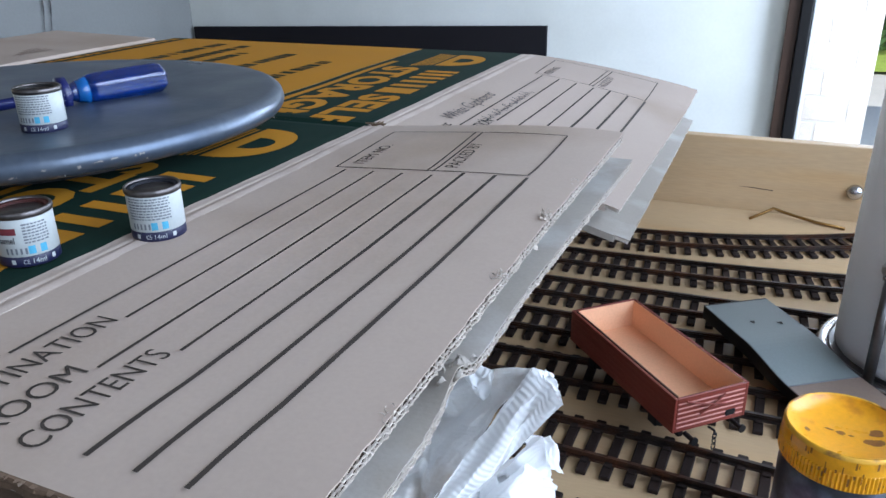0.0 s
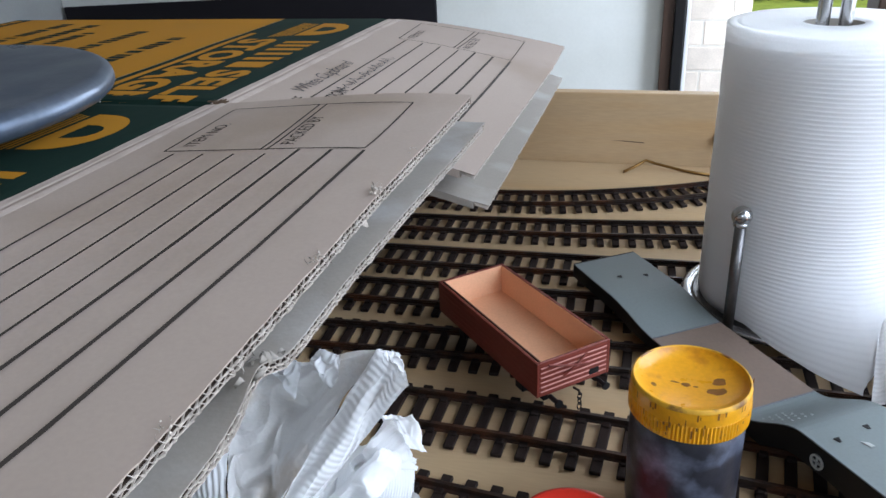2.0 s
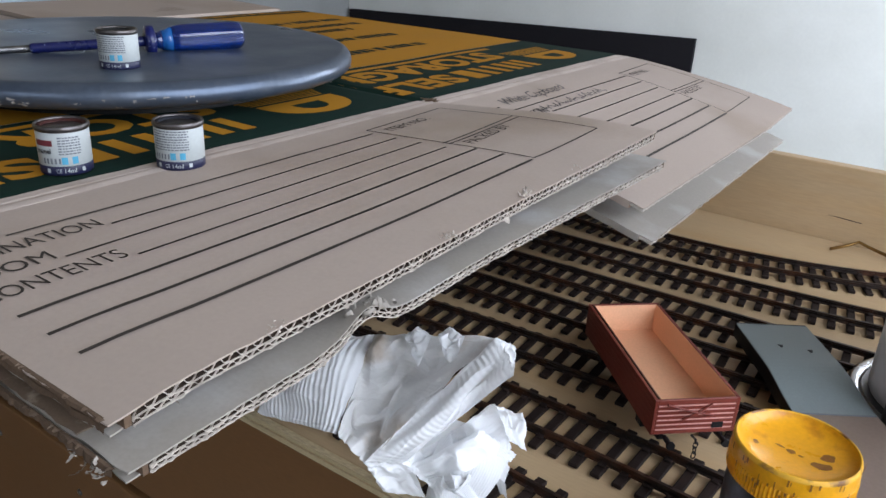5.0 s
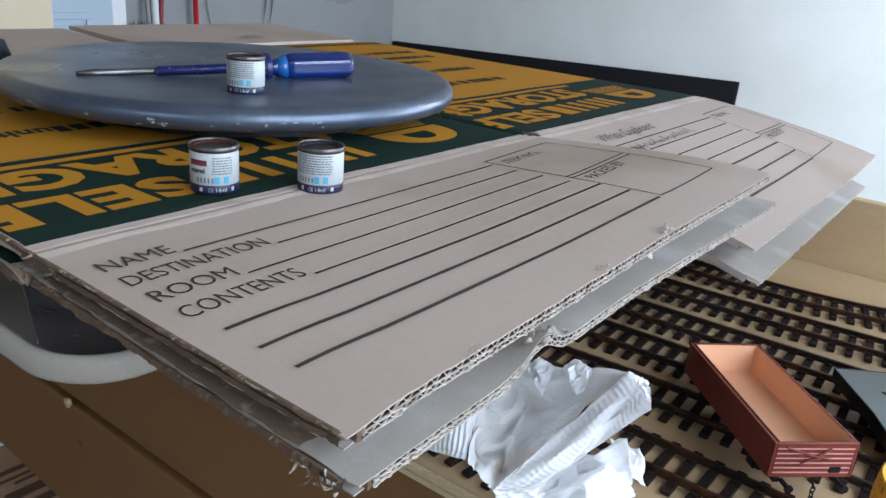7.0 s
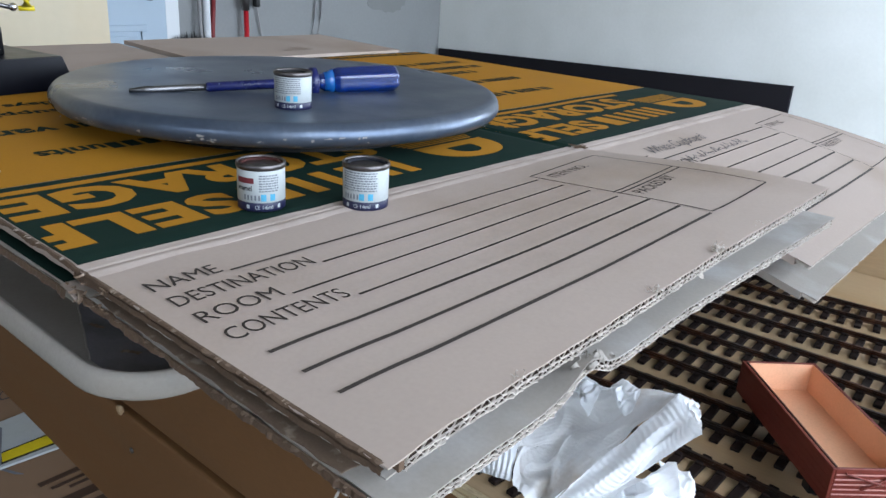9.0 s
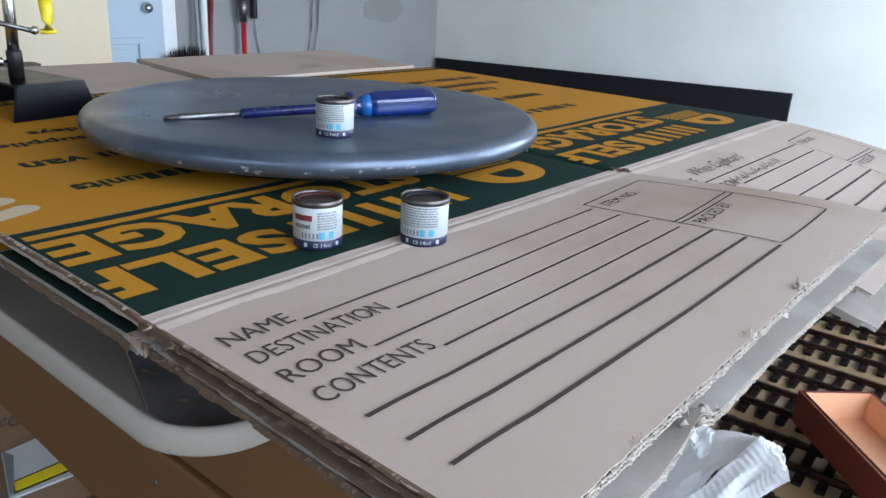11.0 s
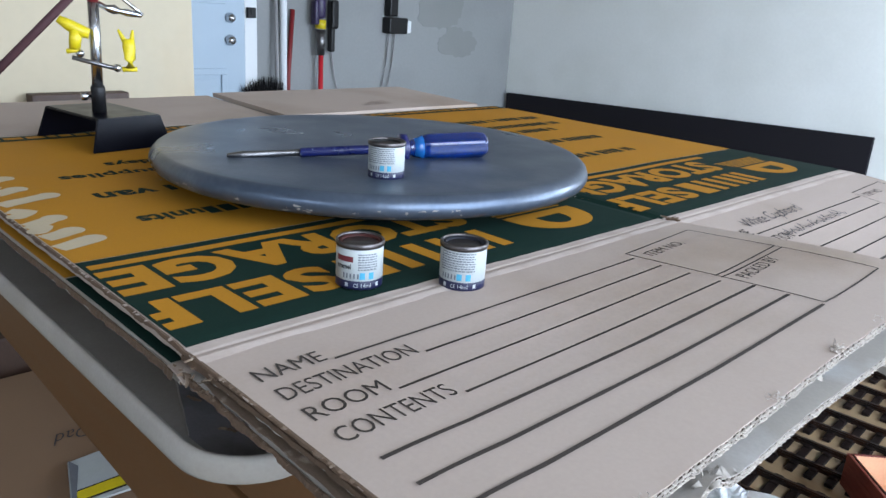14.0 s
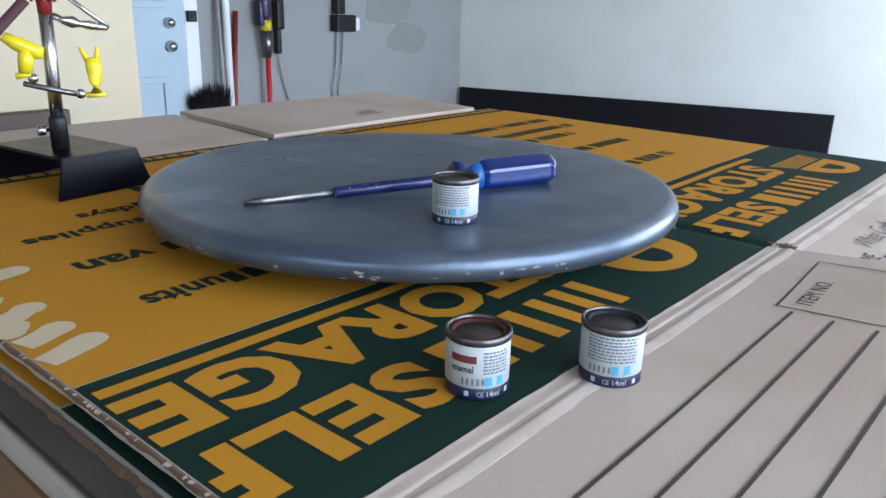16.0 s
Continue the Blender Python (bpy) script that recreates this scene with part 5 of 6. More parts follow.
for k in range(34):
    a, wide, e0, tall = radians(rs.uniform(-150, -20)), rs.uniform(0.0006, 0.0032), rs.uniform(-48, 6), rs.uniform(2, 6)
    ring = [(0.1975 + 0.01085 * math.cos(radians(e)), 1.0745 + 0.0090 * math.sin(radians(e))) for e in (e0 - tall, e0, e0 + tall)]
    scuff, rows = bmesh.new(), []
    for r, z in ring:
        rows.append([scuff.verts.new((DC[0] + r * math.cos(a + f * wide / 0.2), DC[1] + r * math.sin(a + f * wide / 0.2), z + 0.0006 * rs.uniform(-1, 1))) for f in (-1, -0.3, 0.4, 1)])
    for p, q in zip(rows, rows[1:]):
        for i in range(3):
            scuff.faces.new((p[i], p[i + 1], q[i + 1], q[i]))
    part("scuff", scuff, CHIP, disc, "pale scuff")
# base ring coloured black to paint the contact shade below the plate
part("base", lathe([(0, 1.0508), (0.150, 1.0508), (0.150, 1.0656), (0, 1.0656)], 64, (*DC, 0)), BLACK, disc, "low base ring, black to deepen the shade under the disc")
rc = random.Random(8)
for k in range(16):
    a = radians(rc.uniform(-140, 40))
    z = rc.uniform(1.067, 1.078)
    r = 0.2072
    s = rc.uniform(0.0004, 0.0009)
    c = bmesh.new()
    bmesh.ops.create_icosphere(c, subdivisions=1, radius=s, matrix=Matrix.Translation((DC[0] + r * math.cos(a), DC[1] + r * math.sin(a), z)))
    part("paint_chip", c, CHIP, disc, "pale chip")
part("paint_chip", lathe([(0, 0.0006), (0.0016, 0.0003), (0.002, 0), (0, 0)], 10, (-0.318, 0.556, 1.0848)), CHIP, disc, "pale chip")

# ---- paint tins ----
rtin = random.Random(41)


def tin(at, paint, face, named, front=True):
    """A tinlet; face: the bearing of its printed front in degrees."""
    t = thing("paint_tin", "small enamel paint tin, white label, dried " + named + " paint on its lid", "paint tin", at, group="paint tins")
    x, y, z = at
    part("body", lathe([(0, 0), (0.0138, 0), (0.0145, 0.0006), (0.0145, 0.0262), (0.0141, 0.0270), (0, 0.0270)], 48, at), TINMETAL, t, smooth=True)
    part("rim", lathe([(0.0141, 0.0258), (0.0151, 0.0262), (0.0154, 0.0276), (0.0151, 0.0292), (0.0145, 0.0297), (0.0139, 0.0293), (0.0136, 0.0282), (0.0141, 0.0258)], 48, at), TINMETAL, t, "bare metal rim", smooth=True)
    part("lid", lathe([(0.0140, 0.0272), (0.0137, 0.0284), (0.0128, 0.0283), (0.0118, 0.0286), (0.0111, 0.0280), (0.0106, 0.0245), (0.0094, 0.0238), (0.0, 0.0236)], 40, at), paint, t, "paint-crusted sunken lid", smooth=True)
    part("label", lathe([(0.01455, 0.0060), (0.01465, 0.0061), (0.01465, 0.0257), (0.01455, 0.0258)], 64, at), TINLABEL, t, "white printed label", smooth=True)
    part("base_band", lathe([(0.01455, 0.0006), (0.01465, 0.0007), (0.01465, 0.0058), (0.01455, 0.0059)], 64, at), NAVY, t, "navy blue band", smooth=True)
    r = 0.0147
    for a in (-34, 44):
        part("band_mark", skin_patch(r, face + a, face + a + 8, 0.0022, 0.0046, at, 4), TINLABEL, t, "small white mark")
    for a in (2, 24):
        part("blue_square", skin_patch(r, face + a, face + a + 13, 0.0072, 0.0115, at, 4), CYAN, t, "light blue square")
    for k in range(8 if not front else 7):
        a = face - (2 if front else 46)
        runs = []
        while a < face + 44:
            wide = rtin.uniform(3, 9)
            runs.append(skin_patch(r, a, min(a + wide, face + 47), 0.0130 + k * 0.0016, 0.0138 + k * 0.0016, at, 4))
            a += wide + rtin.uniform(1.2, 2.4)
        part("small_print", merge(*runs), GREYTEXT, t, "fine grey print")
    for k in range(5):
        part("pictogram", skin_patch(r, face - 40 + 9 * k, face - 36 + 9 * k, 0.0076, 0.0108, at, 3), GREYTEXT, t, "tiny grey sign")
    words = lettering("14ml", 0.0062, 0.0026, 0.0)
    for v in words.verts:
        a = radians(face + 6) + v.co.x / r
        v.co = (x + (r + 0.0002) * math.cos(a), y + (r + 0.0002) * math.sin(a), z + 0.0020 + v.co.y)
    part("band_word", words, TINLABEL, t, "white words 14ml")
    words = lettering("CE", 0.0030, 0.0024, 0.0)
    for v in words.verts:
        a = radians(face - 12) + v.co.x / r
        v.co = (x + (r + 0.0002) * math.cos(a), y + (r + 0.0002) * math.sin(a), z + 0.0021 + v.co.y)
    part("band_word", words, TINLABEL, t, "white letters CE")
    if front:
        part("name_bar", skin_patch(r, face - 62, face - 14, 0.0180, 0.0215, at, 8), REDTEXT, t, "maroon bar in place of the maker's name")
        words = lettering("enamel", 0.0105, 0.0034, 0.02)
        for v in words.verts:
            a = radians(face - 60) + v.co.x / r
            v.co = (x + (r + 0.0002) * math.cos(a), y + (r + 0.0002) * math.sin(a), z + 0.0134 + v.co.y)
        part("label_word", words, PEN, t, "dark word enamel")
    return t


tin((-0.2470, 0.4098, 1.0508), RUSTPAINT, -40, "brown")
tin((-0.2078, 0.4620, 1.0508), SLATEPAINT, -62, "slate", False)
tin((-0.3560, 0.5220, 1.0850), BLACK, -62, "black", False)

# ---- screwdriver ----
tip, end = Vector((-0.4775, 0.4475, 1.0868)), Vector((-0.3730, 0.6580, 1.0975))
drv = thing("screwdriver", "flat-bladed screwdriver with clear blue fluted handle", "screwdriver", tuple((tip + end) / 2))
ln = (end - tip).length
ax = (end - tip).normalized()
on = lambda f: tip + ax * (ln * f)
part("blade", tube([on(0.0), on(0.06), on(0.09), on(0.27)], 0.003, 14, [0.0016, 0.0034, 0.0030, 0.0030]), DULL_STEEL, drv, "bare steel blade", smooth=True)
part("shaft_sleeve", tube([on(0.262), on(0.27), on(0.63), on(0.645)], 0.0042, 14, [0.0034, 0.0042, 0.0044, 0.0044]), BLUESLEEVE, drv, "dark blue sleeve with paint specks", smooth=True)
part("collar", tube([on(0.640), on(0.646), on(0.672), on(0.678)], 0.011, 20, [0.009, 0.0132, 0.0132, 0.009]), BLUESLEEVE, drv, "dark blue collar", smooth=True)
part("neck", tube([on(0.672), on(0.685), on(0.70)], 0.007, 16, [0.0072, 0.0066, 0.0085]), BLUEPLASTIC, drv, smooth=True)
part("bright_neck", tube([on(0.70), on(0.715), on(0.735)], 0.009, 16, [0.0085, 0.0090, 0.0110]), BLUEBRIGHT, drv, "bright blue neck", smooth=True)
grip = bmesh.new()
q = ax.to_track_quat("Z", "Y").to_matrix().to_4x4()
stations = [(0.735, 0.0108), (0.76, 0.0122), (0.80, 0.0124), (0.95, 0.0124), (0.985, 0.0118), (1.0, 0.0098)]
rings = []
for f, r in stations:
    rings.append([grip.verts.new(on(f) + q @ Vector(((r - 0.0011 * (1 + math.cos(6 * a)) * 0.5) * math.cos(a), (r - 0.0011 * (1 + math.cos(6 * a)) * 0.5) * math.sin(a), 0))) for a in (2 * math.pi * k / 48 for k in range(48))])
for p, r in zip(rings, rings[1:]):
    for k in range(48):
        grip.faces.new((p[k], p[(k + 1) % 48], r[(k + 1) % 48], r[k]))
grip.faces.new(rings[0][::-1])
grip.faces.new(rings[-1])
bmesh.ops.recalc_face_normals(grip, faces=grip.faces[:])
part("handle", grip, BLUEPLASTIC, drv, "clear blue fluted handle", smooth=True)

# ---- helping-hand tool ----
HC = Vector((-0.764, 0.455, 1.0512))
POST = Vector((-0.751, 0.447, 1.0512))
RIGHT, NEAR = Vector((0.338, 0.941, 0)), Vector((0.941, -0.338, 0))
hh = thing("helping_hand", "soldering helping-hand stand, black base, yellow clips", "tool stand", tuple(HC), 8)
spot = lambda r, n, z: tuple(POST + RIGHT * r + NEAR * n + Vector((0, 0, z)))
prof = [(-0.0610, 0.0), (-0.0585, 0.0), (-0.0530, 0.0318), (0.0530, 0.0318), (0.0585, 0.0), (0.0610, 0.0), (0.0555, 0.0343), (-0.0555, 0.0343)]
ub = bmesh.new()
fr = [ub.verts.new((x, -0.046 + 0.010 * z / 0.0343, z)) for x, z in prof]
bk = [ub.verts.new((x, 0.046 - 0.010 * z / 0.0343, z)) for x, z in prof]
ub.faces.new(fr)
ub.faces.new(bk[::-1])
for i in range(len(prof)):
    j = (i + 1) % len(prof)
    ub.faces.new((fr[i], fr[j], bk[j], bk[i]))
bmesh.ops.recalc_face_normals(ub, faces=ub.faces[:])
bmesh.ops.bevel(ub, geom=ub.edges[:], offset=0.0009, segments=2, affect="EDGES")
part("base", ub, BLACK_STEEL, hh, "bent black steel base", local=True)
part("socket", lathe([(0, 0), (0.0074, 0), (0.0074, 0.026), (0.0066, 0.0285), (0, 0.0285)], 24, (POST[0], POST[1], POST[2] + 0.0344)), BLACK, hh, smooth=True)
part("post", tube([spot(0, 0, 0.0625), spot(0.0008, 0, 0.105), spot(0.0012, 0, 0.149)], 0.0056, 20), STEEL, hh, "bright steel post", smooth=True)
part("set_screw", tube([spot(-0.0072, 0.002, 0.0515), spot(-0.0105, 0.003, 0.0515), spot(-0.011, 0.003, 0.0515), spot(-0.0165, 0.004, 0.0515)], 0.0045, 12, [0.0016, 0.0016, 0.0045, 0.0045]), STEEL, hh, smooth=True)
part("cross_rod", tube([spot(-0.0225, 0.0085, 0.0925), spot(-0.001, 0.0083, 0.0868), spot(0.0205, 0.008, 0.0815)], 0.0024, 12), DULL_STEEL, hh, "thin metal rod", smooth=True)
for r, z in ((-0.0145, 0.0965), (0.0206, 0.0825)):
    b = bmesh.new()
    bmesh.ops.create_uvsphere(b, u_segments=16, v_segments=10, radius=0.0042, matrix=Matrix.Translation(spot(r, 0.0085, z)))
    part("ball_joint", b, STEEL, hh, smooth=True)
c = part("clip_body", tube([spot(0.0335, 0.008, 0.083), spot(0.0338, 0.008, 0.092), spot(0.0335, 0.008, 0.104), spot(0.0330, 0.008, 0.113)], 0.0062, 12, [0.0058, 0.0056, 0.0066, 0.0060]), YELPLASTIC, hh, "bright yellow plastic clip", smooth=True)
part("foot", tube([spot(0.0255, 0.008, 0.0812), spot(0.0405, 0.008, 0.0816)], 0.0027, 10), YELPLASTIC, c, smooth=True)
for a, e in ((0.0295, 0.0235), (0.0365, 0.0378)):
    part("jaw", tube([spot(a, 0.008, 0.110), spot((a + e) / 2, 0.008, 0.1165), spot(e, 0.008, 0.1225)], 0.0022, 8, [0.0028, 0.0022, 0.0011]), YELPLASTIC, c, smooth=True)
c = part("clip_body", tube([spot(-0.0045, 0.009, 0.1168), spot(-0.012, 0.009, 0.1190), spot(-0.024, 0.009, 0.1255), spot(-0.033, 0.009, 0.1310)], 0.006, 12, [0.0050, 0.0066, 0.0060, 0.0038]), YELPLASTIC, hh, "bright yellow plastic clip", smooth=True)
part("stem", tube([spot(-0.0165, 0.009, 0.1200), spot(-0.0185, 0.009, 0.110), spot(-0.0195, 0.009, 0.1010)], 0.005, 12, [0.0066, 0.0060, 0.0054]), YELPLASTIC, c, smooth=True)
part("foot", tube([spot(-0.0275, 0.0088, 0.0985), spot(-0.0160, 0.0088, 0.1002)], 0.0026, 10), YELPLASTIC, c, smooth=True)
head = part("grip_head", tube([spot(0.0012, 0, 0.148), spot(0.0015, 0, 0.158), spot(0.0020, 0, 0.166)], 0.007, 16, [0.0055, 0.0062, 0.0100]), DARKRED, hh, "dark red plastic head", smooth=True)
for r, n in ((-0.021, 0.0), (-0.010, 0.011), (0.008, 0.010), (0.017, -0.002)):
    part("prong", tube([spot(0.0015 + r * 0.35, n * 0.4, 0.160), spot(0.002 + r * 0.9, n, 0.172), spot(0.003 + r, n, 0.205)], 0.0032, 10), DARKRED, head, smooth=True)
part("side_arm", tube([spot(0.006, 0.006, 0.148), spot(0.013, 0.006, 0.144), spot(0.021, 0.006, 0.1425), spot(0.027, 0.006, 0.141), spot(0.034, 0.006, 0.140), spot(0.048, 0.006, 0.1375)], 0.005, 12, [0.0028, 0.0030, 0.0052, 0.0026, 0.0040, 0.0020]), STEEL, hh, "chrome joint arm", smooth=True)
part("spring_arm", tube([spot(0.0165, 0.006, 0.1650), spot(0.033, 0.006, 0.1515), spot(0.0493, 0.006, 0.1380)], 0.0020, 10), STEEL, hh, "thin chrome arm", smooth=True)
part("long_arm", tube([spot(-0.0125, 0.008, 0.1600), spot(-0.058, 0.010, 0.1125), spot(-0.150, 0.012, 0.0170)], 0.0042, 12), MAROON, hh, "dark slanting arm", smooth=True)

# ---- kitchen roll on its holder ----
RC = (0.2520, 0.820)
holder = thing("roll_holder", "chrome kitchen roll holder with a guard post", "roll holder", (*RC, BZ))
part("base_ring", lathe([(0.078, 0.0104), (0.085, 0.0104), (0.088, 0.0125), (0.085, 0.0150), (0.078, 0.0150), (0.078, 0.0104)], 64, (*RC, BZ)), STEEL, holder, "chrome wire base ring", smooth=True)
part("base_plate", lathe([(0, 0.0106), (0.0778, 0.0106), (0.0778, 0.0136), (0, 0.0136)], 48, (*RC, BZ)), DULL_STEEL, holder)
post = part("guard_post", tube([(0.1990, 0.753, 0.8705), (0.1990, 0.753, 0.966)], 0.0042, 16), DULL_STEEL, holder, "steel guard post", smooth=True)
b = bmesh.new()
bmesh.ops.create_uvsphere(b, u_segments=24, v_segments=14, radius=0.0075, matrix=Matrix.Translation((0.1990, 0.753, 0.9715)))
part("knob", b, STEEL, post, "round polished knob", smooth=True)
part("post_collar", lathe([(0, 0), (0.0055, 0), (0.0055, 0.003), (0, 0.003)], 16, (0.1990, 0.753, 0.9635)), STEEL, post, smooth=True)
for dx in (-0.009, 0.009):
    part("centre_rod", tube([(RC[0] + dx, RC[1], 0.874), (RC[0] + dx * 0.95, RC[1], 1.0), (RC[0] + dx * 0.8, RC[1], 1.17), (RC[0], RC[1], 1.185)], 0.0048, 14), STEEL, holder, "bright steel rod", smooth=True)

roll = thing("kitchen_roll", "thick white embossed kitchen roll with a loose end", "kitchen roll", (*RC, 0.876))
R0, H0 = 0.0735, 0.225
pr = [(0.021, 0.0)]
for k in range(5):
    pr.append((0.021 + (R0 - 0.022) * (k + 1) / 5, 0.0))
for k in range(241):
    z = 0.001 + (H0 - 0.002) * k / 240
    pr.append((R0 + 0.00012 * math.sin(2 * math.pi * z / 0.0032), z))
pr += [(R0 - 0.0015, H0), (R0 - 0.006, H0 + 0.0005), (R0 - 0.0065, H0 - 0.0006)] + [(R0 - 0.008 - 0.003 * k, H0 + 0.0003 * (k % 2)) for k in range(14)] + [(0.021, H0), (0.021, 0.0)]
body = lathe(pr, 112, (*RC, 0.876), lambda a, z: 0.0010 * noise.noise((math.cos(a) * 2, math.sin(a) * 2, z * 9)) + 0.0005 * noise.noise((math.cos(a) * 14, math.sin(a) * 14, z * 40)))
part("wound_paper", body, PAPER, roll, smooth=True)
part("core", lathe([(0.0195, 0.001), (0.0209, 0.001), (0.0209, H0 - 0.001), (0.0195, H0 - 0.001), (0.0195, 0.001)], 40, (*RC, 0.876)), CARD_IN, roll, "grey card core", smooth=True)
loose = bmesh.new()
g = {}
NU, NV = 72, 380
for i in range(NU):
    for j in range(NV):
        u, v = i / (NU - 1), j / (NV - 1)
        deg = -160 + (83 + 105 * min(1, v / 0.32) ** 1.5) * u
        a = radians(deg)
        rise = max(0.0, min(1.0, (deg + 152) / 50))
        lift = 0.0022 + 0.009 * u ** 2.2 * min(1, (1 - v) / 0.15) * max(0.15, min(1.0, v / 0.5)) + 0.064 * max(0, 1 - v / 0.32) ** 1.4 * u ** 2.7 * max(0.0, min(1.0, (-deg - 25) / 45)) + 0.0010 * noise.noise((u * 4, v * 4, 2)) + 0.0045 * max(0, v - 0.8) / 0.2 * max(0, 1 - 1.6 * u)
        z = 0.8855 - 0.0138 * u ** 2 * (1 - v) + (H0 - 0.019) * v + 0.003 * noise.noise((u * 5, v * 2, 7))
        rr = R0 + lift + 0.00032 * rise * math.sin(2 * math.pi * (z + 0.005 * u * u) / 0.0032 + 0.8 * noise.noise((u * 9, v * 6, 4)))
        g[i, j] = loose.verts.new((RC[0] + rr * math.cos(a), RC[1] + rr * math.sin(a), max(0.8715, z)))
for i in range(NU - 1):
    for j in range(NV - 1):
        loose.faces.new((g[i, j], g[i + 1, j], g[i + 1, j + 1], g[i, j + 1]))
part("loose_sheet", loose, LOOSE, roll, "loose outer sheet", smooth=True)

part("trailing_sheet", draped((0.303, 0.752, 0.906), (0.313, 0.747, 0.906), (0.317, 0.681, 0.8735), (0.286, 0.670, 0.8735), 0.002, 0.0006, 14, 90, 0.0006, 0.0003, 0.0037, 0.0015), RIBPAPER, roll, "trailing loose end of the roll", smooth=True)

# ---- jar and red lid ----
JC = (0.161, 0.553)
jar = thing("glass_jar", "grimy glass jar of dark fluid with yellow screw lid", "jar", (*JC, BZ + 0.01))
part("glass", lathe([(0, 0), (0.027, 0), (0.0300, 0.003), (0.0305, 0.008), (0.0305, 0.060), (0.0290, 0.066), (0.0275, 0.069), (0.0275, 0.0750), (0, 0.0750)], 64, (*JC, BZ + 0.0102)), JARGLASS, jar, "dark streaked glass, smudges and reflections put into its patches", smooth=True)
lprof = [(0.0308, 0.0), (0.0316, 0.0008), (0.0316, 0.0104), (0.0315, 0.0112), (0.0314, 0.0150), (0.0311, 0.0180), (0.0306, 0.0205)]
lid = lathe(lprof, 192, (*JC, 0.9385), lambda a, z: (0.0003 * math.cos(96 * a) if 0.0007 < z <= 0.0105 else 0.0))
lidob = part("lid", lid, LIDYELLOW, jar, "ribbed yellow plastic lid", smooth=False)
def stain(dx, dy, size, long=1.0):
    """A flat brown spot that follows the hollow of the lid."""
    bm, rows = bmesh.new(), []
    for f in (0.0, 0.4, 0.75, 1.0):
        row = []
        for k in range(18):
            a = 2 * math.pi * k / 18
            r = f * size * (1 + 0.35 * noise.noise((math.cos(a) * 1.6, math.sin(a) * 1.6, dx * 900)))
            x, y = dx + r * long * math.cos(a), dy + r * math.sin(a)
            z = float(np.interp(math.hypot(x, y), (0, 0.006, 0.014, 0.022, 0.029), (0.0131, 0.0133, 0.0141, 0.0158, 0.0187)))
            row.append(bm.verts.new((JC[0] + x, JC[1] + y, 0.9385 + z + 0.00018)))
        rows.append(row)
    for p, q in zip(rows, rows[1:]):
        for k in range(18):
            bm.faces.new((p[k], p[(k + 1) % 18], q[(k + 1) % 18], q[k]))
    bmesh.ops.remove_doubles(bm, verts=bm.verts, dist=1e-6)
    return bm


for dx, dy, size, long in ((0.015, 0.006, 0.0030, 1.2), (0.014, -0.003, 0.0034, 1.5), (-0.002, 0.002, 0.0018, 1.4), (-0.008, 0.003, 0.0008, 3.0), (0.003, 0.001, 0.0007, 2.0), (-0.019, -0.004, 0.0016, 1.0)):
    part("stain", stain(dx, dy, size, long), LIDSTAIN, lidob, "brown stain", smooth=True)
part("dish", lathe([(0.0308, 0.0160), (0.0306, 0.0204), (0.0301, 0.0210), (0.0295, 0.0206), (0.0290, 0.0187), (0.022, 0.0158), (0.014, 0.0141), (0.006, 0.0133), (0.0, 0.0131)], 64, (*JC, 0.9385)), LIDYELLOW, lidob, "sunken lid top", smooth=True)
part("worn_rim", lathe([(0.0313, 0.0186), (0.0308, 0.0206), (0.0301, 0.0212), (0.0294, 0.0207), (0.0294, 0.0200), (0.0305, 0.0190), (0.0313, 0.0186)], 96, (*JC, 0.9385)), LIDRIM, lidob, "scuffed pale rim", smooth=True)
rl = random.Random(17)
for k in range(44):
    a = -190 + 200 * rl.random()
    z0 = rl.uniform(0.001, 0.011) if k < 30 else rl.uniform(0.0145, 0.0175)
    part("stain", skin_patch(0.0321, a, a + rl.uniform(0.8, 2.0), z0, z0 + rl.uniform(0.001, 0.005), (*JC, 0.9385), 4), LIDSTAIN, lidob, "brown drip")

RL = (0.1055, 0.5045)
red = thing("bottle_cap", "shallow bright red plastic cap", "cap", (*RL, BZ + 0.01))
part("cap", lathe([(0, 0), (0.031, 0), (0.033, 0.002), (0.033, 0.012), (0.031, 0.0155), (0.028, 0.016), (0.026, 0.0135), (0, 0.0125)], 64, (*RL, BZ + 0.0102)), REDPLASTIC, red, smooth=True)
part("grip_ring", lathe([(0.0331, 0.003), (0.0337, 0.004), (0.0337, 0.010), (0.0331, 0.011)], 64, (*RL, BZ + 0.0102)), REDPLASTIC, red, smooth=True)

# ---- rolling stock ----
RAILTOP = BZ + 0.0104


def wheelset(parent, x, wide, r):
    ws = part("axle", tube([(x, -wide / 2, r), (x, wide / 2, r)], 0.0018, 8), BLACK, parent, local=True)
    for s in (-1, 1):
        w = lathe([(0, -0.0015), (r - 0.001, -0.0015), (r, 0.0), (r, 0.0015), (r + 0.001, 0.002), (r + 0.001, 0.003), (0, 0.003)], 24)
        w.transform(pose(x, s * wide / 2, r, 90, 0, 0))
        part("wheel", w, BLACK, ws, local=True, smooth=True)


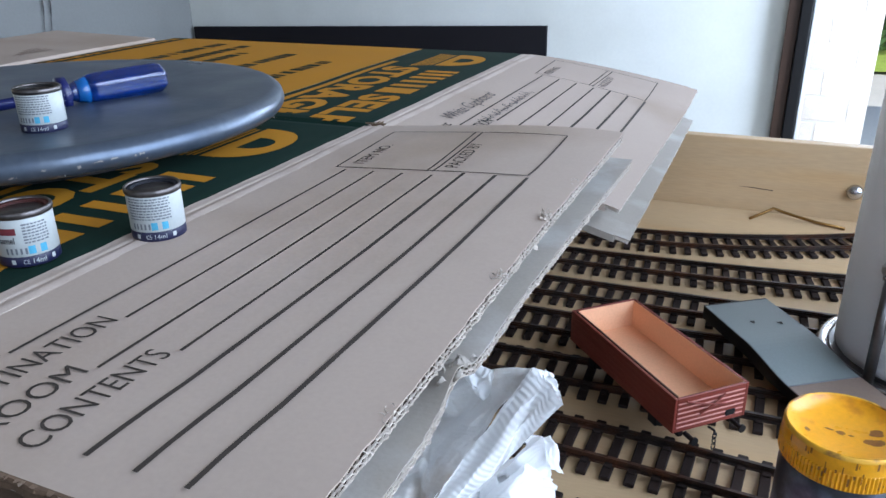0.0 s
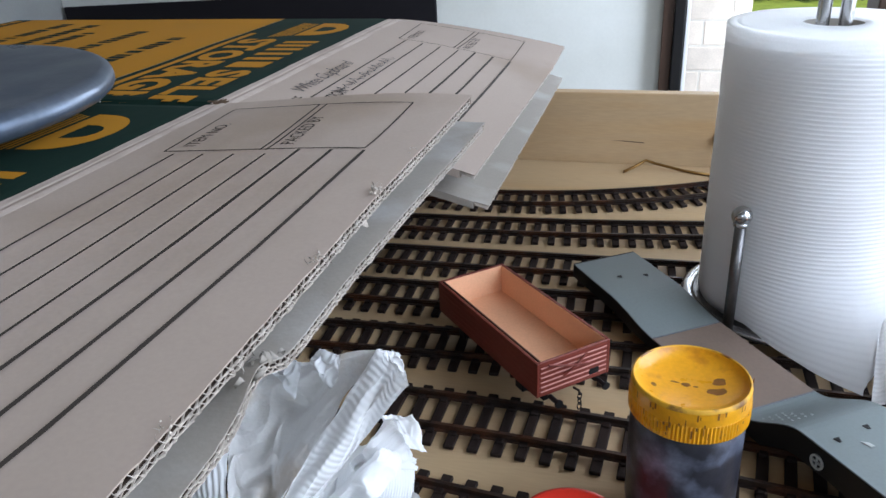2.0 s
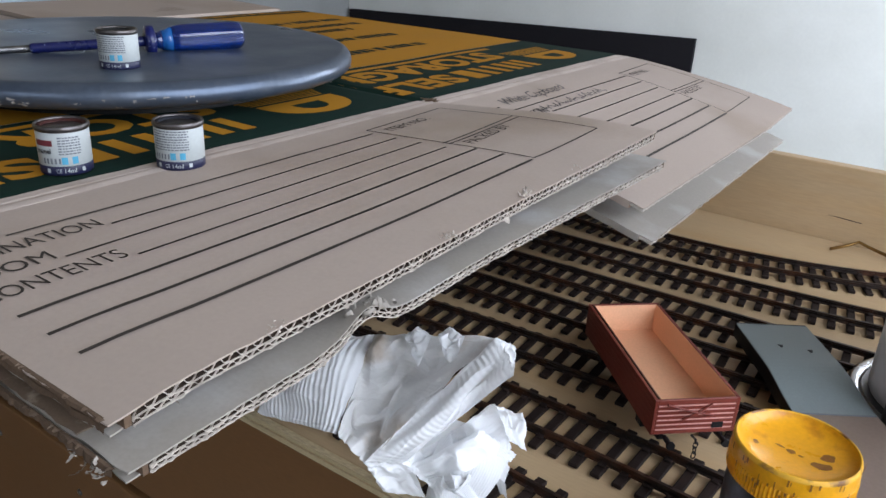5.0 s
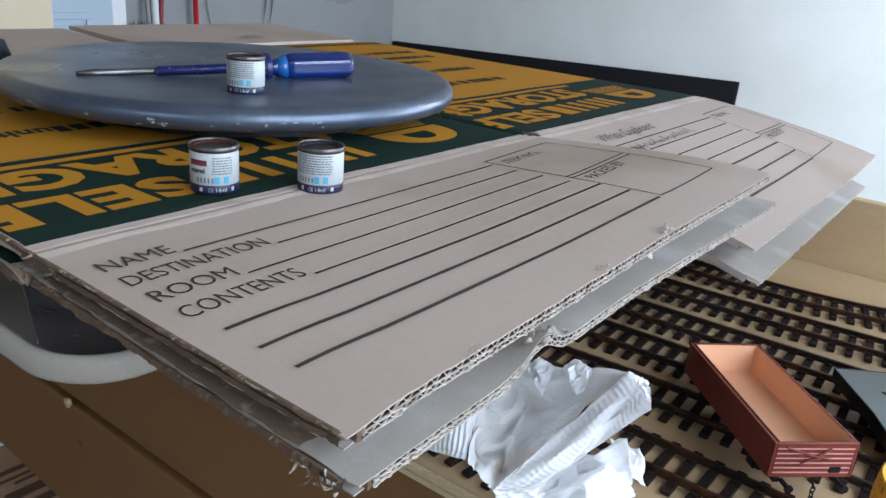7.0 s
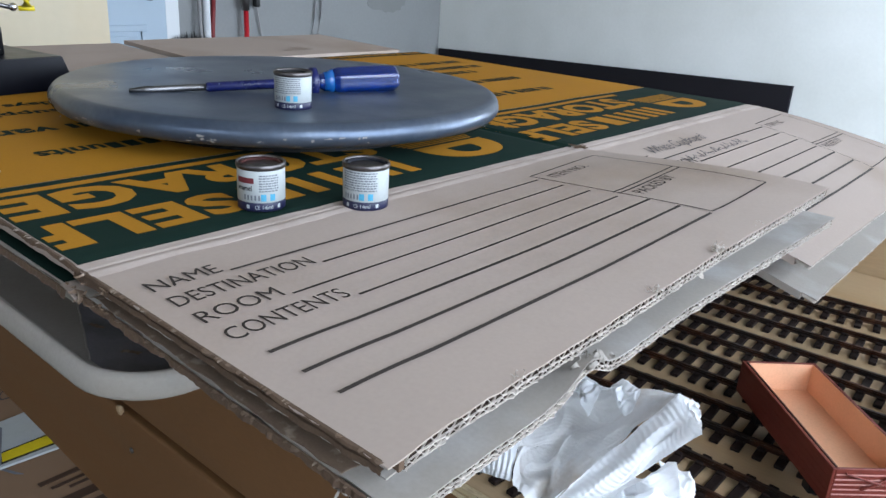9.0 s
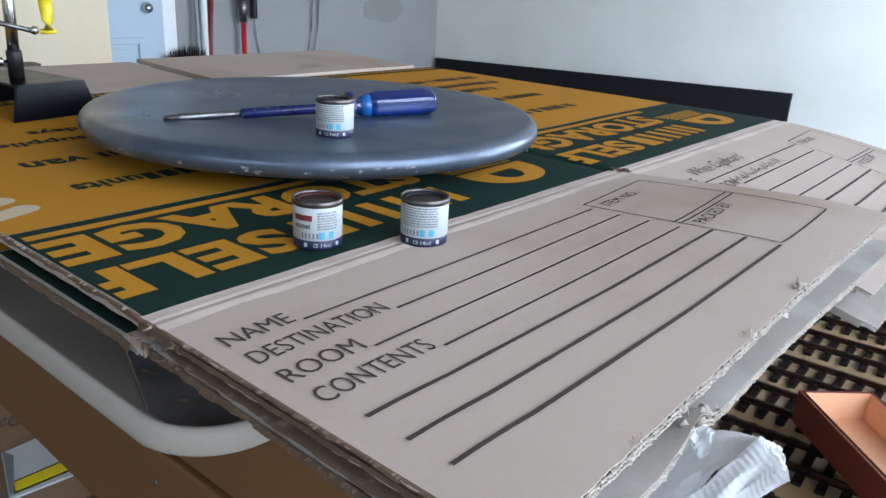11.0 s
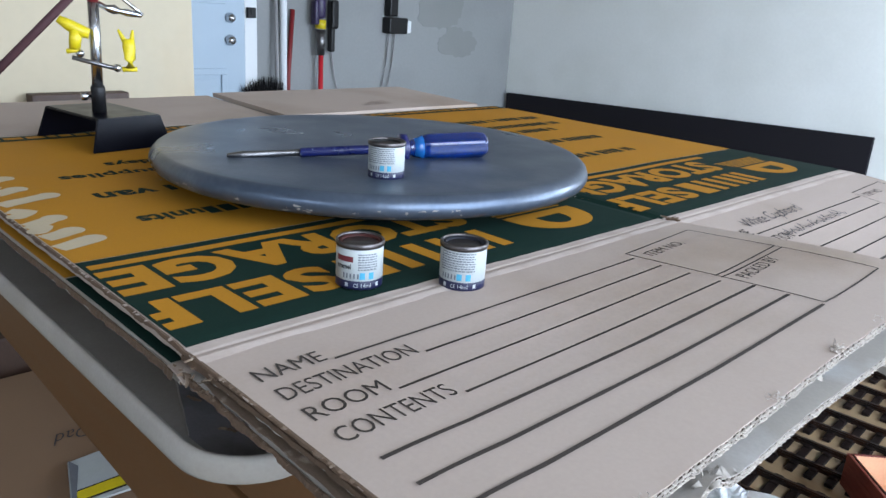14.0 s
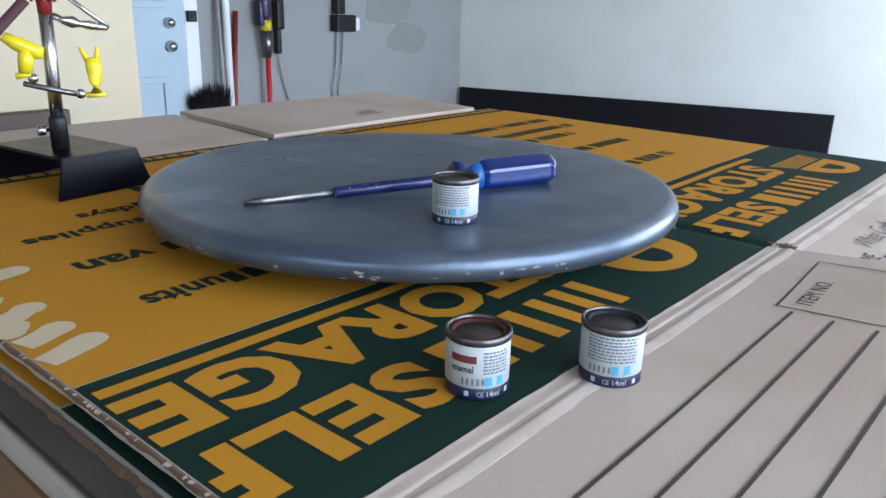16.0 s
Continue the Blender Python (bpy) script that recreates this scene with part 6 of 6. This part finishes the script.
def open_wagon(at, turn):
    w = thing("open_wagon", "red-brown open model railway wagon, empty, pale inside", "model wagon", at, turn, group="model wagons")
    L, W, z0, z1, t = 0.1425, 0.0615, 0.0135, 0.0410, 0.0022
    for s in (-1, 1):
        part("side", box(-L / 2, L / 2, s * (W / 2 - t / 2) - t / 2, s * (W / 2 - t / 2) + t / 2, z0, z1, 0.0003, 1), BAUXITE, w, "planked bauxite side", local=True)
        for k in range(5):
            part("plank_groove", box(-L / 2 + 0.001, L / 2 - 0.001, s * (W / 2) - 0.0002, s * (W / 2) + 0.0002, z0 + 0.005 + k * 0.0046, z0 + 0.0053 + k * 0.0046), BAUXITE, w, local=True)
        part("side_lining", box(-L / 2 + t, L / 2 - t, s * (W / 2 - t - 0.0003) - 0.0002, s * (W / 2 - t - 0.0003) + 0.0002, z0 + 0.003, z1 - 0.0006), WAGON_IN, w, "pale inner face", local=True)
        if s < 0:
            part("top_rail", box(-L / 2 + t, L / 2 - t, -W / 2 + t + 0.0008, -W / 2 + t + 0.0018, z1 - 0.0012, z1 + 0.0004), WAGON_EDGE, w, "dark line inside the side's top edge", local=True)
        e = part("end", box(s * (L / 2 - t / 2) - t / 2, s * (L / 2 - t / 2) + t / 2, -W / 2 + t, W / 2 - t, z0, z1, 0.0003, 1), BAUXITE, w, "planked end", local=True)
        for k in range(6):
            part("plank_line", box(s * L / 2 - 0.0003, s * L / 2 + 0.0003, -W / 2 + 0.003, W / 2 - 0.003, z0 + 0.0035 + k * 0.0038, z0 + 0.0045 + k * 0.0038), PALE_LINE, e, "pale line between planks", local=True)
        part("end_lining", box(s * (L / 2 - t - 0.0003) - 0.0002, s * (L / 2 - t - 0.0003) + 0.0002, -W / 2 + t + 0.0006, W / 2 - t - 0.0006, z0 + 0.003, z1 - 0.0006), WAGON_IN, w, local=True)
        part("end_plate", box(s * (L / 2 + 0.0003) - 0.0004, s * (L / 2 + 0.0003) + 0.0004, 0.013, 0.021, z0 + 0.004, z0 + 0.0085), BLACK, e, "small dark plate", local=True)
        for y in (-0.02, 0.02):
            part("buffer", tube([(s * L / 2, y, 0.0115), (s * (L / 2 + 0.009), y, 0.0115), (s * (L / 2 + 0.0095), y, 0.0115), (s * (L / 2 + 0.011), y, 0.0115)], 0.003, 12, [0.0018, 0.0018, 0.0031, 0.0031]), BLACK, w, "black round buffer", local=True)
        for ya, za, yb, zb in ((-0.022, 0.0245, 0.012, 0.0150), (-0.010, 0.0120, 0.010, 0.0240)):
            part("brake_lever", tube([(s * (L / 2 + 0.0012), ya, z0 + za), (s * (L / 2 + 0.0026), (ya + yb) / 2, z0 + (za + zb) / 2), (s * (L / 2 + 0.0012), yb, z0 + zb)], 0.0008, 8), BAUXITE, e, local=True)
        hook = part("coupling_hook", tube([(s * L / 2, 0, 0.0115), (s * (L / 2 + 0.006), 0, 0.0125), (s * (L / 2 + 0.007), 0, 0.0095)], 0.0009, 8), BLACK, w, local=True)
        for k in range(3):
            ring = bmesh.new()
            pts = [Vector((s * (L / 2 + 0.007) + (0.0016 * math.sin(a) if k % 2 else 0), 0 if k % 2 else 0.0016 * math.sin(a), 0.0085 - k * 0.0042 + 0.0028 * math.cos(a))) for a in (2 * math.pi * i / 12 for i in range(13))]
            part("chain_link", tube(pts, 0.0005, 6), BLACK, hook, "thin black chain link", local=True)
    part("floor", box(-L / 2 + t, L / 2 - t, -W / 2 + t, W / 2 - t, z0 + 0.0005, z0 + 0.003), WAGON_IN, w, "pale inside floor", local=True)
    part("solebar", merge(box(-L / 2 + 0.002, L / 2 - 0.002, -0.024, -0.020, 0.008, z0), box(-L / 2 + 0.002, L / 2 - 0.002, 0.020, 0.024, 0.008, z0)), BLACK, w, "black underframe", local=True)
    for x in (-0.042, 0.042):
        wheelset(w, x, GAUGE, 0.0062)
        for s in (-1, 1):
            part("axlebox", box(x - 0.005, x + 0.005, s * 0.0235 - 0.003, s * 0.0235 + 0.003, 0.002, 0.0095, 0.0006, 1), BLACK, w, local=True)
    return w


wagon = open_wagon((0.0417, 0.690, RAILTOP), -46.6)
copy_thing(wagon, pose(0.3525, 0.6755, RAILTOP, 0, 0, -86))


def well_wagon(at, turn):
    w = thing("well_wagon", "grey low-loading well wagon with brown sunken deck", "model wagon", at, turn, group="model wagons")
    W = 0.062
    top = [(-0.176, 0.0180), (-0.112, 0.0180), (-0.050, 0.0110), (0.050, 0.0110), (0.102, 0.0335), (0.176, 0.0355)]
    line = []
    for (xa, za), (xb, zb), mat, nm in ((top[0], top[1], GREYPAINT, "end_deck"), (top[1], top[2], GREYPAINT, "ramp"), (top[2], top[3], WELLDECK, "well_deck"), (top[3], top[4], GREYPAINT, "ramp"), (top[4], top[5], GREYPAINT, "end_deck")):
        b = bmesh.new()
        n = 12 if nm == "ramp" else 1
        run = [(xa + (xb - xa) * k / n, za + (zb - za) * (3 - 2 * k / n) * (k / n) ** 2) for k in range(n + 1)]
        line += run if not line else run[1:]
        rows = [[b.verts.new(p) for p in ((x, -W / 2, z), (x, W / 2, z), (x, W / 2, z - 0.0012), (x, -W / 2, z - 0.0012))] for x, z in run]
        for p, q in zip(rows, rows[1:]):
            for i in range(4):
                b.faces.new((p[i], q[i], q[(i + 1) % 4], p[(i + 1) % 4]))
        b.faces.new(rows[0])
        b.faces.new(rows[-1])
        bmesh.ops.recalc_face_normals(b, faces=b.faces[:])
        part(nm, b, mat, w, "smooth grey deck" if mat is GREYPAINT else "brown timber well deck", local=True)
    for s in (-1, 1):
        f = bmesh.new()
        v = [f.verts.new((x, s * (W / 2 + 0.0004), z - 0.0008)) for x, z in line]
        d = [f.verts.new((x, s * (W / 2 + 0.0004), max(0.0015, z - (0.0125 if x < 0.06 else 0.0180)))) for x, z in line]
        v2 = [f.verts.new((p.co.x, s * (W / 2 - 0.004), p.co.z)) for p in v]
        d2 = [f.verts.new((p.co.x, s * (W / 2 - 0.004), p.co.z)) for p in d]
        for i in range(len(line) - 1):
            f.faces.new((v[i], v[i + 1], d[i + 1], d[i]))
            f.faces.new((v2[i], v2[i + 1], d2[i + 1], d2[i]))
            f.faces.new((d[i], d[i + 1], d2[i + 1], d2[i]))
            f.faces.new((v[i], v[i + 1], v2[i + 1], v2[i]))
        bmesh.ops.recalc_face_normals(f, faces=f.faces[:])
        part("side_frame", f, BLACK, w, "black side frame", local=True)
        h = lathe([(0.0036, 0), (0.0048, 0), (0.0048, 0.001), (0.0036, 0.001), (0.0036, 0)], 20)
        spoke = merge(h, box(-0.0036, 0.0036, -0.0005, 0.0005, 0, 0.0009), box(-0.0005, 0.0005, -0.0036, 0.0036, 0, 0.0009))
        spoke.transform(pose(0.116, s * (W / 2 + 0.0009), 0.0235, 90, 0, 0) if s < 0 else pose(0.116, s * (W / 2 + 0.0009), 0.0235, -90, 0, 0))
        part("brake_wheel", spoke, TINLABEL, w, "pale spoked hand wheel", local=True)
        for x in (-0.145, 0.145):
            part("headstock", box(s * 0.1762 - 0.001, s * 0.1762 + 0.001, -W / 2, W / 2, 0.006 if s < 0 else 0.018, 0.0180 if s < 0 else 0.0353), BLACK, w, local=True) if x > 0 else None
            wheelset(w, x + s * 0.014, GAUGE, 0.0055)
    for x, y, z in ((-0.1374, -0.0068, 0.0180), (-0.1306, 0.0153, 0.0180), (0.1153, -0.018, 0.0340), (0.1125, 0.006, 0.0339)):
        part("printed_mark", merge(*[slab([(x - 0.0022 + 0.0014 * q, y - 0.0020 + 0.0004 * q), (x - 0.0012 + 0.0014 * q, y - 0.0018 + 0.0004 * q), (x - 0.0012 + 0.0014 * q, y + 0.0018 - 0.0005 * q), (x - 0.0022 + 0.0014 * q, y + 0.0020 - 0.0005 * q)], z, z + 0.0004) for q in range(3)]), BLACK, w, "small dark printed mark", local=True)
    part("printed_mark", slab([(0.121, -0.008), (0.127, -0.0065), (0.127, -0.0035), (0.1235, -0.0045)], 0.0342, 0.0346), TINLABEL, w, "small pale mark", local=True)
    for i in range(4):
        for k in range(4):
            x, y = 0.066 + 0.0065 * i, -0.026 + 0.005 * k + 0.001 * i
            z = 0.0110 + 0.0225 * (3 - 2 * (x - 0.05) / 0.052) * ((x - 0.05) / 0.052) ** 2
            part("rivet", box(x - 0.0005, x + 0.0005, y - 0.0005, y + 0.0005, z - 0.0006, z + 0.0005), GREYPALE, w, "tiny pale rivet", local=True)
    part("bogie_frame", box(0.108, 0.172, -0.020, 0.020, 0.0110, 0.0325, 0.001, 1), BLACK, w, "black bogie under the raised end", local=True)
    for x in (-0.050, 0.050):
        part("joint_edge", box(x - 0.0005, x + 0.0005, -W / 2 + 0.001, W / 2 - 0.001, 0.0110, 0.0115), GREYTEXT, w, "pale worn joint", local=True)
    for s in (-1, 1):
        part("coupler", tube([(s * 0.173, 0, 0.012), (s * 0.182, 0.001, 0.013), (s * 0.187, 0.003, 0.012)], 0.0014, 8), BLACK, w, local=True)
    return w


well_wagon((0.196, 0.691, RAILTOP), -55.2)



def goods_van(at, turn):
    w = thing("goods_van", "dark grey-brown model railway van beside the kitchen roll", "model wagon", at, turn, group="model wagons")
    L, W, z0, z1 = 0.150, 0.056, 0.0150, 0.0960
    body = part("body", box(-L / 2, L / 2, -W / 2, W / 2, z0, z1, 0.0006, 1), VANGREY, w, local=True)
    for k in range(12):
        z = z0 + 0.005 + k * 0.0064
        part("plank_line", merge(box(-L / 2 + 0.001, L / 2 - 0.001, -W / 2 - 0.0003, -W / 2 + 0.0002, z, z + 0.0005), box(-L / 2 - 0.0003, -L / 2 + 0.0002, -W / 2 + 0.001, W / 2 - 0.001, z, z + 0.0005)), BLACK, body, local=True)
    for x in (-L / 2 + 0.002, -0.022, 0.022, L / 2 - 0.002):
        part("upright", box(x - 0.0016, x + 0.0016, -W / 2 - 0.0012, -W / 2 + 0.0001, z0, z1 - 0.001, 0.0003, 1), VANGREY, body, local=True)
    roof = bmesh.new()
    rows = []
    for x in (-L / 2 - 0.002, L / 2 + 0.002):
        over = [(W / 2 + 0.0015) * math.sin(radians(a)) / math.sin(radians(40)) for a in range(-40, 41, 8)]
        rise = [z1 + 0.011 * (math.cos(radians(a)) - math.cos(radians(40))) / (1 - math.cos(radians(40))) for a in range(-40, 41, 8)]
        rows.append([roof.verts.new((x, y, z + 0.0012)) for y, z in zip(over, rise)] + [roof.verts.new((x, y, z + 0.0002)) for y, z in zip(over[::-1], rise[::-1])])
    n = len(rows[0])
    for k in range(n):
        roof.faces.new((rows[0][k], rows[0][(k + 1) % n], rows[1][(k + 1) % n], rows[1][k]))
    roof.faces.new(rows[0][::-1])
    roof.faces.new(rows[1])
    bmesh.ops.recalc_face_normals(roof, faces=roof.faces[:])
    part("roof", roof, BLACK, w, "black curved roof", local=True)
    for s in (-1, 1):
        part("solebar", box(-L / 2 + 0.002, L / 2 - 0.002, s * 0.022 - 0.002, s * 0.022 + 0.002, 0.0085, z0, 0.0003, 1), BLACK, w, local=True)
        for x in (-0.045, 0.045):
            part("axlebox", box(x - 0.005, x + 0.005, s * 0.0245 - 0.003, s * 0.0245 + 0.003, 0.003, 0.0095, 0.0006, 1), BLACK, w, local=True)
        for y in (-0.018, 0.018):
            part("buffer", tube([(s * L / 2, y, 0.0118), (s * (L / 2 + 0.008), y, 0.0118), (s * (L / 2 + 0.0085), y, 0.0118), (s * (L / 2 + 0.010), y, 0.0118)], 0.003, 12, [0.0018, 0.0018, 0.0031, 0.0031]), DULL_STEEL, w, "steel round buffer", local=True)
    for x in (-0.045, 0.045):
        wheelset(w, x, GAUGE, 0.0062)
    return w


goods_van((0.462, 0.957, BZ + 0.001), 3)


def loco_chassis(at, turn):
    w = thing("locomotive_chassis", "bare silver and black model locomotive chassis on the track", "model chassis", at, turn)
    for s in (-1, 1):
        part("side_frame", box(-0.050, 0.050, s * 0.011 - 0.0012, s * 0.011 + 0.0012, 0.004, 0.0160, 0.0005, 1), BLACK, w, "black side frame", local=True)
        part("coupling_rod", box(-0.034, 0.034, s * 0.0215 - 0.0006, s * 0.0215 + 0.0006, 0.0055, 0.0080, 0.0003, 1), STEEL, w, "bright coupling rod", local=True)
        for x in (-0.032, 0.0, 0.032):
            pin = lathe([(0, -0.0012), (0.0017, -0.0012), (0.0017, 0.0012), (0, 0.0012)], 12)
            pin.transform(pose(x, s * 0.0217, 0.0068, 90, 0, 0))
            part("crank_pin", pin, STEEL, w, local=True, smooth=True)
    part("spacer", box(-0.050, 0.050, -0.0097, 0.0097, 0.012, 0.0150, 0.0005, 1), DULL_STEEL, w, "grey metal spacer", local=True)
    motor = part("motor", box(-0.012, 0.026, -0.0088, 0.0088, 0.0152, 0.0310, 0.0030, 3), STEEL, w, "shiny round-cornered motor can", local=True)
    for x in (-0.0128, 0.0268):
        cap = lathe([(0, -0.001), (0.0050, -0.001), (0.0044, 0.001), (0, 0.001)], 20)
        cap.transform(pose(x, 0, 0.0232, 0, 90, 0))
        part("end_cap", cap, BLACK, motor, "black end cap", local=True, smooth=True)
    for x, r in ((-0.022, 0.0085), (-0.037, 0.0058)):
        gear = lathe([(0, -0.002), (r, -0.002), (r, 0.002), (0, 0.002)], 40, (0, 0, 0), lambda a, z, r=r: 0.0006 * math.cos(20 * a) if z else 0.0)
        gear.transform(pose(x, 0, 0.0165, 90, 0, 0))
        part("gear", gear, TINMETAL, w, "grey toothed gear", local=True)
    part("cross_block", box(-0.050, -0.043, -0.0160, 0.0160, 0.0150, 0.0215, 0.0012, 2), STEEL, w, "bright end block", local=True)
    for x in (-0.032, 0.0, 0.032):
        wheelset(w, x, GAUGE, 0.0062)
    return w


loco_chassis((0.412, 0.872, RAILTOP), 2)

# ---- brass hook on the deck ----
solid("brass_hook", tube([(0.096, 1.149, BZ + 0.002), (0.112, 1.166, BZ + 0.006), (0.122, 1.172, BZ + 0.011), (0.134, 1.170, BZ + 0.008), (0.170, 1.160, BZ + 0.003), (0.205, 1.150, BZ + 0.002)], 0.0019, 10), BRASS, "bent dull brass hook on the deck", "hook", smooth=True)

# ---- crumpled tissue ----
tissue = thing("crumpled_tissue", "crumpled white ribbed tissue lying across the tracks", "tissue", (-0.06, 0.53, BZ + 0.011))
TIP, TIPR, CHIN, PEAK, HOOD = (-0.005, 0.523, 0.974), (0.006, 0.527, 0.970), (0.018, 0.505, 0.966), (-0.026, 0.538, 0.955), (-0.070, 0.546, 0.930)
FOOT, FRONT = (-0.051, 0.457, 0.901), (-0.070, 0.453, 0.915)
part("spread_sheet", draped((-0.149, 0.462, 0.889), (-0.180, 0.507, 0.905), (-0.112, 0.540, 0.930), FRONT, 0.012, 0.004, 3, 150, 0.001, 0.00030), RIBPAPER, tissue, "spread ribbed sheet", smooth=True)
part("hollow", draped(FOOT, FRONT, (-0.112, 0.540, 0.930), TIP, -0.026, 0.017, 12, 150, 0.002, 0.00022, 0.0037, 0.012), CRUMPLE, tissue, "mottled brown-grey hollow between the folds", smooth=True)
part("tucked_hem", draped((-0.145, 0.530, 0.924), (-0.150, 0.556, 0.904), (-0.072, 0.560, 0.918), HOOD, 0.003, 0.002, 5, 80, 0.0015, 0.0003), RIBPAPER, tissue, "tucked ribbed hem", smooth=True)
part("back_peak", draped((-0.075, 0.545, 0.925), HOOD, PEAK, (-0.040, 0.530, 0.928), 0.003, 0.006, 19, 60, 0.002, 0.0003), RIBPAPER, tissue, "pinched peak", smooth=True)
back_a, back_b = Vector((-0.112, 0.540, 0.930)), Vector(TIP)
for f, rise in ((0.40, 0.004), (0.66, 0.004)):
    p, q, m = back_a.lerp(back_b, f - 0.10), back_a.lerp(back_b, f + 0.11), back_a.lerp(back_b, f)
    part("back_peak", draped(tuple(p), tuple(m + Vector((-0.004, 0.004, rise))), tuple(q), tuple(m + Vector((0.012, -0.016, -0.012))), 0.003, 0.003, 50 + f * 10, 40, 0.0005, 0.00026), RIBPAPER, tissue, "pinched peak", smooth=True)
part("ridge", draped(FOOT, (-0.036, 0.474, 0.897), CHIN, TIP, 0.005, 0.003, 8, 160, 0.001, 0.00024), RIBPAPER, tissue, "long ribbed ridge", smooth=True)
part("upturned_corner", draped(PEAK, TIP, TIPR, (-0.004, 0.545, 0.945), 0.002, 0.004, 5, 60, 0.001, 0.0003), RIBPAPER, tissue, "upturned corner", smooth=True)
part("corner_face", draped(TIP, TIPR, CHIN, (0.004, 0.512, 0.950), 0.001, 0.003, 27, 40, 0.0008, 0.0002), RIBPAPER, tissue, smooth=True)
part("front_fold", draped((-0.036, 0.474, 0.897), (0.006, 0.508, 0.940), (0.006, 0.536, 0.892), (-0.012, 0.496, 0.874), 0.014, 0.011, 9, 110, 0.001, 0.00022, 0.0037, 0.008), RIBPAPER, tissue, "folded-down front of the tissue", smooth=True)
part("front_bulge", draped((-0.034, 0.478, 0.892), (-0.004, 0.512, 0.915), (0.004, 0.548, 0.878), (-0.002, 0.486, 0.873), 0.014, 0.011, 33, 100, 0.001, 0.00024, 0.0037, 0.008), RIBPAPER, tissue, "crumpled front", smooth=True)
part("front_point", draped(FOOT, (-0.036, 0.480, 0.899), (-0.022, 0.482, 0.873), (-0.046, 0.470, 0.873), 0.002, 0.004, 14, 40, 0.001, 0.0003), RIBPAPER, tissue, "pointed front fold", smooth=True)
part("lobe", draped((-0.004, 0.532, 0.900), (-0.022, 0.556, 0.902), (-0.004, 0.566, 0.896), (0.010, 0.548, 0.884), 0.004, 0.004, 16, 50, 0.001, 0.0003), RIBPAPER, tissue, "small ribbed lobe", smooth=True)
part("wadded_end", wad((-0.008, 0.500, 0.8920), (0.046, 0.052, 0.040), 6, 90, 4), RIBPAPER, tissue, "tightly wadded end", smooth=True)
for k, (cx, cy, cz, sx, sy, sz) in enumerate(((-0.002, 0.490, 0.886, 0.032, 0.036, 0.028), (0.004, 0.524, 0.884, 0.028, 0.044, 0.026))):
    part("crumple", wad((cx, cy, cz), (sx, sy, sz), 20 + k, 64, 4), RIBPAPER, tissue, smooth=True)

# ---- under the baseboard ----
store = thing("moving_carton", "brown moving carton with handwriting under the baseboard", "cardboard box", (-1.05, 0.75, 0))
part("body", box(-1.47, -0.55, 0.36, 1.1, 0.0, 0.45, 0.003), KRAFT, store)
part("tape_seam", box(-1.47, -0.55, 0.70, 0.706, 0.4502, 0.4510), CARD_IN, store, "lid seam")
dad = lettering("Dad", 0.058, 0.034, -0.012)
for v in dad.verts:
    v.co.x += 0.45 * v.co.y
part("pen_mark", laid(dad, (-1.192, 0.553), (0, -1), (1, 0), lambda x, y: 0.4512), PEN, store, "handwritten word Dad in black pen")
part("print_bar", slab([(-1.020, 0.424), (-1.008, 0.430), (-0.930, 0.466), (-0.940, 0.456)], 0.4503, 0.4512), GREYTEXT, store, "grey printed bar")
for k, (x, y0, y1, wide) in enumerate(((-0.893, 0.470, 0.560, 0.010), (-0.872, 0.480, 0.556, 0.006), (-0.858, 0.500, 0.553, 0.006), (-0.838, 0.478, 0.548, 0.018), (-0.806, 0.490, 0.545, 0.016), (-0.775, 0.470, 0.540, 0.008))):
    part("print_bar", box(x, x + wide, y0, y1, 0.4503, 0.4512), DARKWOOD, store, "brown printed bar")
pack = thing("paper_packet", "white paper packet with a yellow and green stripe", "packet", (-1.0, 0.52, 0.452))
part("wrapper", slab([(-1.085, 0.477), (-0.962, 0.440), (-0.952, 0.556), (-1.090, 0.556)], 0.4520, 0.4560), TINLABEL, pack, "white card wrapper")
# grey stands in for shade on the white packet's side
part("side_fold", slab([(-1.083, 0.4785), (-0.966, 0.4435), (-0.966, 0.449), (-1.060, 0.486)], 0.4562, 0.4600), GREYTEXT, pack, "folded side coloured grey for its shade")
part("stripe_border", slab([(-0.999, 0.456), (-0.968, 0.447), (-0.964, 0.552), (-0.999, 0.552)], 0.4561, 0.4566), BLACK, pack, "black border")
part("stripe", slab([(-0.995, 0.460), (-0.972, 0.453), (-0.968, 0.549), (-0.995, 0.549)], 0.4567, 0.4572), YELPLASTIC, pack, "yellow-green stripe")
solid("dark_upright", box(-1.66, -1.52, 0.44, 0.60, 0, 0.513, 0.006), DARKWOOD, "dark brown timber upright under the baseboard", "post")
solid("maroon_bag", box(-1.95, -1.70, 0.42, 0.8, 0, 0.30, 0.04, 3), MAROON, "maroon cloth bag on the floor", "bag", smooth=True)
